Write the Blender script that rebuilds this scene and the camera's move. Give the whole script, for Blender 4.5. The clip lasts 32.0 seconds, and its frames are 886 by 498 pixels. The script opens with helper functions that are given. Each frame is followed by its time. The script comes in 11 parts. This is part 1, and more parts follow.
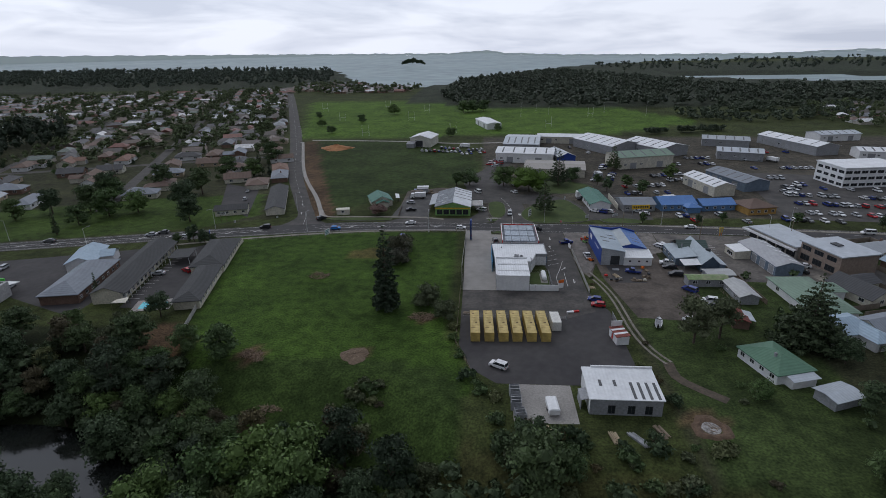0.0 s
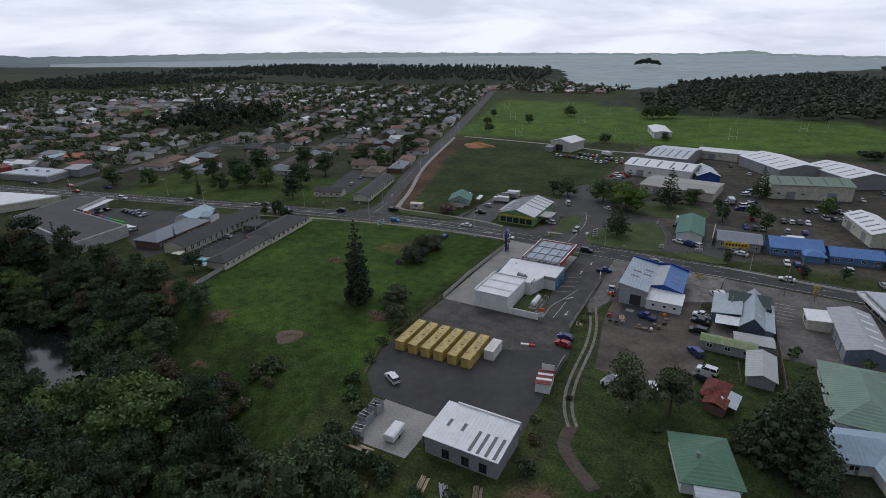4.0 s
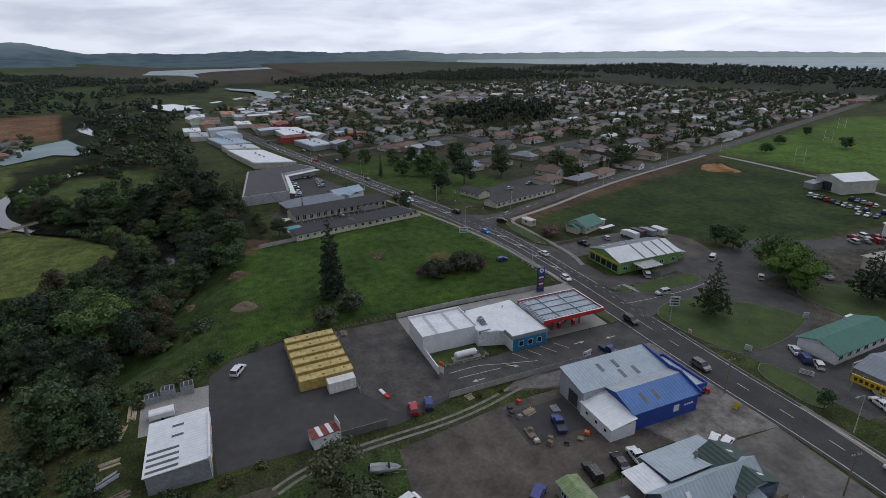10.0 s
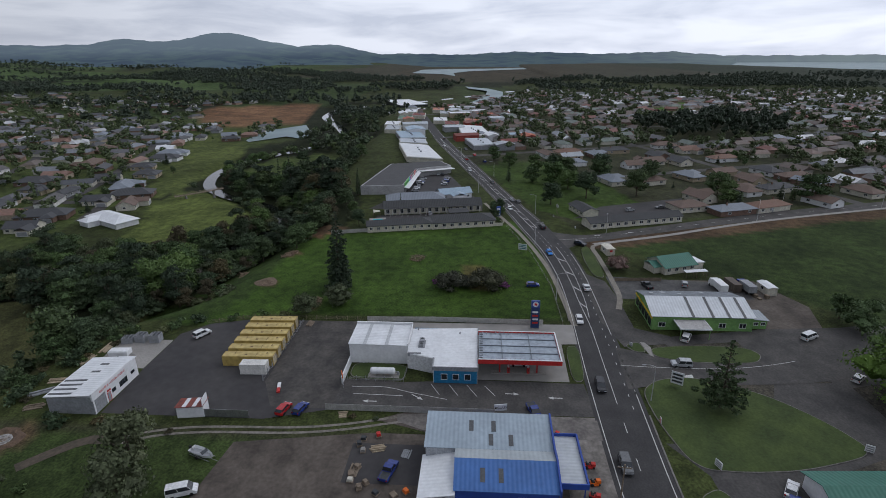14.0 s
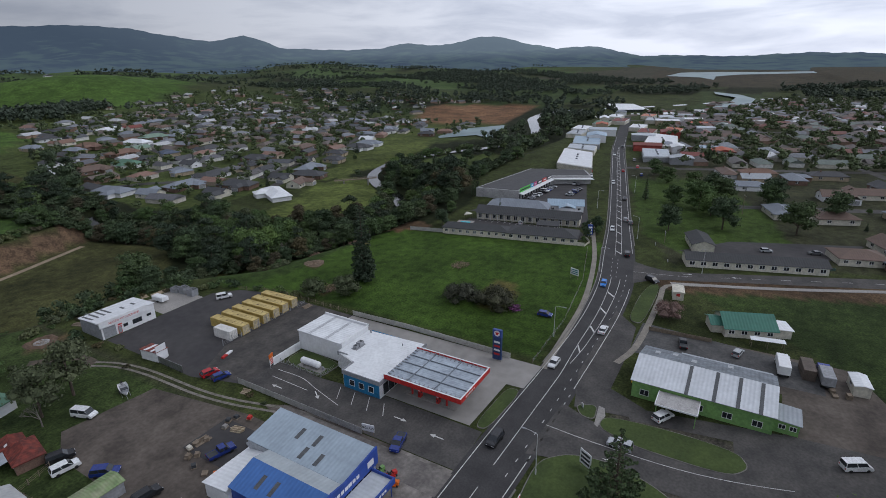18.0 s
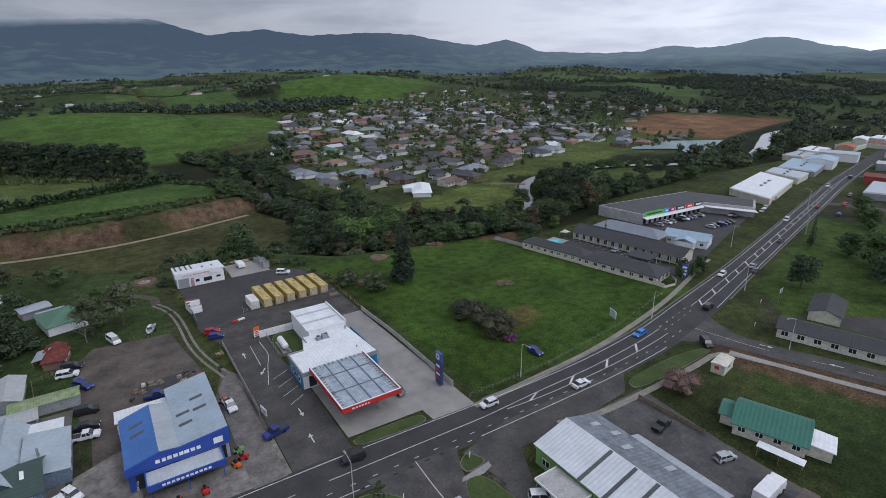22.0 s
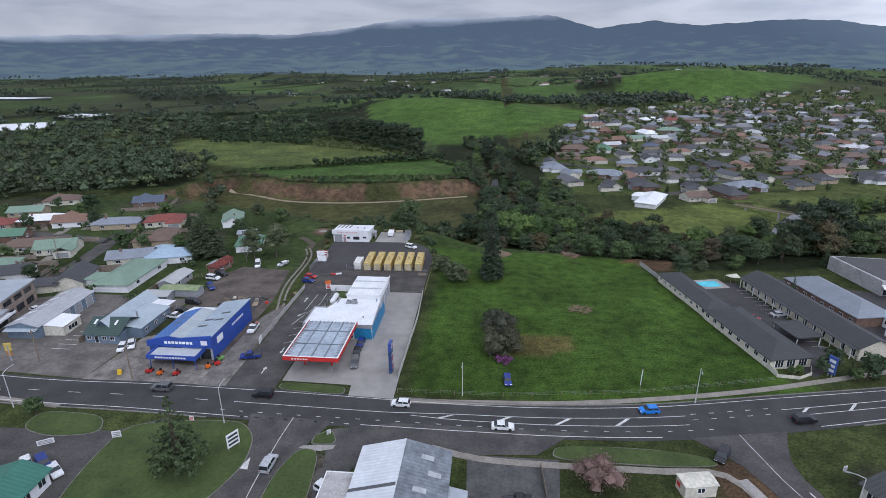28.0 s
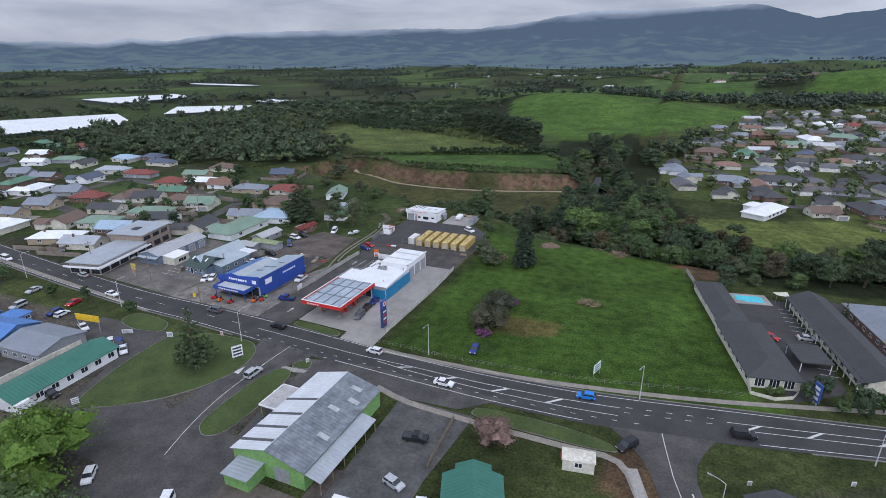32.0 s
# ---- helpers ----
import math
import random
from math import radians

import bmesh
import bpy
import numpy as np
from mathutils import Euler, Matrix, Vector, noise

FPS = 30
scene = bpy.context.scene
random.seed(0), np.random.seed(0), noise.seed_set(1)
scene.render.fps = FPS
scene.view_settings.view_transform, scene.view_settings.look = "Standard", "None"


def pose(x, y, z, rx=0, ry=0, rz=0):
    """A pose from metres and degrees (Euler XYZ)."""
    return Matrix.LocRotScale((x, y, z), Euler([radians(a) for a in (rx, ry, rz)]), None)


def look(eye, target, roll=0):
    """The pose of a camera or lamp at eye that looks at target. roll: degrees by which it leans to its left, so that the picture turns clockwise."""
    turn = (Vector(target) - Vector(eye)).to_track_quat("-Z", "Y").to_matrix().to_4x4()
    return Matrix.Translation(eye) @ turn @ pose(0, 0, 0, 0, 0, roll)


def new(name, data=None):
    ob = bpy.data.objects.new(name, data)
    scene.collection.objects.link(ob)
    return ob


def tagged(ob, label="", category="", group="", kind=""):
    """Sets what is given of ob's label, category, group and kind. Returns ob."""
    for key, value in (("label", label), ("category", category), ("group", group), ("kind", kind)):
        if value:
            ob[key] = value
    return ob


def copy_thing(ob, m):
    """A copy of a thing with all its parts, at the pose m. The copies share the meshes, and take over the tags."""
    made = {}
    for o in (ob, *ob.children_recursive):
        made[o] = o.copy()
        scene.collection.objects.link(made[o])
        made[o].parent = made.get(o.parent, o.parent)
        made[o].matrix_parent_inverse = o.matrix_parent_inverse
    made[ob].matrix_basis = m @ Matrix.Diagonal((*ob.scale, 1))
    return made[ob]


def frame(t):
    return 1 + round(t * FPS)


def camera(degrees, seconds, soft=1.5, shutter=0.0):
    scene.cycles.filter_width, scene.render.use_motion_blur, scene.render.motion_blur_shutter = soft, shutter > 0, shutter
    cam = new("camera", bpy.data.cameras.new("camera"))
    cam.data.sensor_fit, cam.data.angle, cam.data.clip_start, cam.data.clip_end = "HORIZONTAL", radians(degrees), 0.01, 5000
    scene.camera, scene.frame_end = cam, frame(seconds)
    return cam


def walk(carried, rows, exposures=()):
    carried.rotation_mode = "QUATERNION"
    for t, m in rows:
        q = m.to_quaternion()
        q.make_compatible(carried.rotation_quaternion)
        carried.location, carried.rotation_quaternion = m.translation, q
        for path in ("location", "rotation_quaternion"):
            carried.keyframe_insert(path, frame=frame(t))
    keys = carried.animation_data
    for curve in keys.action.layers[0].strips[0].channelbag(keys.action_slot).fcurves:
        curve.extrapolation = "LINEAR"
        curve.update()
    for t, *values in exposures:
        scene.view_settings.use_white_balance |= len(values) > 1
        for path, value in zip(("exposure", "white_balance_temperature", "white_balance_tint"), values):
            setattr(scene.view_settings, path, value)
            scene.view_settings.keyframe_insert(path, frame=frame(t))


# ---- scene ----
cam = camera(79.65, 32.0, soft=0.9)
METRES, EYE, TILT, LEAN, TURN = 503.65, 72.0, 0.0, 0.0, 4.3
ROWS = [
    (0.0, 0.0, 0.0, 0.0, -0.35, -21.22, 0.89),
    (0.5, 0.0167, 0.0013, -0.0002, 2.59, -21.2, 0.88),
    (1.0, 0.0348, 0.0038, -0.0006, 5.94, -21.18, 0.89),
    (1.5, 0.0512, 0.0072, -0.0009, 8.85, -21.15, 0.87),
    (2.0, 0.0687, 0.0118, -0.0011, 12.02, -21.14, 0.83),
    (2.5, 0.0848, 0.0171, -0.0012, 14.91, -21.1, 0.82),
    (3.0, 0.1017, 0.0236, -0.0015, 18.23, -21.06, 0.75),
    (3.5, 0.1172, 0.0305, -0.0016, 21.42, -21.02, 0.73),
    (5.5, 0.1761, 0.069, -0.0025, 33.71, -20.87, 0.63),
    (6.0, 0.1897, 0.0805, -0.0028, 36.26, -20.84, 0.59),
    (6.5, 0.2018, 0.092, -0.0026, 39.08, -20.85, 0.62),
    (7.0, 0.2133, 0.1057, -0.0029, 42.53, -20.86, 0.63),
    (7.5, 0.2222, 0.1201, -0.0034, 45.44, -20.83, 0.65),
    (8.0, 0.2305, 0.1364, -0.0041, 48.99, -20.78, 0.65),
    (8.5, 0.2376, 0.1519, -0.0039, 51.89, -20.81, 0.72),
    (9.0, 0.2439, 0.169, -0.0038, 55.37, -20.74, 0.72),
    (9.5, 0.2498, 0.185, -0.0038, 58.96, -20.72, 0.76),
    (10.0, 0.2558, 0.202, -0.0038, 62.63, -20.66, 0.7),
    (10.5, 0.2614, 0.218, -0.004, 65.65, -20.6, 0.71),
    (11.0, 0.2658, 0.2352, -0.0042, 69.03, -20.48, 0.6),
    (11.5, 0.2694, 0.2518, -0.0043, 72.58, -20.43, 0.58),
    (12.0, 0.2724, 0.2697, -0.0044, 76.07, -20.39, 0.59),
    (12.5, 0.2742, 0.2859, -0.0046, 79.31, -20.28, 0.53),
    (13.0, 0.2753, 0.3039, -0.0048, 82.77, -20.3, 0.56),
    (13.5, 0.274, 0.3201, -0.0052, 85.66, -20.25, 0.57),
    (14.0, 0.2718, 0.3383, -0.0051, 89.51, -20.25, 0.58),
    (14.5, 0.2693, 0.3543, -0.005, 92.71, -20.19, 0.56),
    (16.5, 0.2516, 0.4196, -0.0071, 105.21, -19.92, 0.81),
    (17.0, 0.2446, 0.4348, -0.0069, 108.91, -19.86, 0.8),
    (17.5, 0.2376, 0.4483, -0.0074, 112.53, -19.75, 0.71),
    (18.0, 0.2298, 0.4627, -0.0077, 116.04, -19.74, 0.78),
    (18.5, 0.2222, 0.4747, -0.0084, 118.7, -19.68, 0.81),
    (19.0, 0.2129, 0.4865, -0.0081, 122.09, -19.66, 0.78),
    (19.5, 0.2041, 0.4981, -0.0077, 125.86, -19.58, 0.71),
    (20.0, 0.1935, 0.5106, -0.0071, 128.9, -19.45, 0.68),
    (20.5, 0.1823, 0.5213, -0.0064, 132.33, -19.3, 0.63),
    (21.0, 0.17, 0.5333, -0.0064, 136.44, -19.27, 0.53),
    (21.5, 0.1581, 0.5435, -0.0063, 139.36, -19.23, 0.55),
    (22.0, 0.1454, 0.5529, -0.0066, 142.42, -19.17, 0.51),
    (22.5, 0.1339, 0.5606, -0.0069, 146.17, -19.2, 0.43),
    (23.0, 0.1216, 0.568, -0.0074, 150.36, -19.28, 0.39),
    (23.5, 0.1104, 0.5736, -0.0078, 153.26, -19.3, 0.4),
    (24.0, 0.0984, 0.579, -0.0075, 156.73, -19.27, 0.41),
    (24.5, 0.0871, 0.5836, -0.007, 159.85, -19.31, 0.43),
    (26.5, 0.0363, 0.599, -0.0049, 169.48, -19.62, 0.54),
    (27.0, 0.0215, 0.6014, -0.0045, 172.95, -19.62, 0.5),
    (27.5, 0.0075, 0.6031, -0.0042, 176.62, -19.59, 0.48),
    (28.0, -0.0069, 0.6037, -0.0041, 180.91, -19.64, 0.39),
    (28.5, -0.0196, 0.6037, -0.0045, 184.0, -19.66, 0.4),
    (29.0, -0.0322, 0.6029, -0.0044, 186.4, -19.72, 0.38),
    (29.5, -0.043, 0.6025, -0.0041, 189.27, -19.79, 0.31),
    (30.0, -0.0535, 0.6045, -0.0032, 191.46, -19.86, 0.27),
    (30.5, -0.0623, 0.609, -0.0027, 194.39, -19.92, 0.15),
    (31.0, -0.0731, 0.6144, -0.0019, 195.86, -20.02, 0.18),
    (31.5, -0.0835, 0.6181, -0.0018, 197.54, -20.11, 0.22),
    (32.0, -0.0948, 0.6209, -0.0023, 199.33, -20.16, 0.23),
]
walk(cam, [(t, pose(0, 0, EYE, TILT, LEAN, TURN) @ pose(METRES * x, METRES * y, METRES * z, 90 + pitch, roll, yaw)) for t, x, y, z, yaw, pitch, roll in ROWS],
     [(0.0, -0.50, 6400, 11), (6.0, -0.48, 6400, 11), (13.0, -0.40, 6400, 11), (19.0, -0.23, 6350, 12), (23.0, 0.06, 6250, 13), (28.0, 0.40, 6130, 14), (32.0, 0.42, 6110, 14)])

# ---- light ----
world = bpy.data.worlds.new("overcast_sky")
scene.world = world
world.use_nodes = True
wt = world.node_tree
wt.nodes.clear()


def wnode(kind, **kw):
    n = wt.nodes.new(kind)
    for k, v in kw.items():
        n.inputs[k].default_value = v
    return n


w_out = wnode("ShaderNodeOutputWorld")
w_bg = wnode("ShaderNodeBackground", Strength=1.0)
w_sky = wt.nodes.new("ShaderNodeTexSky")
w_sky.sky_type, w_sky.sun_disc = "NISHITA", False
w_sky.sun_elevation, w_sky.sun_rotation = radians(50), radians(-30)
w_geo = wt.nodes.new("ShaderNodeTexCoord")
w_map = wt.nodes.new("ShaderNodeMapping")
w_map.inputs["Scale"].default_value = (1.6, 1.6, 9.0)
w_n1 = wnode("ShaderNodeTexNoise", Scale=2.6, Detail=7.0, Roughness=0.55, Distortion=0.4)
w_ramp = wt.nodes.new("ShaderNodeValToRGB")
w_ramp.color_ramp.elements[0].position, w_ramp.color_ramp.elements[0].color = 0.34, (0.575, 0.625, 0.745, 1)
w_ramp.color_ramp.elements[1].position, w_ramp.color_ramp.elements[1].color = 0.58, (0.825, 0.87, 0.975, 1)
w_gain = wt.nodes.new("ShaderNodeMixRGB")
w_gain.blend_type, w_gain.inputs[0].default_value = "MULTIPLY", 1.0
w_dot = wt.nodes.new("ShaderNodeVectorMath")
w_dot.operation = "DOT_PRODUCT"
w_dot.inputs[1].default_value = (-0.5, 0.866, 0.0)
w_half = wt.nodes.new("ShaderNodeMath")
w_half.operation, w_half.inputs[1].default_value, w_half.inputs[2].default_value = "MULTIPLY_ADD", 0.5, 0.5
w_bright = wt.nodes.new("ShaderNodeValToRGB")
for p_, v_ in ((0.12, 0.51), (0.33, 0.88), (0.63, 1.38), (0.9, 1.58)):
    w_bright.color_ramp.elements.new(p_).color = (v_, v_, v_, 1)
for e_, v_ in ((w_bright.color_ramp.elements[0], 0.47), (w_bright.color_ramp.elements[5], 1.65)):
    e_.color = (v_, v_, v_, 1)
w_dim = wt.nodes.new("ShaderNodeMixRGB")
w_dim.blend_type, w_dim.inputs[0].default_value = "MULTIPLY", 1.0
w_dim.inputs[2].default_value = (0.06, 0.06, 0.06, 1)
w_mix = wt.nodes.new("ShaderNodeMixRGB")
w_mix.inputs[0].default_value = 0.88
wt.links.new(w_geo.outputs["Generated"], w_map.inputs["Vector"])
wt.links.new(w_map.outputs[0], w_n1.inputs["Vector"])
wt.links.new(w_n1.outputs["Fac"], w_ramp.inputs[0])
wt.links.new(w_ramp.outputs[0], w_gain.inputs[1])
wt.links.new(w_geo.outputs["Generated"], w_dot.inputs[0])
wt.links.new(w_dot.outputs["Value"], w_half.inputs[0])
wt.links.new(w_half.outputs[0], w_bright.inputs[0])
wt.links.new(w_bright.outputs[0], w_gain.inputs[2])
wt.links.new(w_sky.outputs[0], w_dim.inputs[1])
wt.links.new(w_dim.outputs[0], w_mix.inputs[1])
wt.links.new(w_gain.outputs[0], w_mix.inputs[2])
wt.links.new(w_mix.outputs[0], w_bg.inputs["Color"])
wt.links.new(w_bg.outputs[0], w_out.inputs[0])

sun = new("sun", bpy.data.lights.new("sun", "SUN"))
sun.data.energy, sun.data.angle, sun.data.color = 0.6, radians(25), (1.0, 0.97, 0.92)
sun.matrix_world = look((-130, 225, 310), (0, 0, 0))
scene.view_settings.exposure = 0.0


# ---- materials ----
MATS = {}


def ramp_node(nt, stops, constant=False):
    r = nt.nodes.new("ShaderNodeValToRGB")
    cr = r.color_ramp
    if constant:
        cr.interpolation = "CONSTANT"
    while len(cr.elements) < len(stops):
        cr.elements.new(0.5)
    for e, (p, c) in zip(cr.elements, stops):
        e.position, e.color = p, (*c, 1)
    return r


def mat(name, col, col2=None, rough=0.8, scale=1.0, metal=0.0, bump=0.0, bump_scale=8.0, fine=None, spec=0.3,
        stripe=0.0, axis=0, island=0.0, obj=0.0, mid=(0.35, 0.65), glow=None, grain=0.8):
    """Two scales of noise between col and col2, a fine grain, optional ribs (stripe: spacing in metres) and bump."""
    if name in MATS:
        return MATS[name]
    m = bpy.data.materials.new(name)
    m.use_nodes = True
    nt = m.node_tree
    b = nt.nodes["Principled BSDF"]
    b.inputs["Roughness"].default_value, b.inputs["Metallic"].default_value = rough, metal
    b.inputs["Specular IOR Level"].default_value = spec
    L = nt.links.new
    tc = nt.nodes.new("ShaderNodeTexCoord")
    col2 = col2 or tuple(c * 0.75 for c in col)
    n = nt.nodes.new("ShaderNodeTexNoise")
    n.inputs["Scale"].default_value, n.inputs["Detail"].default_value = 1.0 / scale, 6
    n.inputs["Roughness"].default_value = 0.6
    L(tc.outputs["Object"], n.inputs["Vector"])
    r = ramp_node(nt, [(mid[0], col2), (mid[1], col)])
    L(n.outputs["Fac"], r.inputs[0])
    out = r.outputs[0]
    f = nt.nodes.new("ShaderNodeTexNoise")
    f.inputs["Scale"].default_value, f.inputs["Detail"].default_value = fine or 6.0 / scale, 4
    L(tc.outputs["Object"], f.inputs["Vector"])
    fr = ramp_node(nt, [(0.3, (0.72,) * 3), (0.7, (1.18,) * 3)])
    L(f.outputs["Fac"], fr.inputs[0])
    mx = nt.nodes.new("ShaderNodeMixRGB")
    mx.blend_type, mx.inputs[0].default_value = "MULTIPLY", grain
    L(out, mx.inputs[1]), L(fr.outputs[0], mx.inputs[2])
    out = mx.outputs[0]
    for amount, kind, sock in ((island, "ShaderNodeNewGeometry", "Random Per Island"), (obj, "ShaderNodeObjectInfo", "Random")):
        if amount:
            g = nt.nodes.new(kind)
            rr = ramp_node(nt, [(0.0, (1 - amount,) * 3), (0.5, (1.0, 1.0, 1 - amount * 0.25)), (1.0, (1 + amount, 1 + amount * 0.9, 1 + amount * 0.5))])
            L(g.outputs[sock], rr.inputs[0])
            mm = nt.nodes.new("ShaderNodeMixRGB")
            mm.blend_type, mm.inputs[0].default_value = "MULTIPLY", 1.0
            L(out, mm.inputs[1]), L(rr.outputs[0], mm.inputs[2])
            out = mm.outputs[0]
    L(out, b.inputs["Base Color"])
    height = None
    if stripe:
        sx = nt.nodes.new("ShaderNodeSeparateXYZ")
        L(tc.outputs["Object"], sx.inputs[0])
        mu = nt.nodes.new("ShaderNodeMath")
        mu.operation, mu.inputs[1].default_value = "MULTIPLY", 2 * math.pi / stripe
        L(sx.outputs[axis], mu.inputs[0])
        si = nt.nodes.new("ShaderNodeMath")
        si.operation = "SINE"
        L(mu.outputs[0], si.inputs[0])
        height = si.outputs[0]
    elif bump:
        h = nt.nodes.new("ShaderNodeTexNoise")
        h.inputs["Scale"].default_value, h.inputs["Detail"].default_value = bump_scale, 3
        L(tc.outputs["Object"], h.inputs["Vector"])
        height = h.outputs["Fac"]
    if height:
        bp = nt.nodes.new("ShaderNodeBump")
        bp.inputs["Strength"].default_value, bp.inputs["Distance"].default_value = bump or 0.5, 0.05
        L(height, bp.inputs["Height"])
        L(bp.outputs[0], b.inputs["Normal"])
    if glow:
        b.inputs["Emission Color"].default_value, b.inputs["Emission Strength"].default_value = (*glow[:3], 1), glow[3]
    MATS[name] = m
    return m


def leaf_mat(name, col, col2, amount=0.35):
    """Foliage: each leaf clump takes its own tone; a little light comes through."""
    m = bpy.data.materials.new(name)
    m.use_nodes = True
    nt = m.node_tree
    b = nt.nodes["Principled BSDF"]
    b.inputs["Roughness"].default_value, b.inputs["Specular IOR Level"].default_value = 0.65, 0.2
    g = nt.nodes.new("ShaderNodeNewGeometry")
    soft = tuple(0.5 * a + 0.42 * b for a, b in zip(col2, col))
    r = ramp_node(nt, [(0.0, soft), (0.6, tuple(0.93 * c for c in col)), (1.0, tuple(c * (1 + amount) for c in col))])
    nt.links.new(g.outputs["Random Per Island"], r.inputs[0])
    o = nt.nodes.new("ShaderNodeObjectInfo")
    rr = ramp_node(nt, [(0.0, (0.7, 0.75, 0.7)), (0.5, (1, 1, 1)), (1.0, (1.25, 1.2, 0.95))])
    nt.links.new(o.outputs["Random"], rr.inputs[0])
    mm = nt.nodes.new("ShaderNodeMixRGB")
    mm.blend_type, mm.inputs[0].default_value = "MULTIPLY", 1.0
    nt.links.new(r.outputs[0], mm.inputs[1]), nt.links.new(rr.outputs[0], mm.inputs[2])
    nt.links.new(mm.outputs[0], b.inputs["Base Color"])
    return m


ASPHALT = mat("asphalt", (0.056, 0.0545, 0.055), (0.038, 0.037, 0.038), 0.85, 6, fine=3, bump=0.2)
ASPHALT_OLD = mat("asphalt_worn", (0.088, 0.083, 0.078), (0.052, 0.050, 0.049), 0.9, 5, fine=2, bump=0.2)
ASPHALT_YARD = mat("asphalt_yard", (0.064, 0.061, 0.061), (0.045, 0.043, 0.045), 0.9, 14, fine=0.5, bump=0.1, grain=0.5)
GRAVEL = mat("gravel", (0.125, 0.106, 0.090), (0.060, 0.050, 0.043), 0.95, 7, fine=1.2, bump=0.4)
CONCRETE = mat("concrete", (0.315, 0.30, 0.28), (0.245, 0.235, 0.22), 0.85, 7, fine=2.5, bump=0.1)
KERB_STONE = mat("kerb_stone", (0.20, 0.19, 0.175), (0.13, 0.125, 0.115), 0.9, 2, fine=2)
FOOTPATH = mat("footpath", (0.27, 0.245, 0.21), (0.19, 0.175, 0.15), 0.9, 3, fine=3)
PAINT = mat("road_paint", (0.62, 0.62, 0.60), (0.45, 0.45, 0.44), 0.7, 1.5)
LAWN = mat("lawn", (0.064, 0.092, 0.026), (0.040, 0.060, 0.019), 0.95, 6, fine=2.0, bump=0.5, bump_scale=3)
WHITE = mat("white_paint", (0.74, 0.75, 0.76), (0.66, 0.67, 0.68), 0.5, 3, fine=1.5, grain=0.3)
CREAM = mat("cream_paint", (0.62, 0.59, 0.50), (0.5, 0.48, 0.41), 0.6, 3, fine=1.5)
GLASS = mat("window_glass", (0.03, 0.035, 0.04), (0.02, 0.024, 0.03), 0.08, 3, spec=0.6)
BLACK = mat("black_rubber", (0.02, 0.02, 0.02), None, 0.7, 1)
CHROME = mat("dull_metal", (0.45, 0.46, 0.47), None, 0.4, 1, metal=0.8)
WOOD = mat("weathered_timber", (0.25, 0.20, 0.15), (0.15, 0.12, 0.09), 0.9, 0.6)
RED = mat("red_paint", (0.55, 0.035, 0.03), (0.42, 0.03, 0.028), 0.5, 2)
BLUE = mat("blue_paint", (0.03, 0.075, 0.33), (0.025, 0.06, 0.26), 0.5, 3, grain=0.4)
TEAL = mat("teal_paint", (0.02, 0.19, 0.36), (0.018, 0.15, 0.30), 0.5, 3)
YELLOW = mat("yellow_paint", (0.75, 0.48, 0.03), None, 0.5, 2)
ORANGE = mat("orange_paint", (0.75, 0.16, 0.02), None, 0.5, 1)
LIME = mat("lime_paint", (0.20, 0.37, 0.12), (0.15, 0.29, 0.10), 0.6, 3)
GREY = mat("grey_paint", (0.30, 0.31, 0.33), (0.24, 0.25, 0.26), 0.6, 3)
DARK = mat("dark_paint", (0.05, 0.055, 0.06), (0.035, 0.04, 0.045), 0.6, 3)
BROWN = mat("brown_brick", (0.20, 0.13, 0.10), (0.14, 0.09, 0.07), 0.9, 1.2)
WATER = mat("water", (0.016, 0.018, 0.016), (0.010, 0.012, 0.011), 0.08, 30, bump=0.06, bump_scale=0.5, spec=0.5)
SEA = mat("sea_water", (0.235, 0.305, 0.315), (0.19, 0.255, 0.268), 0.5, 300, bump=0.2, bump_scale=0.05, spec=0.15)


def roof_mat(name, col, axis=0, rough=0.45, metal=0.0):
    return mat(name, col, tuple(c * 0.86 for c in col), rough, 4.0, metal, 0.4, fine=1.2, stripe=0.76, axis=axis, grain=0.3)


R_WHITE = roof_mat("white_roof_sheet", (0.72, 0.74, 0.76))
R_GREY = roof_mat("grey_roof_sheet", (0.34, 0.37, 0.40))
R_STEEL = roof_mat("galvanised_roof_sheet", (0.42, 0.46, 0.50), rough=0.4, metal=0.3)
R_DARK = roof_mat("charcoal_roof", (0.065, 0.067, 0.072), rough=0.7)
R_BROWN = roof_mat("brown_roof", (0.15, 0.105, 0.085), rough=0.75)
R_RED = roof_mat("red_roof", (0.20, 0.062, 0.050), rough=0.7)
R_GREEN = roof_mat("green_roof", (0.10, 0.20, 0.135), rough=0.65)
R_DGREEN = roof_mat("dark_green_roof", (0.045, 0.16, 0.12), rough=0.55)
R_SAGE = roof_mat("sage_roof", (0.18, 0.26, 0.20), rough=0.65)
R_BLUE = roof_mat("blue_roof", (0.085, 0.20, 0.46), rough=0.5)
R_PALEBLUE = roof_mat("pale_blue_roof", (0.31, 0.41, 0.50), rough=0.5)
R_SLATE = roof_mat("slate_roof", (0.21, 0.235, 0.27), rough=0.65)
SKYLIGHT = mat("skylight_sheet", (0.10, 0.105, 0.11), (0.07, 0.075, 0.08), 0.4, 1.5)


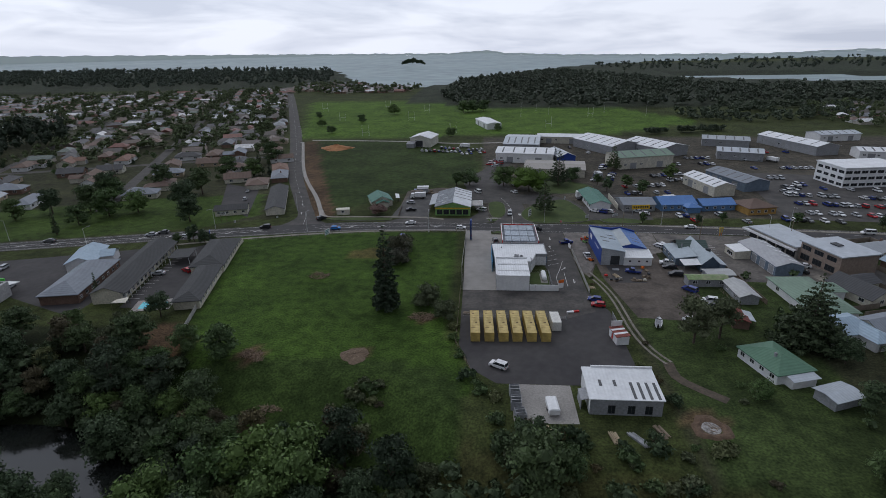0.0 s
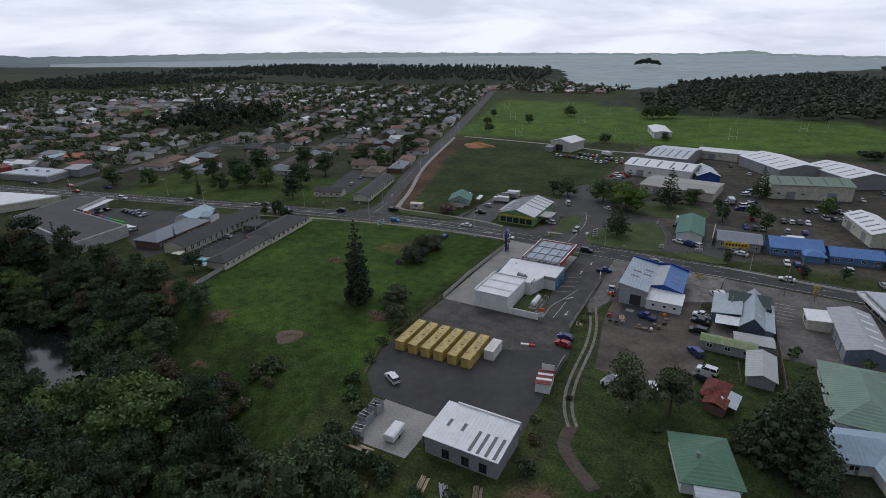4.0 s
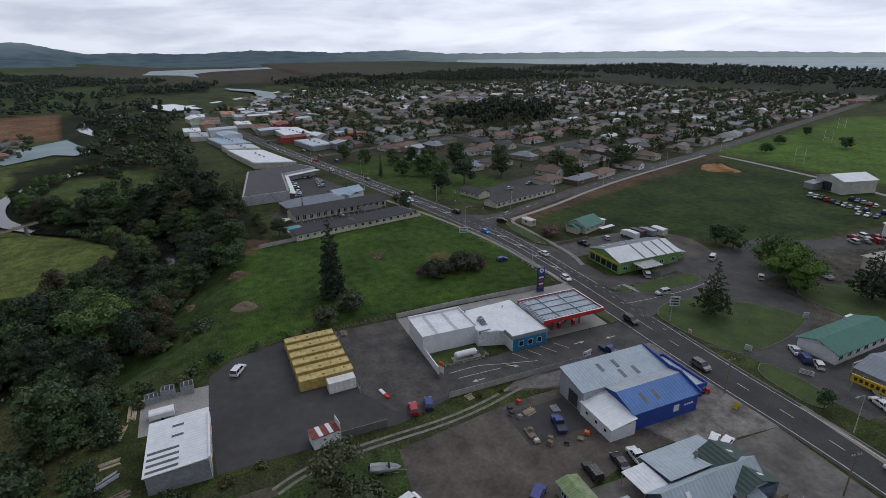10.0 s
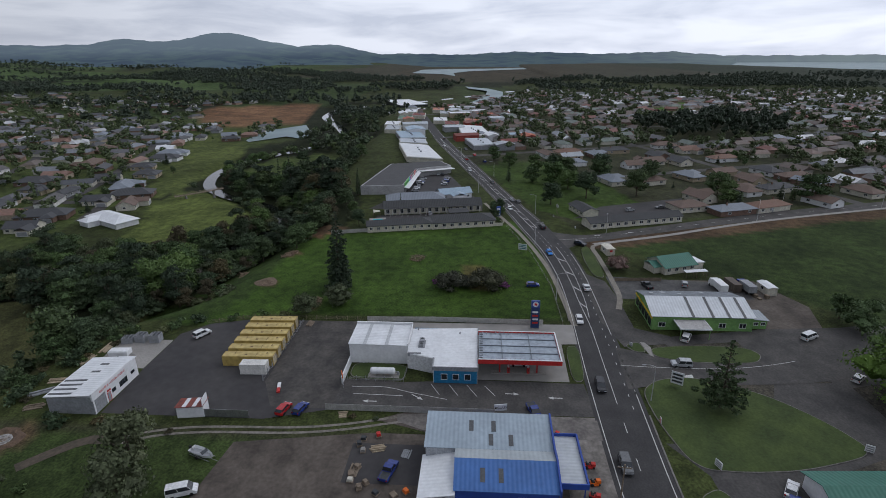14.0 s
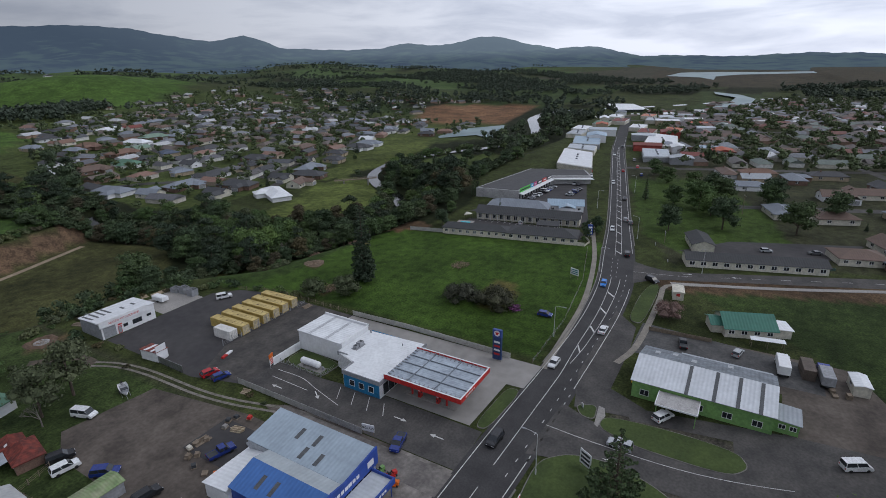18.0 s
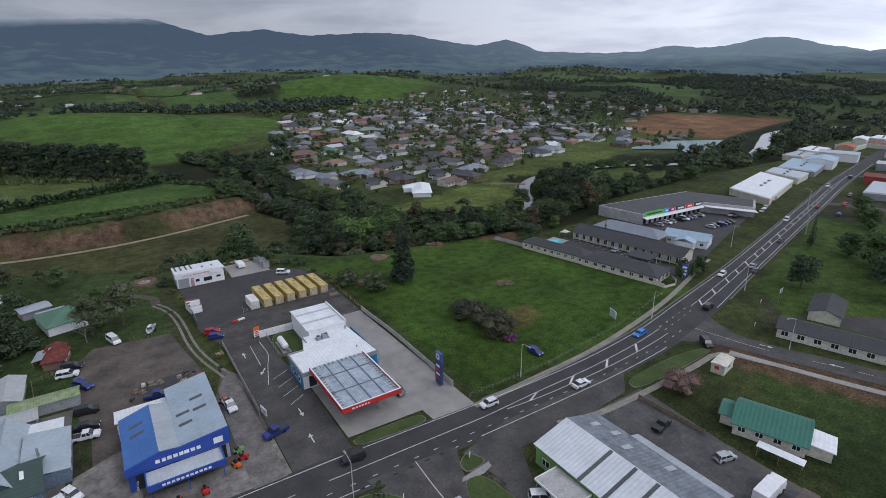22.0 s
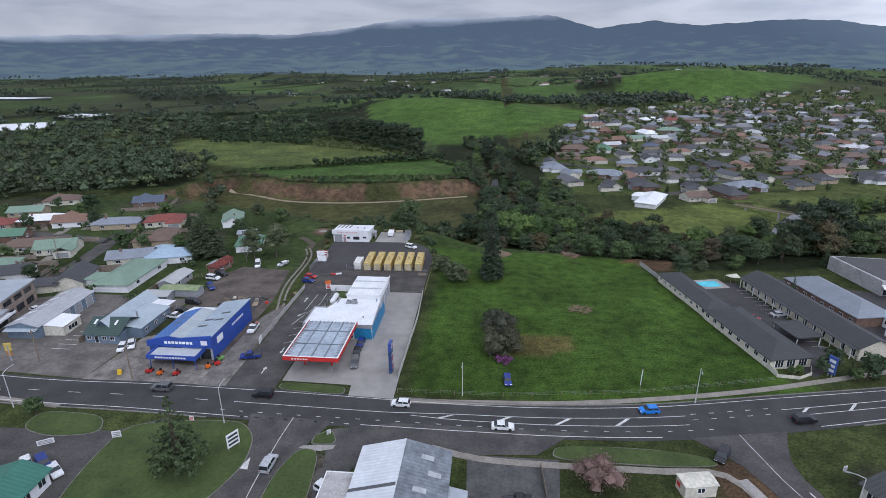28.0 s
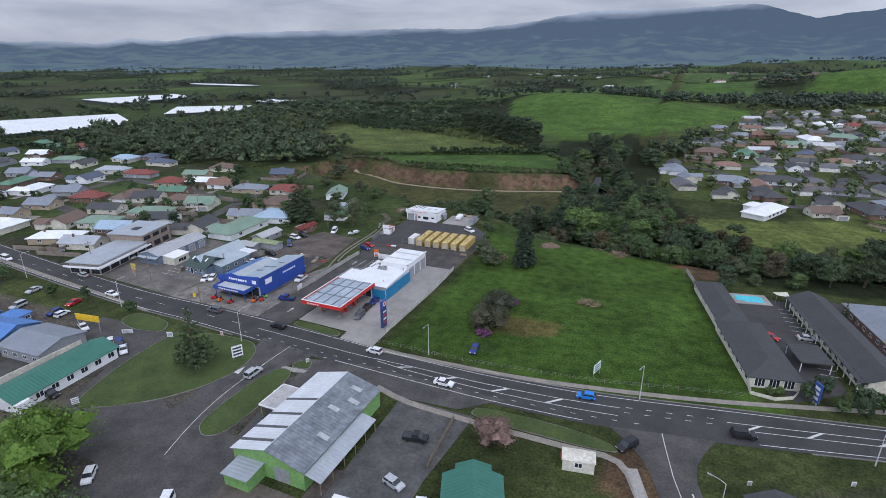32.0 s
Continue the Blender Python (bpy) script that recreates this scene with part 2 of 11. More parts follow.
# ---- mesh tools ----
class MB:
    """Collects vertices and faces for one mesh."""

    def __init__(self):
        self.v, self.f = [], []

    def add(self, vs, fs):
        o = len(self.v)
        self.v += [tuple(p) for p in vs]
        self.f += [tuple(i + o for i in q) for q in fs]
        return self

    def box(self, x0, y0, z0, x1, y1, z1):
        return self.add([(x0, y0, z0), (x1, y0, z0), (x1, y1, z0), (x0, y1, z0), (x0, y0, z1), (x1, y0, z1), (x1, y1, z1), (x0, y1, z1)],
                        [(3, 2, 1, 0), (4, 5, 6, 7), (0, 1, 5, 4), (1, 2, 6, 5), (2, 3, 7, 6), (3, 0, 4, 7)])

    def prism(self, pts, z0, z1):
        """An upright prism over a plan outline (counter-clockwise)."""
        n = len(pts)
        vs = [(x, y, z0) for x, y in pts] + [(x, y, z1) for x, y in pts]
        return self.add(vs, [tuple(range(n - 1, -1, -1)), tuple(range(n, 2 * n))] + [(i, (i + 1) % n, (i + 1) % n + n, i + n) for i in range(n)])

    def slab(self, quad, t):
        """A sloping sheet of thickness t under four top corners."""
        vs = list(quad) + [(x, y, z - t) for x, y, z in quad]
        n = len(quad)
        return self.add(vs, [tuple(range(n)), tuple(range(2 * n - 1, n - 1, -1))] + [(i + n, (i + 1) % n + n, (i + 1) % n, i) for i in range(n)])

    def tube(self, a, b, r0, r1=None, n=8):
        r1 = r0 if r1 is None else r1
        a, b = Vector(a), Vector(b)
        d = (b - a).normalized()
        u = d.orthogonal().normalized()
        w = d.cross(u)
        vs = [a + (u * math.cos(2 * math.pi * i / n) + w * math.sin(2 * math.pi * i / n)) * r0 for i in range(n)]
        vs += [b + (u * math.cos(2 * math.pi * i / n) + w * math.sin(2 * math.pi * i / n)) * r1 for i in range(n)]
        return self.add(vs, [tuple(range(n - 1, -1, -1)), tuple(range(n, 2 * n))] + [(i, (i + 1) % n, (i + 1) % n + n, i + n) for i in range(n)])

    def mesh(self, name, material):
        me = bpy.data.meshes.new(name)
        me.from_pydata(self.v, [], self.f)
        if material:
            me.materials.append(material)
        me.update()
        return me


def part(name, mb, material, parent=None, label="", at=None):
    ob = new(name, mb.mesh(name, material) if isinstance(mb, MB) else mb)
    if parent:
        ob.parent = parent
    if at:
        ob.matrix_basis = at
    if label:
        ob["label"] = label
    return ob


def thing(name, label, category, x=0, y=0, z=0, rot=0, group=""):
    ob = new(name)
    ob.empty_display_size = 0.5
    ob.matrix_basis = pose(x, y, z, 0, 0, rot)
    return tagged(ob, label, category, group)


def sheet(name, pts, z, material, label, category="ground", kind="structure", thick=0.0):
    """A flat piece of ground over a plan outline."""
    mb = MB()
    if thick:
        mb.prism(ccw(pts), z - thick, z)
    else:
        mb.add([(x, y, z) for x, y in ccw(pts)], [tuple(range(len(pts)))])
    return tagged(part(name, mb, material), label, category, kind=kind)


def ccw(pts):
    a = sum(p[0] * q[1] - q[0] * p[1] for p, q in zip(pts, pts[1:] + pts[:1]))
    return list(pts) if a > 0 else list(pts)[::-1]


def smooth_line(pts, step=4.0):
    """Points along a rounded line (Catmull-Rom) through pts of any width."""
    p = [np.array(q, float) for q in pts]
    p = [2 * p[0] - p[1]] + p + [2 * p[-1] - p[-2]]
    out = []
    for i in range(1, len(p) - 2):
        n = max(2, int(np.linalg.norm(p[i + 1][:2] - p[i][:2]) / step))
        for k in range(n):
            t = k / n
            out.append(0.5 * (2 * p[i] + (p[i + 1] - p[i - 1]) * t + (2 * p[i - 1] - 5 * p[i] + 4 * p[i + 1] - p[i + 2]) * t * t + (3 * p[i] - p[i - 1] - 3 * p[i + 1] + p[i + 2]) * t ** 3))
    out.append(p[-2])
    return np.array(out)


def normals(line):
    d = np.gradient(line[:, :2], axis=0)
    d /= np.linalg.norm(d, axis=1)[:, None]
    return np.stack([-d[:, 1], d[:, 0]], 1)


def ribbon(name, line, left, right, z, material, label, category, ground=None, kind="structure", raised=0.0):
    """A strip along a line, from offset left to offset right (metres or arrays)."""
    nr = normals(line)
    a, b = line[:, :2] + nr * np.reshape(left, (-1, 1)), line[:, :2] + nr * np.reshape(right, (-1, 1))
    za = z + (ground(a[:, 0], a[:, 1]) if ground else np.zeros(len(a)))
    zb = z + (ground(b[:, 0], b[:, 1]) if ground else np.zeros(len(b)))
    n = len(a)
    vs = [(p[0], p[1], h) for p, h in zip(a, za)] + [(p[0], p[1], h) for p, h in zip(b, zb)]
    fs = [(i, i + n, i + n + 1, i + 1) for i in range(n - 1)]
    mb = MB().add(vs, fs)
    if raised:
        m = len(mb.v)
        mb.v += [(x, y, h - raised) for x, y, h in mb.v[:m]]
        mb.f += [(i, i + 1, i + 1 + m, i + m) for i in range(n - 1)] + [(i + n + m, i + n + 1 + m, i + n + 1, i + n) for i in range(n - 1)]
    return tagged(part(name, mb, material), label, category, kind=kind)


def ss(a, b, x):
    t = np.clip((x - a) / (b - a), 0, 1)
    return t * t * (3 - 2 * t)


def inside(poly, x, y):
    """Which of the points lie in a plan outline."""
    r = np.zeros(np.shape(x), bool)
    for (x0, y0), (x1, y1) in zip(poly, poly[1:] + poly[:1]):
        if y0 != y1:
            r ^= ((y0 > y) != (y1 > y)) & (x < (x1 - x0) * (y - y0) / (y1 - y0) + x0)
    return r


def dist_line(line, x, y):
    """Distance to a polyline."""
    d = np.full(np.shape(x), 1e9)
    for (x0, y0), (x1, y1) in zip(line[:-1, :2], line[1:, :2]):
        vx, vy = x1 - x0, y1 - y0
        t = np.clip(((x - x0) * vx + (y - y0) * vy) / (vx * vx + vy * vy), 0, 1)
        d = np.minimum(d, np.hypot(x - x0 - t * vx, y - y0 - t * vy))
    return d


def wave(x, y, s, seed=0.0):
    """Cheap smooth noise, about -1 to 1."""
    return (np.sin(x / s * 1.3 + seed + 1.7 * np.sin(y / s * 0.7 + seed * 2)) + np.sin(y / s * 1.1 - seed * 1.3 + 1.5 * np.sin(x / s * 0.9 - seed))) / 2


# ---- the ground ----
RIVER = smooth_line([(150, -420), (60, -260), (-8, -170), (-26, -95), (-24, -48), (-33, -9), (-46, 30), (-60, 58), (-76, 75), (-98, 85), (-128, 83), (-157, 58),
                     (-176, 30), (-204, 5), (-250, -7), (-300, 4), (-350, 30), (-407, 45), (-470, 27), (-528, 2), (-610, -27), (-720, -15), (-880, 120), (-1200, 330)], 8)
EDGE = [(-1400, 420), (-1000, 290), (-700, 210), (-640, 140), (-580, 90), (-520, 70), (-400, 98), (-300, 96), (-200, 100), (-140, 109), (-100, 118), (-70, 116), (-20, 106), (0, 88), (20, 82), (44, 80), (70, 66),
        (110, 52), (150, 36), (170, 20), (6000, 20)]
BANK = [(-6000, -9000), (-60, -9000), (-40, -40), (-11, -21), (2, -16), (21, -9), (39, -4), (58, -1), (79, -1), (96, -4), (117, -14), (135, -20), (150, -8), (160, 30), (170, 60), (6000, 60)]
COAST = [(-6000, 1300), (-2900, 1420), (-1500, 1720), (-470, 1740), (-400, 1560), (-300, 1250), (-200, 1010), (-120, 990), (-60, 1090), (60, 1400), (260, 1780), (600, 2100), (1200, 2300), (6000, 2400)]
LAKE = [(390, 1215), (470, 1330), (760, 1290), (900, 1180), (700, 1040), (590, 1075)]


def height(x, y):
    x, y = np.asarray(x, float), np.asarray(y, float)
    e = np.interp(x, *zip(*EDGE))
    k = np.interp(x, *zip(*BANK))
    low = ss(0, 26, e - y) * ss(-2, 9, y - k)
    z = -8.0 * low
    west = ss(-30, -60, x) * low
    z = z + west * 8.0 * ss(20, -420, y)
    r = dist_line(RIVER, x, y)
    z = z - 2.6 * ss(16, 5, r) * (low > 0.02)
    south = ss(-60, -700, y) * (0.25 + 0.75 * ss(330, -80, x))
    z = z + south * (10 + 9 * wave(x, y, 150, 1.0) + 6 * wave(x, y, 60, 2.0)) * ss(-20, -160, y)
    for hx, hy, w, d, h in ((-420, -820, 230, 190, 32), (60, -430, 130, 130, 9), (-200, -760, 160, 90, 14), (330, -1150, 190, 130, 14), (-560, -1100, 320, 160, 30)):
        z = z + h * np.exp(-((x - hx) / w) ** 2 - ((y - hy) / d) ** 2)
    far = np.hypot(x, y)
    inland = ss(-700, -1700, y)
    z = z + np.clip(inland, 0, 1) * ss(900, 3200, far) * (14 + 20 * wave(x, y, 330, 3.0) + 7 * wave(x, y, 140, 5.0)) * (0.3 + 0.7 * ss(500, -200, x))
    sea = ss(-30, 25, y - np.interp(x, *zip(*COAST)))
    for poly in (LAKE,):
        sea = np.maximum(sea, inside(poly, x, y) * 1.0)
    island = np.exp(-((x + 245) / 50) ** 2 - ((y - 1996) / 24) ** 2)
    return z * (1 - sea) - (12 + 75 * ss(2000, 4600, far)) * sea + 20 * island


def axis_steps(lo, hi, fine, reach):
    a = [0.0]
    c = (lo + hi) / 2
    half = (hi - lo) / 2
    while a[-1] < reach:
        a.append(a[-1] + fine * (1 if a[-1] < half else 1 + (a[-1] - half) * 0.028))
    a = np.array(a)
    return np.concatenate([c - a[:0:-1], c + a])


gx, gy = axis_steps(-130, 130, 2.6, 4800), axis_steps(20, 270, 2.6, 4800)
GX, GY = np.meshgrid(gx, gy)
GZ = height(GX, GY)

GRASS_RICH, GRASS_MID, GRASS_ROUGH, GRASS_DRY = (0.041, 0.080, 0.017), (0.038, 0.062, 0.024), (0.041, 0.055, 0.022), (0.105, 0.10, 0.04)
# the wood floor is near-black: shade under the trees put into its colour
SHADED_WOODFLOOR, SOIL, CLAY, TOWN, MUDFLAT, FARM = (0.016, 0.022, 0.011), (0.085, 0.060, 0.042), (0.155, 0.092, 0.058), (0.042, 0.048, 0.030), (0.12, 0.11, 0.095), (0.052, 0.098, 0.030)
FIELD = [(-96, 192), (-104, 196), (-60, 203), (-8, 204), (-8, 120), (0, 100), (-20, 86), (-40, 90), (-62, 98), (-78, 116), (-84, 140)]
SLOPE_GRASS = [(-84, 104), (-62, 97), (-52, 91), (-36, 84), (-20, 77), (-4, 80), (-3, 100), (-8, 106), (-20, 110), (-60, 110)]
MARSH = [(-2750, -230), (-3100, 620), (-1500, 520), (-1380, 260), (-1450, 60), (-1900, -120)]
RIVER_BEND = [(-1270, 110), (-1120, 250), (-880, 260), (-640, 196), (-640, 128), (-760, 130), (-900, 150)]
MEADOW = [(-32, 22), (-29, 4), (-24, -14), (-8, -24), (10, -20), (60, 0), (20, 66), (0, 64), (-9, 60), (-18, 44)]
EAST_BUSH = [(158, 8), (168, -45), (215, -80), (330, -125), (440, -70), (425, 30), (300, 48), (200, 20)]
HILL_TWO = [(-210, -560), (-330, -520), (-470, -600), (-640, -800), (-560, -960), (-380, -980), (-270, -800)]
PARK = [(-147, 428), (-60, 428), (0, 455), (115, 455), (205, 515), (150, 640), (20, 640), (-110, 720), (-225, 715)]
LOT = [(-72, 226), (-40, 262), (-5, 290), (0, 330), (-25, 400), (-60, 416), (-138, 416), (-108, 322)]
PADDOCK = [(96, -10), (60, -7), (22, -15), (-8, -27), (-14, -50), (20, -85), (130, -70), (140, -40)]
ORCHARD = [(20, -95), (105, -205), (260, -190), (230, -90), (150, -50)]
GREENHILL = [(10, -150), (-20, -190), (-130, -330), (-150, -420), (110, -540), (140, -420), (100, -250)]
WEST_LAWN = [(-154, -4), (-180, 2), (-192, 8), (-170, 33), (-152, 50), (-128, 70), (-106, 72), (-90, 62), (-76, 46), (-70, 30), (-90, 18), (-110, 16), (-132, 6)]
RIVER_PARK = [(-200, 24), (-235, 10), (-290, 18), (-305, 50), (-280, 76), (-222, 80), (-196, 52)]
RIVER_STRIP = [(-150, -13), (-232, -42), (-290, -62), (-340, -86), (-440, -104), (-490, -92), (-440, -62), (-365, -50), (-340, -24), (-300, -12), (-205, -8), (-180, 0)]
EARTHWORKS = [(-640, -220), (-735, -125), (-735, -80), (-610, -52), (-490, -24), (-478, -132)]
TOWN_NW = [(-90, 222), (-250, 700), (-330, 930), (-900, 900), (-1000, 330), (-500, 170), (-250, 168), (-120, 208)]
CHURCH_LAWN = [(-100, 226), (-112, 262), (-170, 250), (-240, 222), (-225, 178), (-120, 207)]
SCHOOL = [(-500, 380), (-600, 540), (-700, 500), (-620, 360)]


def cover_colours(x, y):
    n1, n2 = wave(x, y, 37, 0.4), wave(x, y, 11, 2.2)
    c = np.zeros((*x.shape, 3))
    c[:] = GRASS_ROUGH

    def put(mask, col, jitter=0.12):
        c[mask] = np.array(col) * (1 + jitter * n1[mask] + jitter * 0.7 * n2[mask])[:, None]

    put(np.ones(x.shape, bool), GRASS_ROUGH)
    far = np.hypot(x, y - 150)
    put((y < -60) & (wave(x, y, 120, 7) > -0.2), GRASS_MID)
    put((y < -300) & (wave(x, y, 210, 9) > 0.05), (0.056, 0.096, 0.036))
    put((y < -300) & (y > -900) & (x < 250) & (x > -420) & (wave(x, y, 210, 9) > 0.15), FARM)
    put((x > 300) & (y < 100) & (wave(x, y, 130, 4) > 0.0), (0.040, 0.052, 0.028))
    put(((y < -300) | (x < -560)) & (wave(x, y, 95, 6.0) + 0.5 * wave(x, y, 41, 8.0) > 0.40), SHADED_WOODFLOOR)
    put(inside(TOWN_NW, x, y), TOWN)
    put((x > 40) & (x < 420) & (y > 40) & (y < 200), TOWN)
    put((x > 44) & (x < 420) & (y > 40) & (y < 196) & (wave(x, y, 15, 3.3) > -0.25), (0.038, 0.060, 0.023), 0.2)
    put((x < -40) & (x > -520) & (y < -20) & (y > -560), (0.058, 0.082, 0.030))
    put((x < -1500) & (y > -400) & (y < 1400), (0.050, 0.052, 0.040))
    put(inside(MARSH, x, y), (0.052, 0.048, 0.036))
    put(inside(RIVER_BEND, x, y), (0.045, 0.066, 0.030))
    put((y > 225) & (x > 0) & (y < 440) & (x < 420), ASPHALT_TONE, 0.1)
    # far forest floor, its colour lightened to stand for haze
    put((y > 640) & (x > -100) & (y < 1900), (0.034, 0.045, 0.034))
    put((y > 940) & (x < -150) & (y < 1900), (0.034, 0.045, 0.034))
    e, k = np.interp(x, *zip(*EDGE)), np.interp(x, *zip(*BANK))
    lowland = (y < e - 6) & (y > k) & (x < 170) & (x > -60)
    put(lowland, (0.052, 0.058, 0.026))
    put((dist_line(RIVER, x, y) < 38) & (x < 20) & (x > -700), SHADED_WOODFLOOR)
    put(inside(WEST_LAWN, x, y), (0.078, 0.105, 0.034))
    put(inside(RIVER_STRIP, x, y), (0.075, 0.10, 0.034))
    put(inside(RIVER_PARK, x, y), (0.060, 0.088, 0.030))
    put(inside(MEADOW, x, y), (0.050, 0.056, 0.026), 0.2)
    put(inside(FIELD, x, y), GRASS_RICH)
    # rank slope grass, darkened further: lens vignetting is put into its colour
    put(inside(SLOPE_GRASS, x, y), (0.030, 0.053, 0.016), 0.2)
    put(inside(PARK, x, y), (0.066, 0.125, 0.024), 0.07)
    put(inside(LOT, x, y), (0.031, 0.052, 0.018))
    put(inside(PADDOCK, x, y), FARM)
    put(inside(ORCHARD, x, y), (0.08, 0.11, 0.04))
    put(inside(GREENHILL, x, y), (0.056, 0.108, 0.026))
    put(inside(EAST_BUSH, x, y), SHADED_WOODFLOOR)
    put(inside(HILL_TWO, x, y), (0.056, 0.108, 0.026))
    put(inside(CHURCH_LAWN, x, y), (0.046, 0.080, 0.022))
    put(inside(SCHOOL, x, y), (0.06, 0.125, 0.025))
    put(inside(EARTHWORKS, x, y), CLAY, 0.25)
    bankface = (y > k - 1) & (y < k + 8) & (x > -26) & (x < 158)
    put(bankface & (n2 > -0.45), (0.088, 0.062, 0.046), 0.45)
    put(np.hypot((x + 37) / 8, (y - 181) / 5) + 0.35 * n2 < 0.9, GRASS_DRY, 0.3)
    put(np.hypot((x + 45) / 6, (y - 179) / 4) + 0.35 * n2 < 0.9, GRASS_DRY, 0.3)
    put(inside([(-82, 121), (-75, 117.5), (-78, 108), (-81, 101), (-85, 105)], x, y) & (n2 > -0.7), (0.125, 0.078, 0.052), 0.3)
    put(np.hypot((x - 46) / 5, (y - 91) / 4.5) + 0.3 * n2 < 1, (0.085, 0.066, 0.044), 0.3)
    put(np.hypot((x + 86) / 6, (y - 113) / 13) < 1, SOIL, 0.2)
    strip = np.abs(dist_line(np.array([(-72, 226), (-106, 322), (-134, 412)]), x, y)) < 6
    put(strip, SOIL, 0.25)
    put(GRASS_PATCH(x, y), SOIL, 0.25)
    return c


ASPHALT_TONE = (0.072, 0.070, 0.066)


def GRASS_PATCH(x, y):
    """Worn brown patches in the field."""
    return (np.hypot((x + 30) / 4, (y - 112.3) / 3) < 1) | (np.hypot((x + 57) / 3, (y - 111) / 3) < 1) | (np.hypot((x + 16) / 3.5, (y - 131.7) / 2.5) < 1)


ground_mat = bpy.data.materials.new("grassland")
ground_mat.use_nodes = True
gnt = ground_mat.node_tree
gb = gnt.nodes["Principled BSDF"]
gb.inputs["Roughness"].default_value, gb.inputs["Specular IOR Level"].default_value = 0.95, 0.1
g_at = gnt.nodes.new("ShaderNodeAttribute")
g_at.attribute_name = "cover"
g_tc = gnt.nodes.new("ShaderNodeTexCoord")
last = g_at.outputs["Color"]
for g_scale, lo, hi in ((0.055, 0.66, 1.30), (0.33, 0.62, 1.34), (1.9, 0.52, 1.48)):
    gn = gnt.nodes.new("ShaderNodeTexNoise")
    gn.inputs["Scale"].default_value, gn.inputs["Detail"].default_value = g_scale, 6
    gnt.links.new(g_tc.outputs["Object"], gn.inputs["Vector"])
    gr = ramp_node(gnt, [(0.3, (lo, lo, lo)), (0.7, (hi, hi * 0.97, hi * 0.9))])
    gnt.links.new(gn.outputs["Fac"], gr.inputs[0])
    gm = gnt.nodes.new("ShaderNodeMixRGB")
    gm.blend_type, gm.inputs[0].default_value = "MULTIPLY", 1.0
    gnt.links.new(last, gm.inputs[1]), gnt.links.new(gr.outputs[0], gm.inputs[2])
    last = gm.outputs[0]
gnt.links.new(last, gb.inputs["Base Color"])
g_bump = gnt.nodes.new("ShaderNodeBump")
g_bump.inputs["Strength"].default_value, g_bump.inputs["Distance"].default_value = 0.6, 0.3
gnt.links.new(gn.outputs["Fac"], g_bump.inputs["Height"])
gnt.links.new(g_bump.outputs[0], gb.inputs["Normal"])

ny, nx = GX.shape
gi = np.arange(ny * nx).reshape(ny, nx)
gquads = np.stack([gi[:-1, :-1], gi[:-1, 1:], gi[1:, 1:], gi[1:, :-1]], -1).reshape(-1, 4)
gmesh = bpy.data.meshes.new("ground")
gmesh.from_pydata(np.stack([GX, GY, GZ], -1).reshape(-1, 3).tolist(), [], gquads.tolist())
gcol = gmesh.color_attributes.new("cover", "FLOAT_COLOR", "POINT")
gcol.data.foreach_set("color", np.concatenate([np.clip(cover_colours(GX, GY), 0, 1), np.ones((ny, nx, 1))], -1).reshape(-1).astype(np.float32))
gmesh.polygons.foreach_set("use_smooth", np.ones(len(gmesh.polygons), bool))
gmesh.materials.append(ground_mat)
tagged(new("ground", gmesh), "green grassland, river flats and farmland reaching to the hills", "ground", kind="structure")

river_w = np.interp(RIVER[:, 0], [-1200, -700, -520, -430, -300, -170, -145, -120, -80, -62, -24, 60, 150], [9, 7, 6, 5.5, 4, 3.6, 5, 9, 9, 5, 3.5, 3.2, 3])
river_w = np.where(RIVER[:, 1] < -55, 1.0, river_w)
ribbon("river", RIVER, river_w, -river_w, 0.9, WATER, "dark slow river between wooded banks", "river", ground=lambda x, y: np.minimum(height(RIVER[:, 0], RIVER[:, 1]), -3.2))

# ---- far hills ----
SKYLINE = [(-180, 3.95), (-177, 4.05), (-173.8, 4.13), (-171.5, 3.5), (-169.2, 2.78), (-167, 3.05), (-164, 3.37), (-160.1, 2.83), (-156.6, 2.95), (-153.5, 3.1), (-149.5, 2.9), (-146, 2.25), (-142.6, 1.75), (-141, 2.1), (-139.5, 2.3), (-138, 1.9), (-136.4, 1.15),
           (-133, 1.0), (-130, 0.9), (-126.5, 1.0), (-123.6, 1.52), (-121.6, 1.25), (-119, 1.35), (-116.7, 1.93), (-114.4, 2.03), (-111.5, 1.3), (-108.4, 0.77), (-105, 0.95), (-102.7, 0.5), (-100.5, -0.05), (-97, -0.02), (-92, -0.2), (-86.5, 0.05), (-82.5, -0.05), (-77.8, -0.25),
           (-71.4, -0.08), (-66.9, -0.46), (-61, -0.5), (-44, -0.45), (-30, -0.7), (-21, -0.82), (-8, -0.98), (-4, -1.0), (-2, -0.9), (-0.2, -0.75), (2, -1.05), (8, -1.28), (17, -1.34), (27, -1.3), (33, -1.0), (45, -0.85), (60, -0.7), (90, -0.3), (110, 0.6), (117, 1.1), (121.6, 1.2),
           (124.3, 0.95), (127, 1.5), (129.8, 1.2), (135, 1.97), (141, 2.2), (154, 2.5), (160, 2.4), (166, 3.05), (169.2, 3.6), (172, 3.95), (176, 3.95), (180, 3.95)]
hm = MB()
NA, NR = 900, 40
SX, SY, SH = 30.0, 170.0, 70.0
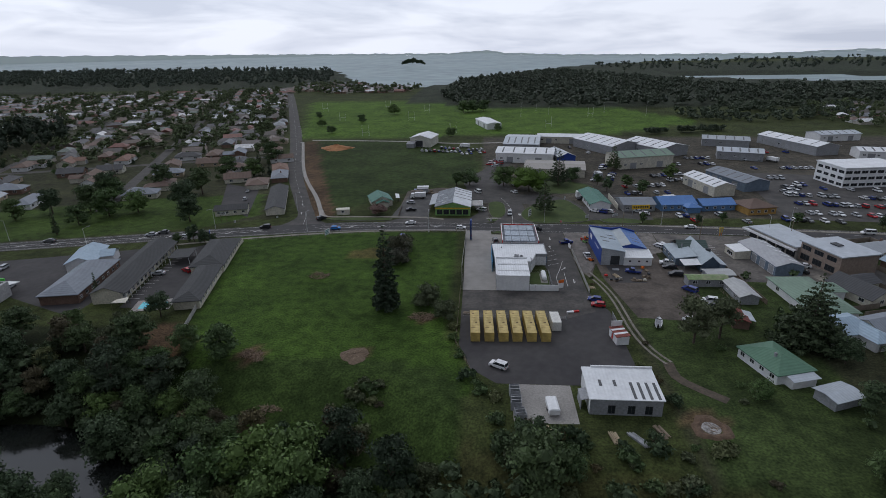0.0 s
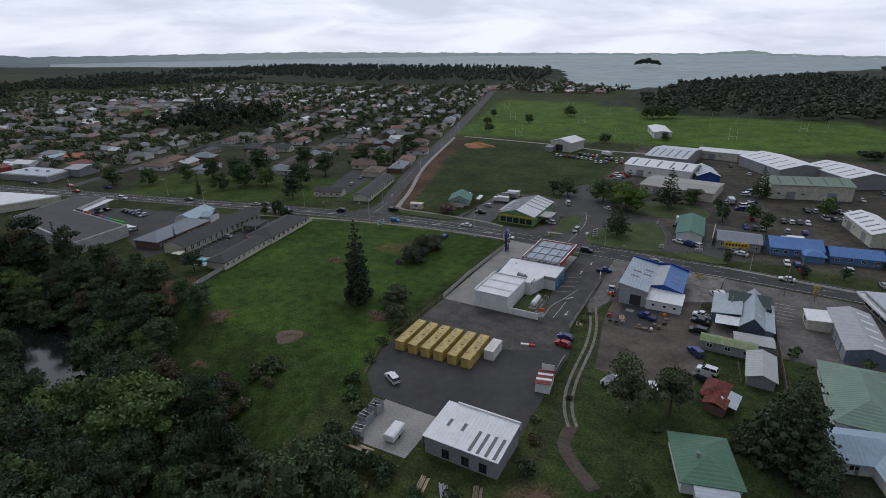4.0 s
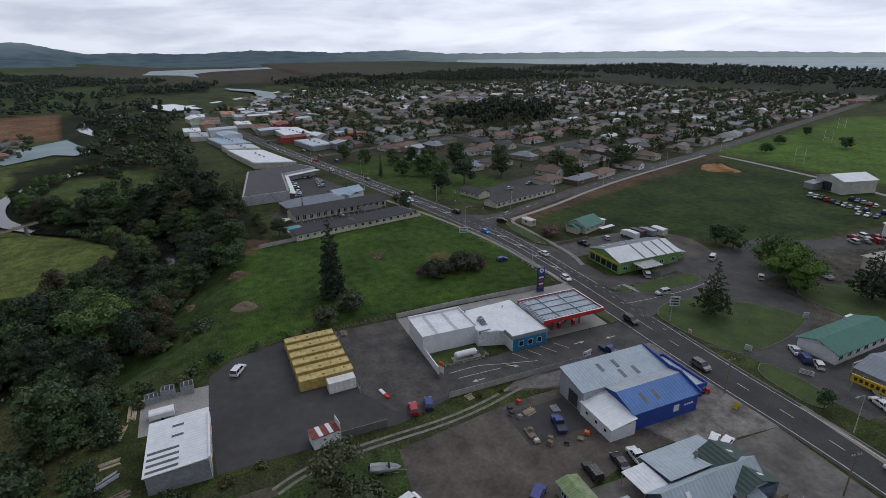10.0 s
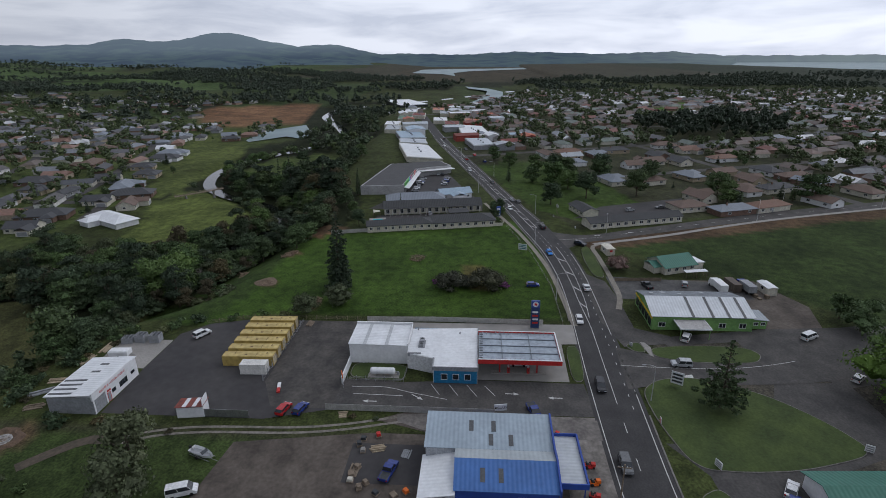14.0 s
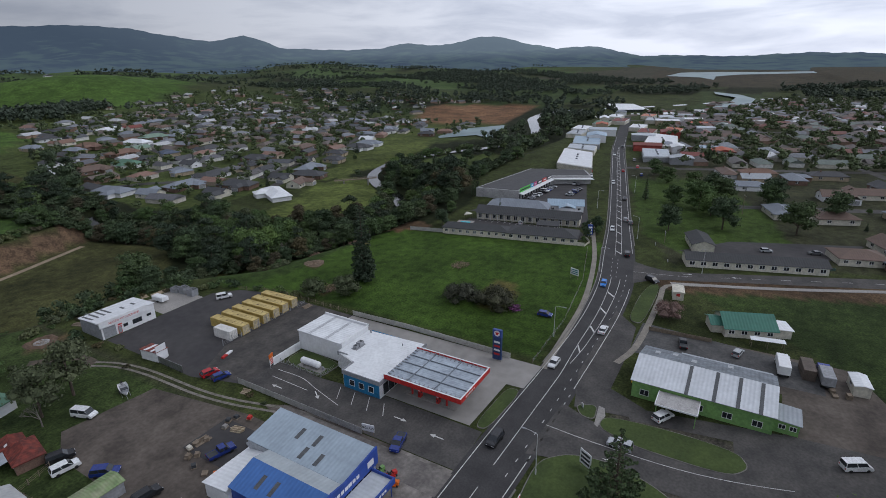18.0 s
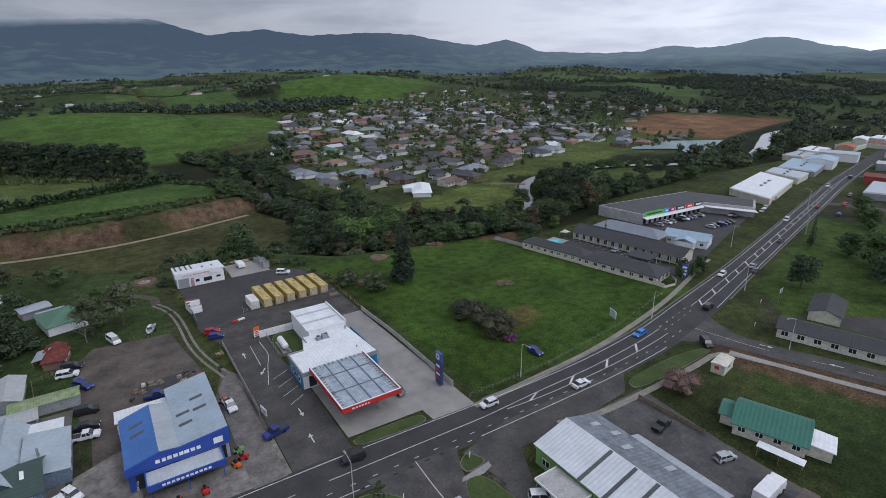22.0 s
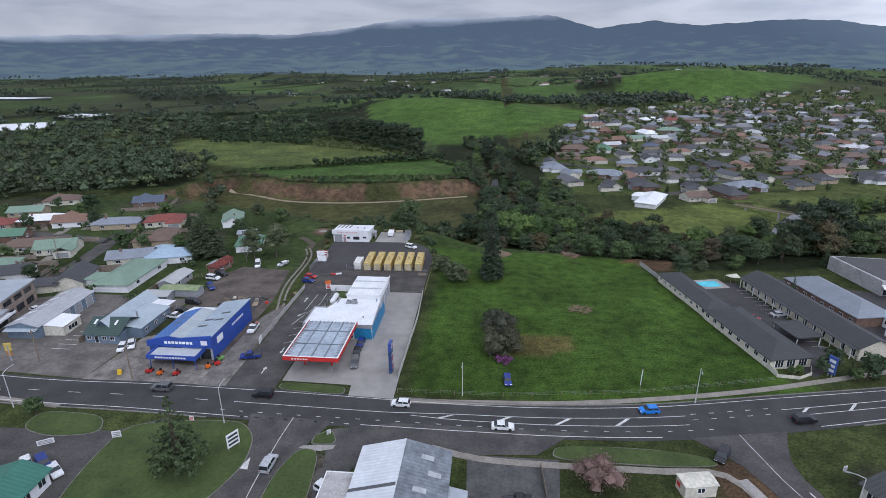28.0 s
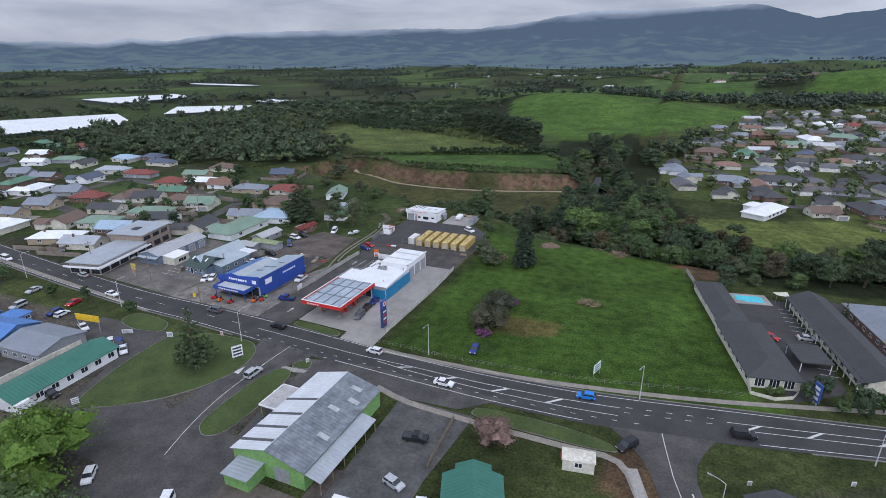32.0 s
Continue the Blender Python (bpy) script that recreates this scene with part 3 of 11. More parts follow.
for a in range(NA):
    az = -180 + 360 * a / NA
    el = np.interp(az, *zip(*SKYLINE)) + 0.03 * math.sin(az * 2.1) + 0.025 * math.sin(az * 5.3 + 1)
    mount = max(0.0, min(1.0, (el + 0.2) / 1.5))
    shore = -66 < az < 100
    reach = min(4250.0, 77 / math.tan(radians(max(0.6, 0.13 - el)))) if shore else 4250.0
    near = reach - 160 if shore else 2900 - 1000 * mount
    top = SH + math.tan(radians(el)) * reach
    for r in range(NR):
        t = r / (NR - 1)
        d = near + (reach - near) * t
        x, y = SX + d * math.sin(radians(az)), SY + d * math.cos(radians(az))
        if shore:
            z = -7.5 + (top + 7.5) * min(1.0, t * 4)
        else:
            fall = math.sin(math.pi * t) ** 0.6
            roll = noise.noise(Vector((x / 330, y / 330, 0.3))) * 30 + noise.noise(Vector((x / 120, y / 120, 1.7))) * 9
            ridge = abs(noise.noise(Vector((x / 520, y / 520, 4.1)))) * 60 * t
            z = -12 + (top + 12) * t ** 2.1 + mount * fall * (roll * (1.15 - 0.6 * t) - ridge)
        hm.v.append((x, y, z))
for a in range(NA):
    for r in range(NR - 1):
        p, q = a * NR + r, ((a + 1) % NA) * NR + r
        hm.f.append((p, p + 1, q + 1, q))
hill_mat = bpy.data.materials.new("hazy_bush_hills")
hill_mat.use_nodes = True
hnt = hill_mat.node_tree
hb = hnt.nodes["Principled BSDF"]
hb.inputs["Roughness"].default_value = 1.0
hb.inputs["Specular IOR Level"].default_value = 0.0
h_tc, h_n, h_sep = hnt.nodes.new("ShaderNodeTexCoord"), hnt.nodes.new("ShaderNodeTexNoise"), hnt.nodes.new("ShaderNodeSeparateXYZ")
h_n.inputs["Detail"].default_value = 9
hnt.links.new(h_tc.outputs["Object"], h_n.inputs["Vector"])
h_n.inputs["Scale"].default_value = 0.0085
h_r = ramp_node(hnt, [(0.38, (0.012, 0.017, 0.017)), (0.48, (0.016, 0.023, 0.021)), (0.55, (0.028, 0.041, 0.029)), (0.68, (0.040, 0.058, 0.036))])
h_pos = hnt.nodes.new("ShaderNodeSeparateXYZ")
hnt.links.new(h_tc.outputs["Object"], h_pos.inputs[0])
h_cn = hnt.nodes.new("ShaderNodeTexNoise")
h_cn.inputs["Scale"].default_value, h_cn.inputs["Detail"].default_value = 0.0016, 6
hnt.links.new(h_tc.outputs["Object"], h_cn.inputs["Vector"])


def h_math(op, a, b, c=None):
    n = hnt.nodes.new("ShaderNodeMath")
    n.operation = op
    for i, v in enumerate((a, b, c)):
        if v is None:
            continue
        if isinstance(v, (int, float)):
            n.inputs[i].default_value = v
        else:
            hnt.links.new(v, n.inputs[i])
    return n.outputs[0]


# pasture below, greyed in colour for haze, bush above
h_low = h_math("MULTIPLY_ADD", h_pos.outputs[2], -0.0013, 0.12)
hnt.links.new(h_math("ADD", h_n.outputs["Fac"], h_low), h_r.inputs[0])
hnt.links.new(h_r.outputs[0], hb.inputs["Base Color"])

# low cloud on the eastern end of the range, painted into the hills' emission
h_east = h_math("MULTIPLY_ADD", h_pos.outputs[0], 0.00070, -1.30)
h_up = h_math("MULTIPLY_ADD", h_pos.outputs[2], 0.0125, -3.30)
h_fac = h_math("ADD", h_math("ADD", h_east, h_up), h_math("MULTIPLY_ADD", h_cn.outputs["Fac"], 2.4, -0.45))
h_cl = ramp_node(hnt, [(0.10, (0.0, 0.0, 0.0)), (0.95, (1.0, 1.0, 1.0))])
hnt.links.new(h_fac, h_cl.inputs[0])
# blue-grey haze is painted as a glow over all the hills
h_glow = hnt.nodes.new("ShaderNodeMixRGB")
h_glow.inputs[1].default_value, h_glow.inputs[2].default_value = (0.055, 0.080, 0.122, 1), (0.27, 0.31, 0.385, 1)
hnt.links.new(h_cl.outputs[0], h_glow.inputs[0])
# more pale haze put into the emission of western heights and northern shores
h_west_haze = ramp_node(hnt, [(0.0, (0.0, 0.0, 0.0)), (1.0, (0.120, 0.150, 0.162))])
hnt.links.new(h_math("MINIMUM", h_math("MULTIPLY_ADD", h_pos.outputs[0], -0.0004, -0.7), h_math("MULTIPLY_ADD", h_pos.outputs[2], 0.010, -0.5)), h_west_haze.inputs[0])
h_north_haze = ramp_node(hnt, [(0.0, (0.0, 0.0, 0.0)), (1.0, (0.200, 0.225, 0.220))])
hnt.links.new(h_math("MULTIPLY_ADD", h_pos.outputs[1], 0.0005, -0.4), h_north_haze.inputs[0])
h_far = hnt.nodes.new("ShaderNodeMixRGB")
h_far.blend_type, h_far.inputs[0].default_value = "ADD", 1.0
hnt.links.new(h_west_haze.outputs[0], h_far.inputs[1])
hnt.links.new(h_north_haze.outputs[0], h_far.inputs[2])
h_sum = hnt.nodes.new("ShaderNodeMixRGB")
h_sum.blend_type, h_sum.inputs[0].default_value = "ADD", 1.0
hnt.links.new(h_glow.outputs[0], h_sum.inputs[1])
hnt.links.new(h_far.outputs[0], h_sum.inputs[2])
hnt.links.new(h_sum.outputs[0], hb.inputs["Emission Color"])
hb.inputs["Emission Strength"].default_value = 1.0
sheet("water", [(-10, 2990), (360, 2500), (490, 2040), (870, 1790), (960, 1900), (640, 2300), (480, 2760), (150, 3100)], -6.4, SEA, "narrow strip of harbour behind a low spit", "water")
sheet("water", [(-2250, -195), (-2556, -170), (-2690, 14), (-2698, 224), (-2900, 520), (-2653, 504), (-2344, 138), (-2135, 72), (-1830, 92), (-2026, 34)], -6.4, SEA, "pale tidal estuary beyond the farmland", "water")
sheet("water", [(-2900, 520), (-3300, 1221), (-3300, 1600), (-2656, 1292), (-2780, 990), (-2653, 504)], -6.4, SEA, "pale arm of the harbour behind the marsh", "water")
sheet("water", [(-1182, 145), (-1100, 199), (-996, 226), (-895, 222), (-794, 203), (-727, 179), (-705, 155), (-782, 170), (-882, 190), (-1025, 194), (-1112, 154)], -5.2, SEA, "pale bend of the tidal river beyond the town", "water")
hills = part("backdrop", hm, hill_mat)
for p in hills.data.polygons:
    p.use_smooth = True
sea_rim = []
for k in range(-78, 91):
    el = np.interp(k, *zip(*SKYLINE))
    r = min(4250.0, 77 / math.tan(radians(max(0.6, 0.13 - el)))) - 100
    sea_rim.append((SX + r * math.sin(radians(k)), SY + r * math.cos(radians(k))))
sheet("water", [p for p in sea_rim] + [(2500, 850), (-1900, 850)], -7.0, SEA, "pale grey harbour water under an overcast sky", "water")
tagged(hills, "distant bush-covered ranges and low shores in haze", "hills", kind="structure")

# ---- roads ----
HWY = smooth_line([(900, 100, 5.5), (420, 172, 5.5), (250, 192, 5.5), (150, 203, 5.2), (85, 208.7, 5), (50, 209.2, 5.3), (20, 210, 5.6), (-8, 210.8, 5.3), (-24, 211.1, 5.2), (-42, 210.8, 5.4), (-64, 208.8, 5.7),
                   (-90, 203.8, 5.8), (-126, 195.8, 5.0), (-175, 184.4, 4.8), (-248, 167.3, 4.8), (-339, 146.5, 4.8), (-520, 112, 4.8), (-570, 102, 4.8)], 3)
ribbon("road", HWY, HWY[:, 2], -HWY[:, 2], 0.06, ASPHALT, "dark asphalt highway with white lane markings", "road")
STA = smooth_line([(-76, 212, 10), (-77.6, 220, 4.8), (-80.2, 229.5, 3.6), (-88.8, 250, 3.7), (-114.5, 316, 4.3), (-150, 425, 4.8), (-252, 715, 5), (-330, 930, 5)], 5)
ribbon("road", STA, STA[:, 2], -STA[:, 2], 0.075, ASPHALT_OLD, "grey asphalt side street running to the harbour", "road")
STB = smooth_line([(14, 214, 9), (14.5, 224, 6), (14, 240, 6), (10, 256, 8), (2, 275, 9), (-2, 292, 7), (6, 315, 5), (14, 340, 6), (20, 380, 6)], 3)
ribbon("road", STB, STB[:, 2], -STB[:, 2], 0.09, ASPHALT_OLD, "worn asphalt service street beside the shop", "road")


# ---- main blocks ----
def gable_block(name, label, category, x, y, rot, w, d, h, rise, wall, roof, over=0.4, z=0, group=""):
    """w along local x (the ridge's direction), d along y."""
    t = thing(name, label, category, x, y, z, rot, group)
    hw, hd = w / 2, d / 2
    mb = MB().add([(-hw, -hd, 0), (hw, -hd, 0), (hw, hd, 0), (-hw, hd, 0), (-hw, -hd, h), (hw, -hd, h), (hw, hd, h), (-hw, hd, h), (-hw, 0, h + rise), (hw, 0, h + rise)],
                  [(0, 1, 5, 4), (2, 3, 7, 6), (1, 2, 6, 9, 5), (3, 0, 4, 8, 7), (4, 5, 9, 8), (6, 7, 8, 9)])
    part("wall", mb, wall, t)
    k = rise / hd
    a, b, e = hw + over, hd + over, h - over * k + 0.14
    r = h + rise + 0.14
    part("roof", MB().slab([(-a, -b, e), (a, -b, e), (a, 0, r), (-a, 0, r)], 0.12).slab([(a, b, e), (-a, b, e), (-a, 0, r), (a, 0, r)], 0.12), roof, t)
    return t


def hip_block(name, label, category, x, y, rot, w, d, h, rise, wall, roof, over=0.5, z=0, group=""):
    t = thing(name, label, category, x, y, z, rot, group)
    hw, hd = w / 2, d / 2
    part("wall", MB().box(-hw, -hd, 0, hw, hd, h), wall, t)
    a, b = hw + over, hd + over
    i = max(0.2, a - b)
    e, r = h, h + rise
    mb = MB().add([(-a, -b, e), (a, -b, e), (a, b, e), (-a, b, e), (-i, 0, r), (i, 0, r), (-a, -b, e - 0.2), (a, -b, e - 0.2), (a, b, e - 0.2), (-a, b, e - 0.2)],
                  [(0, 1, 5, 4), (2, 3, 4, 5), (1, 2, 5), (3, 0, 4), (6, 7, 1, 0), (7, 8, 2, 1), (8, 9, 3, 2), (9, 6, 0, 3), (9, 8, 7, 6)])
    part("roof", mb, roof, t)
    return t


def roof_strip(mb, w, d, h, rise, u0, u1, f0, f1, side, lift=0.17):
    """A strip laid on one slope of a gable roof: u along the ridge, f from eave (0) to ridge (1)."""
    hd = d / 2
    s = -1 if side < 0 else 1
    q = [(u0, s * hd * (1 - f0), h + rise * f0 + lift), (u1, s * hd * (1 - f0), h + rise * f0 + lift), (u1, s * hd * (1 - f1), h + rise * f1 + lift), (u0, s * hd * (1 - f1), h + rise * f1 + lift)]
    return mb.slab(q if s < 0 else q[::-1], 0.05)


def wall_box(side, base, u, z, w, h, out0, out1):
    """A box on a wall: side 'x+', 'x-', 'y+' or 'y-', standing at coordinate base."""
    s = 1 if side[1] == "+" else -1
    a, b = sorted((base + s * out0, base + s * out1))
    if side[0] == "x":
        return MB().box(a, u - w / 2, z, b, u + w / 2, z + h)
    return MB().box(u - w / 2, a, z, u + w / 2, b, z + h)


def opening(t, side, base, u, z, w, h, frame_mat=None, pane_mat=None, name="window", bars=1, joined=False):
    """A window or door: one frame with its bars, proud of the wall, and the pane set back in it."""
    fm, pm = frame_mat or WHITE, pane_mat or GLASS
    sg = 1 if side[1] == "+" else -1

    def at_(a, b, out):
        return (base + sg * out, u - w / 2 + a, z + b) if side[0] == "x" else (u - w / 2 + a, base + sg * out, z + b)

    us = [0.0]
    for i in range(bars + 1):
        m0 = 0.09 + (w - 0.09) * i / (bars + 1)
        us += [m0, m0 + (w - 0.09) / (bars + 1) - 0.09]
    us.append(w)
    vs = [0.0, 0.09, h - 0.09, h]
    mb, panes = MB(), []
    nu = len(us)
    for b in vs:
        mb.v += [at_(a, b, 0.06) for a in us]
    edge = [(i, 0) for i in range(nu)] + [(nu - 1, k) for k in range(1, 4)] + [(i, 3) for i in range(nu - 2, -1, -1)] + [(0, k) for k in (2, 1)]
    o = len(mb.v)
    mb.v += [at_(us[i], vs[k], -0.02) for i, k in edge]
    for n in range(len(edge)):
        (i, k), (i2, k2) = edge[n], edge[(n + 1) % len(edge)]
        mb.f.append((k * nu + i, k2 * nu + i2, o + (n + 1) % len(edge), o + n))
    for k in range(3):
        for i in range(nu - 1):
            q = (k * nu + i, k * nu + i + 1, (k + 1) * nu + i + 1, (k + 1) * nu + i)
            if k == 1 and i % 2 == 1:
                o = len(mb.v)
                mb.v += [at_(us[i + e], vs[k + g], 0.02) for e, g in ((0, 0), (1, 0), (1, 1), (0, 1))]
                mb.f += [(q[n], q[(n + 1) % 4], o + (n + 1) % 4, o + n) for n in range(4)]
                panes.append((o, o + 1, o + 2, o + 3))
            else:
                mb.f.append(q)
    if joined:
        n0 = len(mb.f)
        mb.f += panes
        me = mb.mesh(name, fm)
        me.materials.append(pm)
        for poly in me.polygons[n0:]:
            poly.material_index = 1
        return part(name, me, None, t)
    f = part(name, mb, fm, t)
    part("pane", wall_box(side, base, u, z + 0.05, w - 0.1, h - 0.1, -0.02, 0.03), pm, f)
    return f


def sign_bars(t, side, base, u0, u1, z0, z1, material, n=6, seed=1, lines=1):
    """Unreadable writing: plain bars of its size on a wall."""
    rng = random.Random(seed)
    for k in range(lines):
        a = u0
        zz0, zz1 = z0 + (z1 - z0) * k / lines, z0 + (z1 - z0) * (k + 0.75) / lines
        for i in range(n):
            wd = (u1 - u0) / n * rng.uniform(0.55, 0.9)
            part("sign_bar", wall_box(side, base, a + wd / 2, zz0, wd, zz1 - zz0, 0.0, 0.03), material, t)
            a += (u1 - u0) / n


def pole_line(name, label, cat, pts, h, material, step=2.4, board=True, z=0.0, group="fences"):
    """A fence: posts and, between them, boards or rails that are parts."""
    t = thing(name, label, cat, pts[0][0], pts[0][1], z, 0, group)
    ox, oy = pts[0]
    for (x0, y0), (x1, y1) in zip(pts, pts[1:]):
        L = math.hypot(x1 - x0, y1 - y0)
        n = max(1, round(L / step))
        dx, dy = (x1 - x0) / L, (y1 - y0) / L
        for i in range(n):
            a, b = L * i / n, L * (i + 1) / n
            ax, ay, bx, by = x0 - ox + dx * a, y0 - oy + dy * a, x0 - ox + dx * b, y0 - oy + dy * b
            part("post", MB().box(ax - 0.06, ay - 0.06, 0, ax + 0.06, ay + 0.06, h + 0.05), material, t)
            if board:
                nx_, ny_ = -dy * 0.03, dx * 0.03
                part("panel", MB().prism(ccw([(ax + nx_, ay + ny_), (bx + nx_, by + ny_), (bx - nx_, by - ny_), (ax - nx_, ay - ny_)]), 0.06, h), material, t)
            else:
                for hz in (0.35, 0.7, 1.05):
                    if hz < h:
                        part("rail", MB().tube((ax, ay, hz), (bx, by, hz), 0.025, n=4), material, t)
    return t


def rounded(pts, n=3):
    """An outline with its corners cut round."""
    for _ in range(n):
        pts = [q for a, b in zip(pts, pts[1:] + pts[:1]) for q in ((a[0] * 0.8 + b[0] * 0.2, a[1] * 0.8 + b[1] * 0.2), (a[0] * 0.2 + b[0] * 0.8, a[1] * 0.2 + b[1] * 0.8))]
    return pts


def lawn(name, pts, label):
    """A raised grass island with a concrete kerb round it."""
    pts = rounded(pts)
    k = part("kerb", MB().prism(ccw(pts), 0.0, 0.17), KERB_STONE)
    tagged(k, "low concrete kerb round a grass berm", "kerb", kind="structure")
    cx, cy = sum(p[0] for p in pts) / len(pts), sum(p[1] for p in pts) / len(pts)
    inner = []
    for x, y in pts:
        d = math.hypot(x - cx, y - cy)
        f = max(0.5, (d - 0.18) / d)
        inner.append((cx + (x - cx) * f, cy + (y - cy) * f))
    return sheet(name, inner, 0.2, LAWN, label, "lawn")


# ---- sealed ground round the station ----
sheet("pavement", [(-5.2, 150), (-5.2, 118), (-2, 107), (4, 101.5), (21, 101.5), (37, 102.5), (37, 137), (33.5, 149), (33, 150)], 0.03, ASPHALT_YARD, "dark sealed storage yard with tyre marks", "yard")
sheet("pavement", [(-5.2, 133), (24, 132.4), (33, 137), (33, 150), (-5.2, 150)], 0.05, mat("damp_seal", (0.085, 0.078, 0.07), (0.04, 0.037, 0.036), 0.75, 4.5, fine=1.2, bump=0.3), "patched damp asphalt behind the shop", "yard")
sheet("pavement", [(33, 150), (33, 204.6), (21.5, 204), (21.2, 180), (22.8, 164), (22, 150)], 0.055, ASPHALT_OLD, "grey asphalt driveway with painted arrows", "driveway")
sheet("pavement", [(-5.2, 150), (8, 150), (8, 180), (21, 180), (21, 201), (4.5, 201.5), (4.2, 205.5), (-6, 206)], 0.065, mat("forecourt_concrete", (0.285, 0.272, 0.255), (0.235, 0.226, 0.213), 0.85, 11, fine=0.35, bump=0.05, grain=0.5), "pale concrete petrol station forecourt", "forecourt")
sheet("pavement", [(-5.2, 150), (-4.4, 150), (-4.4, 200), (-5.2, 200)], 0.05, GRAVEL, "gravel strip along the fence", "ground")
sheet("pavement", [(7.2, 88), (20.4, 88.5), (20.4, 101.4), (7.2, 101.4)], 0.04, CONCRETE, "stained concrete pad beside the workshop", "pad")
sheet("pavement", [(40, 173), (40, 160), (44, 134), (62, 132), (66, 140), (66, 160), (63, 174), (63, 204.5), (33.2, 204.6), (33.2, 166), (36, 160)], 0.02, GRAVEL, "dark gravel yard with wheel tracks", "yard")
sheet("pavement", [(56, 179), (66, 184), (68, 204.2), (33.2, 204.8), (33.2, 192), (40, 196), (56, 196)], 0.05, mat("broken_concrete", (0.24, 0.22, 0.20), (0.10, 0.092, 0.083), 0.9, 3.5, fine=1.5, bump=0.3), "broken old concrete apron", "apron")
sheet("pavement", [(66, 160), (104, 158), (128, 168), (128, 200), (68, 204)], 0.035, mat("worn_frontage", (0.165, 0.150, 0.135), (0.085, 0.079, 0.074), 0.9, 6, fine=0.9, bump=0.2), "worn asphalt frontage of the shops", "yard")
sheet("pavement", [(34.0, 164), (36.4, 164.5), (38.8, 170), (39.6, 182), (40, 204.4), (34.0, 204.4)], 0.066, mat("worn_apron", (0.19, 0.175, 0.16), (0.11, 0.10, 0.095), 0.9, 3, fine=1.5), "worn pale concrete apron beside the shop", "apron")
for pts_ in ([(27.6, 153.5), (27.9, 164.5)], [(25.0, 152.6), (24.9, 160), (26.6, 166), (28.7, 174)]):
    ribbon("road_marking", smooth_line(pts_, 1), 0.07, -0.07, 0.075, PAINT, "thin worn white guide line", "marking")
sheet("pavement", [(43, 157), (53, 157), (53, 171), (43, 171)], 0.045, ASPHALT_YARD, "dark sealed display yard", "yard")
sheet("pavement", [(-92, 134), (-107, 134), (-113, 182), (-102, 190), (-98, 183), (-95, 160)], 0.03, ASPHALT_YARD, "dark motel courtyard with parking bays", "courtyard")
sheet("pavement", [(-118, 128), (-148, 140), (-190, 141), (-202, 160), (-160, 172), (-128, 182), (-116, 182)], 0.03, ASPHALT_YARD, "shopping centre car park", "car park")
sheet("pavement", [(-44, 214), (-36, 221), (-24, 222), (-5, 222), (-1, 230), (3, 228), (5, 217), (-8, 214)], 0.08, ASPHALT_OLD, "worn asphalt parking strip", "car park")
sheet("pavement", [(-40, 222), (-23, 222), (-24, 262), (-36, 262)], 0.05, mat("oily_asphalt", (0.10, 0.098, 0.095), (0.055, 0.055, 0.056), 0.85, 3.5, fine=1.5), "oil-stained asphalt yard beside the green shop", "yard")
sheet("pavement", [(-6, 256), (0, 226), (4, 228), (1, 246), (11, 247), (20, 262), (10, 300), (-10, 300)], 0.045, ASPHALT_OLD, "wide worn asphalt turning area", "yard")
sheet("pavement", [(40, 216), (48, 221), (74, 222), (74, 262), (56, 262), (48, 240), (42, 254), (32, 262), (18, 262), (19, 246), (25, 243), (46, 236), (47, 226), (40, 222)], 0.04, ASPHALT_OLD, "asphalt parking area with painted bays", "car park")
sheet("pavement", [(-125, 238), (-105, 222), (-119, 271), (-142, 282)], 0.04, ASPHALT_YARD, "dark car park of the units", "car park")
sheet("pavement", [(130, 224), (215, 215), (215, 300), (150, 310), (138, 270)], 0.04, ASPHALT_OLD, "large asphalt car park full of cars", "car park")
lawn("lawn", [(7.4, 219), (4.2, 217), (2.2, 221.2), (7.4, 221.9)], "small grass corner with a kerb by the highway")
sheet("pavement", [(2.4, 221.4), (8.6, 222.1), (9.3, 222.9), (5, 223.4), (2.6, 222.6)], 0.12, CONCRETE, "pale concrete footpath crossing", "footpath")
lawn("lawn", [(9.2, 222.8), (11.4, 230), (11.5, 240), (10.8, 246.5), (7.4, 249), (4.0, 247), (3.4, 236), (5.0, 223.2)], "mown grass strip beside the side street")
lawn("lawn", [(41, 253.5), (33, 250), (25, 243.5), (20, 236), (17.6, 228), (19, 220.5), (23.5, 216), (34, 216.4), (46.5, 219), (47, 228), (46, 238)], "mown grass reserve with a norfolk pine")
lawn("lawn", [(67.7, 221.8), (60, 224), (50.2, 222), (53.5, 216.4), (68, 216)], "mown grass strip along the highway")
lawn("lawn", [(20.6, 204.6), (5.2, 205.6), (5.5, 202.2), (20.8, 201.7)], "narrow grass strip in front of the forecourt")
lawn("lawn", [(-38.6, 222), (-39.5, 218.2), (-55, 217.6), (-66, 218.6), (-69.6, 221.2), (-60, 222.3)], "grass berm at the street corner")
lawn("lawn", [(15, 151), (22, 151), (22.6, 163.6), (19, 164), (16, 164)], "small fenced lawn round the gas tank")
lawn("lawn", [(28, 264), (45, 262), (60, 272), (56, 284), (38, 292), (26, 276)], "grass island with low shrubs by the yard")
pth = smooth_line([(-5.5, 206.5), (-24, 205.7), (-44, 204.4), (-66, 200.8), (-86, 196.3), (-104, 191), (-130, 183)], 3)
ribbon("footpath", pth, 0.8, -0.8, 0.07, FOOTPATH, "narrow gritty footpath beside the field", "footpath")
pth2 = smooth_line([(-16, 220.6), (-25, 222.9), (-40, 223.5), (-58, 223.4), (-69, 223.6), (-74, 233)], 3)
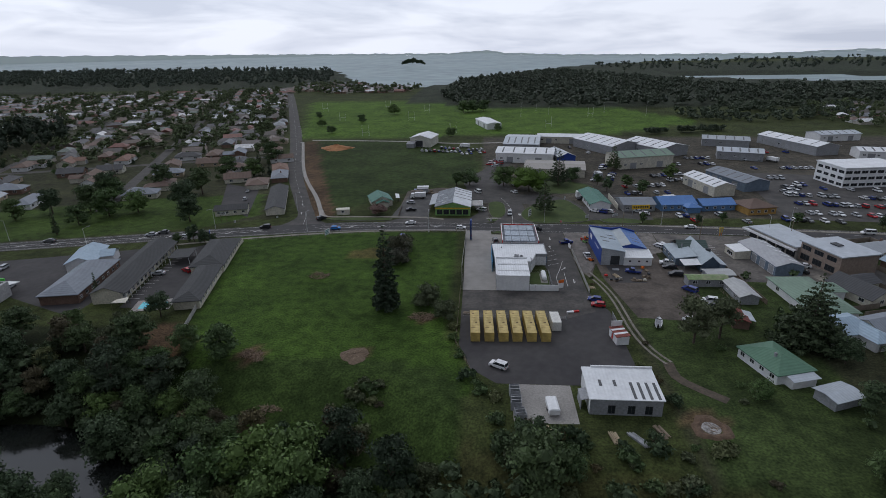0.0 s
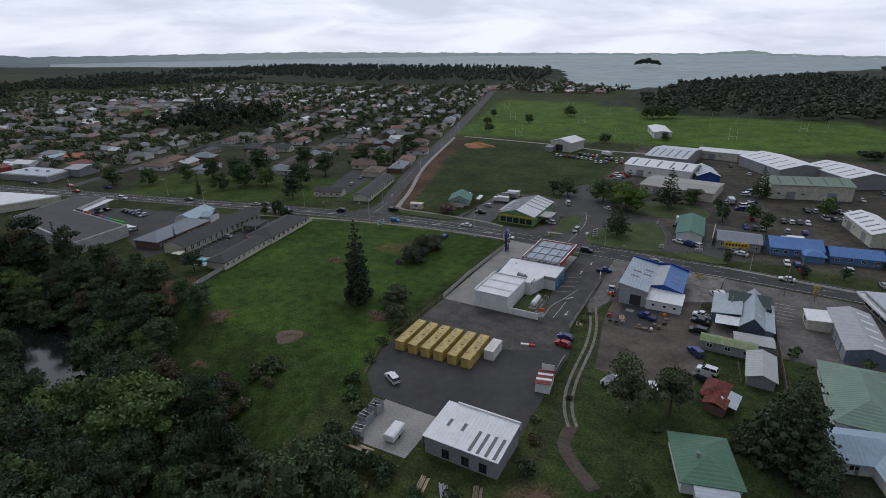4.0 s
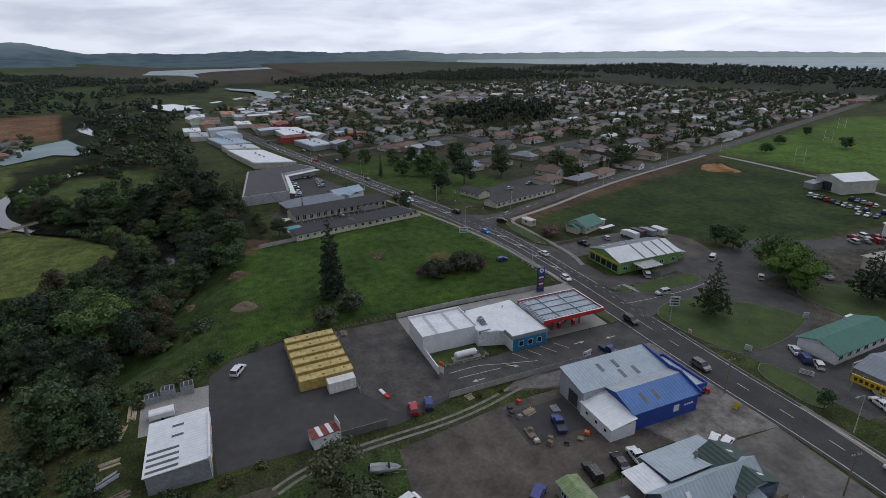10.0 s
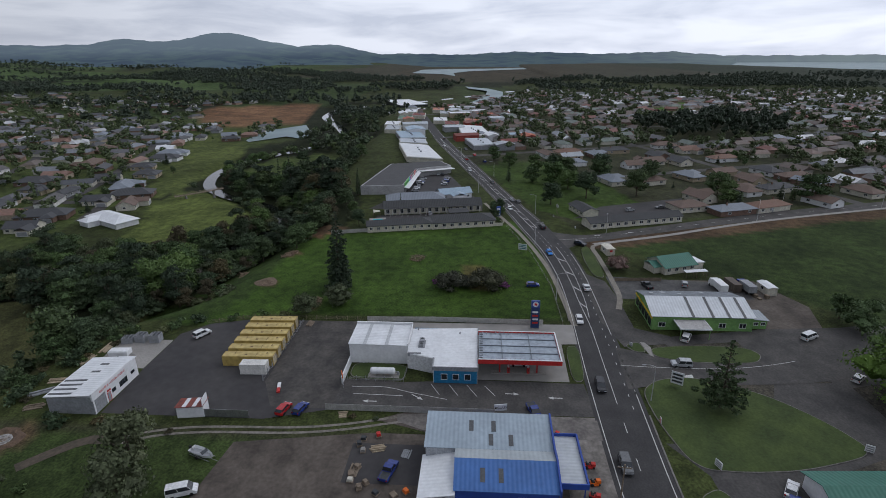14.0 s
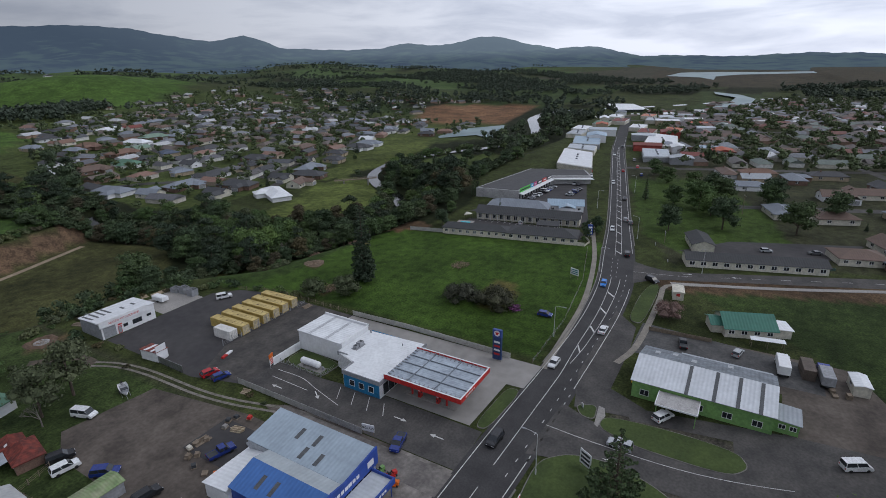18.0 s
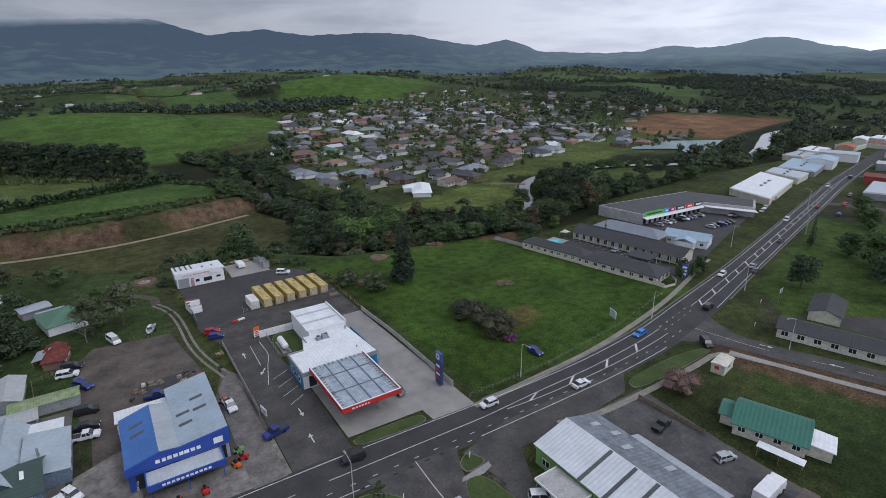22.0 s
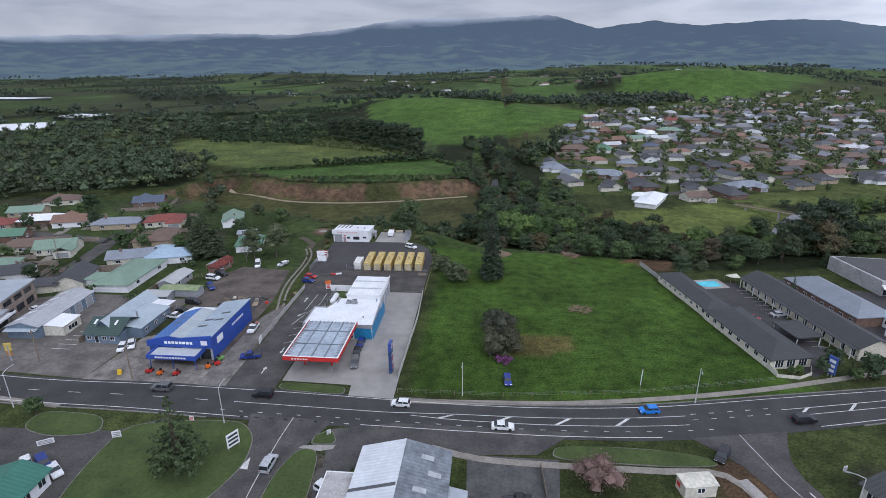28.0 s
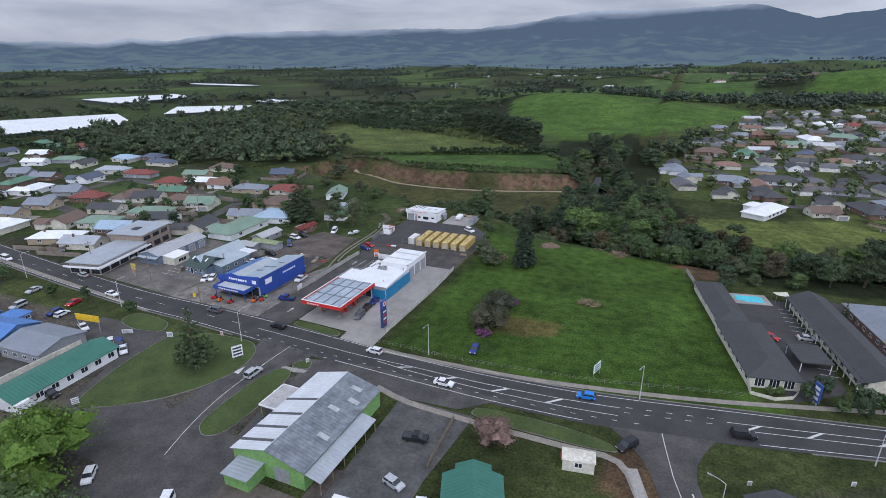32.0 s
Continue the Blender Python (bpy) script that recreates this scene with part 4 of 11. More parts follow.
ribbon("footpath", pth2, 0.8, -0.8, 0.1, FOOTPATH, "pale concrete footpath along the berm", "footpath")
ribbon("footpath", smooth_line([(-71, 224.5), (-74.8, 235), (-82.5, 255), (-107, 312), (-141, 416)], 5), 1.4, -0.6, 0.13, CONCRETE, "pale concrete footpath beside the street", "footpath", raised=0.12)
ribbon("footpath", smooth_line([(-136, 423), (-108, 422), (-58, 417), (-10, 408), (60, 420)], 6), 1.6, -1.6, 0.06, CONCRETE, "pale service lane along the sports field", "lane")
ribbon("footpath", smooth_line([(66, 218), (90, 215.5), (150, 210), (250, 199)], 5), -3.0, -4.4, 0.08, FOOTPATH, "concrete footpath beside the highway", "footpath")
TRACK = smooth_line([(45.2, 111.5), (43.4, 115), (41.8, 120), (40.7, 128.5), (40.1, 143.9), (38.6, 154), (36.2, 163), (34.6, 170), (34.0, 178)], 2)
WHEEL_STRIP = mat("worn_concrete_strip", (0.23, 0.21, 0.185), (0.13, 0.12, 0.10), 0.9, 1.5, fine=2)
ribbon("track", smooth_line([(53, 97.5), (48, 102), (45, 106), (45, 111.8)], 2), 1.3, -1.2, 0.05, mat("muddy_track", (0.10, 0.08, 0.062), (0.065, 0.055, 0.042), 0.95, 2, fine=1.5), "muddy end of the driveway", "track")
for off in (0.8, -0.8):
    ribbon("driveway", TRACK, off + 0.34, off - 0.34, 0.06, WHEEL_STRIP, "narrow concrete wheel strip of a driveway", "driveway")
bank_track = smooth_line([(138, -11), (117, -3), (96, 8), (79, 11), (58, 11), (39, 8), (21, 3), (2, -4), (-12, -9)], 4)
ribbon("track", bank_track, 1.3, -1.3, 0.12, mat("dusty_track", (0.30, 0.24, 0.17), (0.22, 0.17, 0.12), 0.95, 3), "dusty farm track below the earth bank", "track", ground=height)

KERB_S = HWY[(HWY[:, 0] < -6) & (HWY[:, 0] > -340)]
ribbon("kerb", KERB_S, KERB_S[:, 2] + 0.3, KERB_S[:, 2], 0.15, KERB_STONE, "low concrete kerb along the highway", "kerb", raised=0.15)
KERB_N = HWY[(HWY[:, 0] < -100) & (HWY[:, 0] > -340)]
ribbon("kerb", KERB_N, -KERB_N[:, 2], -KERB_N[:, 2] - 0.3, 0.15, KERB_STONE, "low concrete kerb along the highway", "kerb", raised=0.15)
KERB_E = HWY[(HWY[:, 0] < 420) & (HWY[:, 0] > 30)]
ribbon("kerb", KERB_E, -KERB_E[:, 2], -KERB_E[:, 2] - 0.3, 0.15, KERB_STONE, "low concrete kerb along the highway", "kerb", raised=0.15)
# ---- road markings ----
marks = tagged(new("road_marking"), "white painted lane lines and hatching on the highway", "road marking", kind="structure")


def mark_line(line, off, w, x0, x1, z, dash=None):
    """A painted line beside a road's middle line, whole or in dashes, between two x."""
    nr = normals(line)
    p = line[:, :2] + nr * np.reshape(off, (-1, 1))
    s = np.concatenate([[0], np.cumsum(np.linalg.norm(np.diff(p, axis=0), axis=1))])
    segs = [(0, s[-1])] if not dash else [(a, a + dash[0]) for a in np.arange(0, s[-1] - dash[0], dash[1])]
    mb = MB()
    for a, b in segs:
        ts = np.arange(a, b + 0.01, 3.0 if not dash else dash[0])
        q = np.stack([np.interp(ts, s, p[:, 0]), np.interp(ts, s, p[:, 1])], 1)
        n_ = np.stack([np.interp(ts, s, nr[:, 0]), np.interp(ts, s, nr[:, 1])], 1)
        for i in range(len(q) - 1):
            if x0 <= q[i][0] <= x1:
                c = [q[i] + n_[i] * w / 2, q[i] - n_[i] * w / 2, q[i + 1] - n_[i + 1] * w / 2, q[i + 1] + n_[i + 1] * w / 2]
                mb.add([(v[0], v[1], z) for v in c], [(0, 1, 2, 3)])
    if mb.f:
        part("painted_line", mb, PAINT, marks)


HW = HWY[:, 2]
MED = np.interp(HWY[:, 0], [-340, -300, -90, -66, -20, -5, 10], [0.0, 0.85, 1.05, 1.35, 0.9, 0.0, 0.0])
mark_line(HWY, HW - 0.9, 0.16, -70, 420, 0.09)
mark_line(HWY, HW - 0.9, 0.16, -400, -70, 0.09)
mark_line(HWY, -HW + 0.9, 0.16, -58, 2, 0.09)
mark_line(HWY, -HW + 0.9, 0.16, 26, 420, 0.09)
mark_line(HWY, -HW + 0.9, 0.16, -400, -92, 0.09)
mark_line(HWY, -HW + 0.9, 0.16, 2, 26, 0.09, (1.0, 3.2))
mark_line(HWY, -HW + 2.6, 0.14, -74, 34, 0.093, (1.0, 4.2))
mark_line(HWY, MED + 0.05, 0.15, -66, 30, 0.092)
mark_line(HWY, -MED - 0.05, 0.15, -66, -8, 0.093)
mark_line(HWY, MED, 0.15, -340, -88, 0.092)
mark_line(HWY, -MED, 0.15, -340, -88, 0.092)
mark_line(HWY, 0.0, 0.14, -88, -66, 0.092, (1.2, 4.0))
mark_line(HWY, 1.8, 0.14, -88, -66, 0.092, (1.2, 4.0))
mark_line(HWY, 0.0, 0.14, 30, 420, 0.092, (3.0, 10.0))
mark_line(STA, 0.0, 0.13, -80, -75, 0.1)
mark_line(STA, 0.0, 0.13, -330, -82, 0.1, (3.0, 9.0))
mark_line(STB, 0.5, 0.14, 10, 20, 0.12)
hn = normals(HWY)
s_ = 0.0
for i in range(len(HWY) - 1):
    s_ += np.linalg.norm(HWY[i + 1, :2] - HWY[i, :2])
    x_ = HWY[i, 0]
    if s_ > 9.6 and (-64 < x_ < -16 or -330 < x_ < -90):
        s_ = 0.0
        d_ = np.array([hn[i][1], -hn[i][0]])
        m_ = MED[i] * 0.92
        a_, b_ = HWY[i, :2] + hn[i] * m_ + d_ * 1.5, HWY[i, :2] - hn[i] * m_ - d_ * 1.5
        part("hatch_bar", MB().add([(*(a_ - d_ * 0.45), 0.094), (*(a_ + d_ * 0.45), 0.094), (*(b_ + d_ * 0.45), 0.094), (*(b_ - d_ * 0.45), 0.094)], [(0, 1, 2, 3)]), PAINT, marks)


def arrow(x, y, rot, z=0.075, s=1.0):
    mb = MB().add([(-0.12 * s, -1.6 * s, 0), (0.12 * s, -1.6 * s, 0), (0.12 * s, 0.3 * s, 0), (-0.12 * s, 0.3 * s, 0)], [(0, 1, 2, 3)]).add([(-0.5 * s, 0.3 * s, 0), (0.5 * s, 0.3 * s, 0), (0, 1.5 * s, 0)], [(0, 1, 2)])
    ob = part("painted_arrow", mb, PAINT, marks, at=pose(x, y, z, 0, 0, rot))


arrow(30.1, 157.5, 180), arrow(28.2, 167.6, -35), arrow(26, 188, 0), arrow(27, 197, 180), arrow(10.5, 230, 170, 0.12), arrow(-82, 228, 20, 0.1), arrow(-86, 242, 200, 0.1)
for bx, by, bw in ((25.2, 170, 4), (25.2, 174, 4), (25.2, 178, 4), (25.2, 182, 3.5)):
    part("painted_line", MB().add([(bx - bw / 2, by, 0.08), (bx + bw / 2, by + 2.2, 0.08), (bx + bw / 2, by + 2.35, 0.08), (bx - bw / 2, by + 0.15, 0.08)], [(0, 1, 2, 3)]), PAINT, marks)
for k in range(14):
    part("painted_line", MB().box(-104.5 - k * 0.35 + 0.0, 140 + k * 2.7, 0.032, -109.5 - k * 0.28, 140.12 + k * 2.7, 0.04), PAINT, marks)
part("stop_triangle", MB().add([(17.4, 226, 0.115), (18.4, 229, 0.115), (16.6, 229.2, 0.115)], [(0, 1, 2)]), PAINT, marks)

# ---- petrol station ----
st = thing("petrol_station_shop", "white flat-roofed petrol station shop with teal front walls", "shop", 0, 0)
part("workshop_wall", MB().prism(ccw([(5.2, 150), (15.2, 150), (15.2, 164), (5.2, 164)]), 0, 5.0), WHITE, st)
part("shop_wall", MB().prism(ccw([(5.2, 164.02), (17, 164.02), (19, 170.5), (22.6, 170.5), (22.6, 180.4), (4.2, 180.4)]), 0, 4.0), mat("render_white", (0.70, 0.71, 0.72), (0.6, 0.61, 0.62), 0.6, 3), st)
part("workshop_roof", MB().slab([(5.0, 149.8, 5.2), (15.4, 149.8, 5.2), (15.4, 164.0, 5.05), (5.0, 164.0, 5.05)], 0.12), R_WHITE, st)
part("parapet", MB().box(4.95, 149.75, 5.2, 5.25, 164.1, 5.65).box(4.95, 163.9, 5.06, 15.45, 164.1, 5.5), WHITE, st)
part("shop_roof", MB().prism(ccw([(5.4, 164.2), (16.8, 164.2), (18.8, 170.7), (22.4, 170.7), (22.4, 180.2), (4.4, 180.2)]), 4.0, 4.08), R_WHITE, st)
for b_ in ((16.95, 164.2, 3.3, 17.2, 167.3, 4.3), (18.9, 170.3, 3.3, 22.6, 170.55, 4.3), (22.6, 170.3, 3.3, 22.8, 180.4, 4.3), (4.0, 180.4, 3.3, 22.8, 180.6, 4.3)):
    part("fascia", MB().box(*b_), GREY, st)
part("teal_panel", MB().box(22.6, 170.7, 0.1, 22.72, 180.3, 3.2), TEAL, st, "teal-blue painted panel")
part("teal_panel", MB().box(4.0, 164.4, 0.1, 4.18, 180.3, 3.6), TEAL, st, "teal-blue painted panel")
part("teal_panel", MB().box(4.3, 180.4, 0.1, 9.0, 180.5, 3.2), TEAL, st, "teal-blue painted panel")
for k in range(6):
    opening(st, "y+", 180.4, 10.4 + k * 2.0, 0.3, 1.8, 2.7, DARK, None, "shop_window", 0)
for k in range(3):
    opening(st, "x+", 22.72, 173 + k * 2.6, 1.0, 1.4, 1.5, WHITE, None, "window", 0)
for k in range(3):
    opening(st, "x-", 5.2, 152.4 + k * 4.4, 0.1, 3.6, 3.6, GREY, GREY, "roller_door", 0)
for k in range(2):
    part("roof_sheet", MB().slab([(5.6, 153.3 + k * 5.2, 5.235 - k * 0.05), (15.2, 153.3 + k * 5.2, 5.235 - k * 0.05), (15.2, 154.1 + k * 5.2, 5.225 - k * 0.05), (5.6, 154.1 + k * 5.2, 5.225 - k * 0.05)], 0.03), mat("translucent_sheet", (0.5, 0.52, 0.54), None, 0.4, 2), st)
ac = part("air_conditioner", MB().box(11.2, 166.3, 4.08, 14.6, 167.9, 4.2).box(11.5, 166.5, 4.2, 13.0, 167.7, 5.1).box(13.3, 166.6, 4.2, 14.3, 167.5, 4.9), GREY, st, "grey rooftop air conditioning units")
for k in range(2):
    part("fan_grille", MB().tube((11.9 + k * 2.0, 167.1, 4.9 + (0.2 if k == 0 else 0.0)), (11.9 + k * 2.0, 167.1, 5.0 + (0.15 if k == 0 else -0.05)), 0.38, n=12), DARK, ac)
part("roof_vent", MB().tube((7.5, 176, 4.05), (7.5, 176, 4.6), 0.15), GREY, st)
part("roof_vent", MB().tube((6.0, 165.5, 4.05), (6.0, 165.5, 4.9), 0.2), GREY, st)

can = thing("fuel_canopy", "flat fuel canopy with red fascia and steel roof frame", "canopy", 0, 0)
part("roof_deck", MB().box(8.2, 180.7, 4.9, 20.8, 198.8, 5.02), mat("canopy_deck", (0.38, 0.44, 0.50), (0.28, 0.32, 0.37), 0.5, 3, fine=1.0, stripe=0.6, axis=0, bump=0.3), can)
part("soffit", MB().box(8.2, 180.7, 4.45, 20.8, 198.8, 4.6), WHITE, can)
for nm, b_ in (("fascia", (7.9, 198.8, 4.3, 21.1, 199.1, 5.4)), ("fascia", (7.9, 180.5, 4.3, 8.2, 198.8, 5.4)), ("fascia", (20.8, 180.5, 4.3, 21.1, 198.8, 5.4))):
    part(nm, MB().box(*b_), RED, can, "red fascia band")
part("fascia_cap", MB().box(7.9, 180.5, 5.4, 8.2, 199.1, 5.46).box(20.8, 180.5, 5.4, 21.1, 199.1, 5.46).box(8.2, 198.8, 5.4, 20.8, 199.1, 5.46), WHITE, can)
STEELB = mat("dark_steel", (0.19, 0.215, 0.24), None, 0.5, 2)
for bx in (11.4, 14.5, 17.6):
    part("roof_beam", MB().box(bx - 0.07, 180.9, 5.02, bx + 0.07, 198.6, 5.26), STEELB, can)
for by in (186.0, 192.5):
    part("roof_beam", MB().box(8.4, by - 0.07, 5.02, 20.6, by + 0.07, 5.24), STEELB, can)
for k in range(17):
    for x0, x1 in ((8.2, 9.1), (19.9, 20.8)):
        part("bracket", MB().box(x0, 181.4 + k * 1.06, 5.02, x1, 181.52 + k * 1.06, 5.28), GREY, can)
for k in range(11):
    part("bracket", MB().box(9.3 + k * 1.05, 180.8, 5.02, 9.42 + k * 1.05, 181.6, 5.28), GREY, can)
for cx in (11.2, 17.8):
    for cy in (185.5, 194.0):
        part("column", MB().box(cx - 0.16, cy - 0.16, 0, cx + 0.16, cy + 0.16, 4.45), RED, can)
    part("kerb_island", MB().prism([(cx - 0.6, 183.5), (cx + 0.6, 183.5), (cx + 0.6, 196.2), (cx - 0.6, 196.2)], 0.06, 0.22), CONCRETE, can)
sign_bars(can, "y+", 199.1, 15.2, 19.2, 4.6, 5.05, WHITE, 6, 4)


def fuel_pump(x, y):
    t = thing("fuel_pump", "red and black fuel pump on a concrete island", "fuel pump", x, y, 0.22, 0, "fuel pumps")
    part("cabinet", MB().box(-0.45, -0.3, 0, 0.45, 0.3, 1.5), RED, t)
    part("display", MB().box(-0.35, -0.32, 1.0, 0.35, 0.32, 1.4), DARK, t)
    part("top_sign", MB().box(-0.45, -0.2, 1.5, 0.45, 0.2, 1.9), WHITE, t)
    part("hose", MB().tube((0.47, 0, 1.3), (0.6, 0.05, 0.5), 0.04, n=6).tube((0.6, 0.05, 0.5), (0.5, 0.1, 1.0), 0.04, n=6), BLACK, t)


for cx in (11.2, 17.8):
    for cy in (187.5, 192.0):
        fuel_pump(cx, cy)
py = thing("pylon_sign", "tall dark-blue petrol price sign beside the forecourt", "sign", -3.7, 195.5)
part("panel", MB().box(-0.35, -1.1, 0.3, 0.35, 1.1, 8.0), mat("navy_sign", (0.03, 0.06, 0.16), (0.025, 0.05, 0.13), 0.4, 2), py)
part("cap", MB().box(-0.37, -1.12, 6.3, 0.37, 1.12, 8.2), mat("sign_blue", (0.05, 0.09, 0.3), None, 0.4, 2), py)
part("base", MB().box(-0.5, -1.3, 0, 0.5, 1.3, 0.35), CONCRETE, py)
for sd, b_ in (("x+", 0.37), ("x-", -0.37)):
    part("emblem_disc", MB().tube((b_ - 0.02, 0, 7.3), (b_ + 0.03 if sd == "x+" else b_ - 0.03, 0, 7.3), 0.75, n=20), WHITE, py, "white round emblem")
    part("emblem_star", MB().add([(b_ + (0.05 if sd == "x+" else -0.05), math.sin(i * math.pi / 5) * (0.62 if i % 2 == 0 else 0.26), 7.3 + math.cos(i * math.pi / 5) * (0.62 if i % 2 == 0 else 0.26)) for i in range(10)], [tuple(range(10)) if sd == "x-" else tuple(range(9, -1, -1))]), RED, py, "red star shape")
    for k in range(4):
        part("price_bar", wall_box(sd, 0.35 if sd == "x+" else -0.35, 0, 1.6 + k * 1.05, 1.5, 0.5, 0, 0.03), WHITE if k % 2 else RED, py)

tk = thing("gas_tank", "white horizontal gas storage tank on a concrete base", "gas tank", 20.6, 158.8, 0.2)
mb = MB()
rings = [(-2.9, 0.25), (-2.75, 0.6), (-2.45, 0.78), (2.45, 0.78), (2.75, 0.6), (2.9, 0.25)]
for (a, ra), (b, rb) in zip(rings, rings[1:]):
    mb.tube((0, a, 1.25), (0, b, 1.25), ra, rb, 16)
tank = part("vessel", mb, WHITE, tk)
part("base", MB().box(-1.1, -3.4, 0, 1.1, 3.8, 0.12), CONCRETE, tk)
for yy in (-1.8, 1.8):
    part("saddle", MB().box(-0.7, yy - 0.15, 0.12, 0.7, yy + 0.15, 0.8), CONCRETE, tk)
part("valve_pipe", MB().tube((0, 2.9, 1.1), (0, 3.5, 1.1), 0.08).tube((0, 3.5, 1.1), (0, 3.5, 0.12), 0.08).box(-0.5, 3.2, 0.12, -0.1, 3.7, 0.9), GREY, tk)
pole_line("wire_fence", "thin steel mesh fence round the gas tank", "fence", [(22.6, 151), (22.8, 163.8), (18.4, 164)], 1.3, CHROME, 2.0, False)
wl = thing("block_wall", "white painted block wall behind the shop", "wall", 15.3, 150.2)
for k in range(5):
    part("panel", MB().box(0.05 + k * 1.8, -0.12, 0, 1.8 + k * 1.8, 0.12, 2.0), WHITE, wl)
sg = thing("price_board", "orange and white sign board on two posts", "sign", 25.0, 150.6, 0, 20)
part("board", MB().box(-0.8, -0.06, 0.9, 0.8, 0.06, 2.6), WHITE, sg)
part("header", MB().box(-0.85, -0.08, 2.6, 0.85, 0.08, 3.6), ORANGE, sg, "orange header panel")
for k in range(3):
    part("text_bar", MB().box(-0.6, 0.06, 1.1 + k * 0.5, 0.6, 0.09, 1.4 + k * 0.5), RED, sg)
for px in (-0.7, 0.7):
    part("post", MB().box(px - 0.05, -0.05, 0, px + 0.05, 0.05, 0.9), GREY, sg)
bn = thing("banner", "red and white banner lying on the yard", "banner", 26.5, 136.5, 0.05, 15)
part("cloth", MB().box(-1.8, -0.35, 0, 0.2, 0.35, 0.35), WHITE, bn)
part("cloth_end", MB().box(0.2, -0.35, 0, 1.8, 0.35, 0.35), RED, bn, "red end of the banner")
pole_line("board_fence", "pale board fence between forecourt and field", "fence", [(-5.5, 150), (-6.2, 168), (-5.8, 198)], 1.5, mat("pale_fence", (0.50, 0.49, 0.45), (0.38, 0.37, 0.34), 0.8, 1.5), 2.3)
pole_line("board_fence", "grey board fence along the driveway", "fence", [(33.4, 149), (33.4, 184)], 1.5, mat("grey_fence", (0.42, 0.41, 0.39), (0.30, 0.30, 0.28), 0.85, 1.2), 2.0)
pole_line("mesh_fence", "steel mesh fence along the yard's edge", "fence", [(36.8, 120), (36.8, 134)], 1.8, CHROME, 2.4, True)
pole_line("wire_fence", "thin wire fence across the yard", "fence", [(24, 131.9), (-4.5, 132.4)], 1.8, GREY, 3.0, False)
pole_line("wire_fence", "thin wire fence between yard and field", "fence", [(-6, 150), (-6, 118), (-2, 106)], 1.3, WOOD, 3.0, False)
gsn = thing("glass_sign", "white signboard with black lettering on a fence", "sign", 32.8, 185.2, 0, 10)
part("board", MB().box(-0.08, -1.3, 0.8, 0.08, 1.3, 2.3), WHITE, gsn)


def lettering(word, size, material, parent, m):
    """Readable writing, as a mesh."""
    cu = bpy.data.curves.new("lettering", "FONT")
    cu.body, cu.size, cu.extrude, cu.align_x = word, size, 0.008, "CENTER"
    src = new("lettering_source", cu)
    bpy.context.view_layer.update()
    me = bpy.data.meshes.new_from_object(src.evaluated_get(bpy.context.evaluated_depsgraph_get()))
    bpy.data.objects.remove(src)
    me.materials.clear()
    me.materials.append(material)
    return part("lettering", me, None, parent, at=m)


lettering("GLASS", 0.72, BLACK, gsn, Matrix(((0, 0, 1, 0.09), (1, 0, 0, 0.25), (0, 1, 0, 1.3), (0, 0, 0, 1))))
part("dot", MB().tube((0.08, -1.02, 1.55), (0.1, -1.02, 1.55), 0.2, 0.2, 12), BLACK, gsn)
for k in (-1, 1):
    part("post", MB().box(-0.05, k * 1.1 - 0.05, 0, 0.05, k * 1.1 + 0.05, 0.8), WOOD, gsn)

# ---- storage yard ----
CONT = mat("container_yellow", (0.50, 0.37, 0.115), (0.36, 0.265, 0.085), 0.6, 2.5, fine=0.9)
CONT_TOP = mat("container_top", (0.52, 0.41, 0.17), (0.37, 0.28, 0.11), 0.7, 1.2, fine=0.6, grain=0.8)
RUST_MARK = mat("rust_mark", (0.15, 0.095, 0.05), (0.09, 0.06, 0.035), 0.9, 0.4)
CONT_END = mat("container_end", (0.58, 0.50, 0.34), (0.42, 0.35, 0.22), 0.65, 0.9, fine=2)
CONT_W = mat("container_white", (0.70, 0.69, 0.65), (0.58, 0.57, 0.54), 0.6, 2)


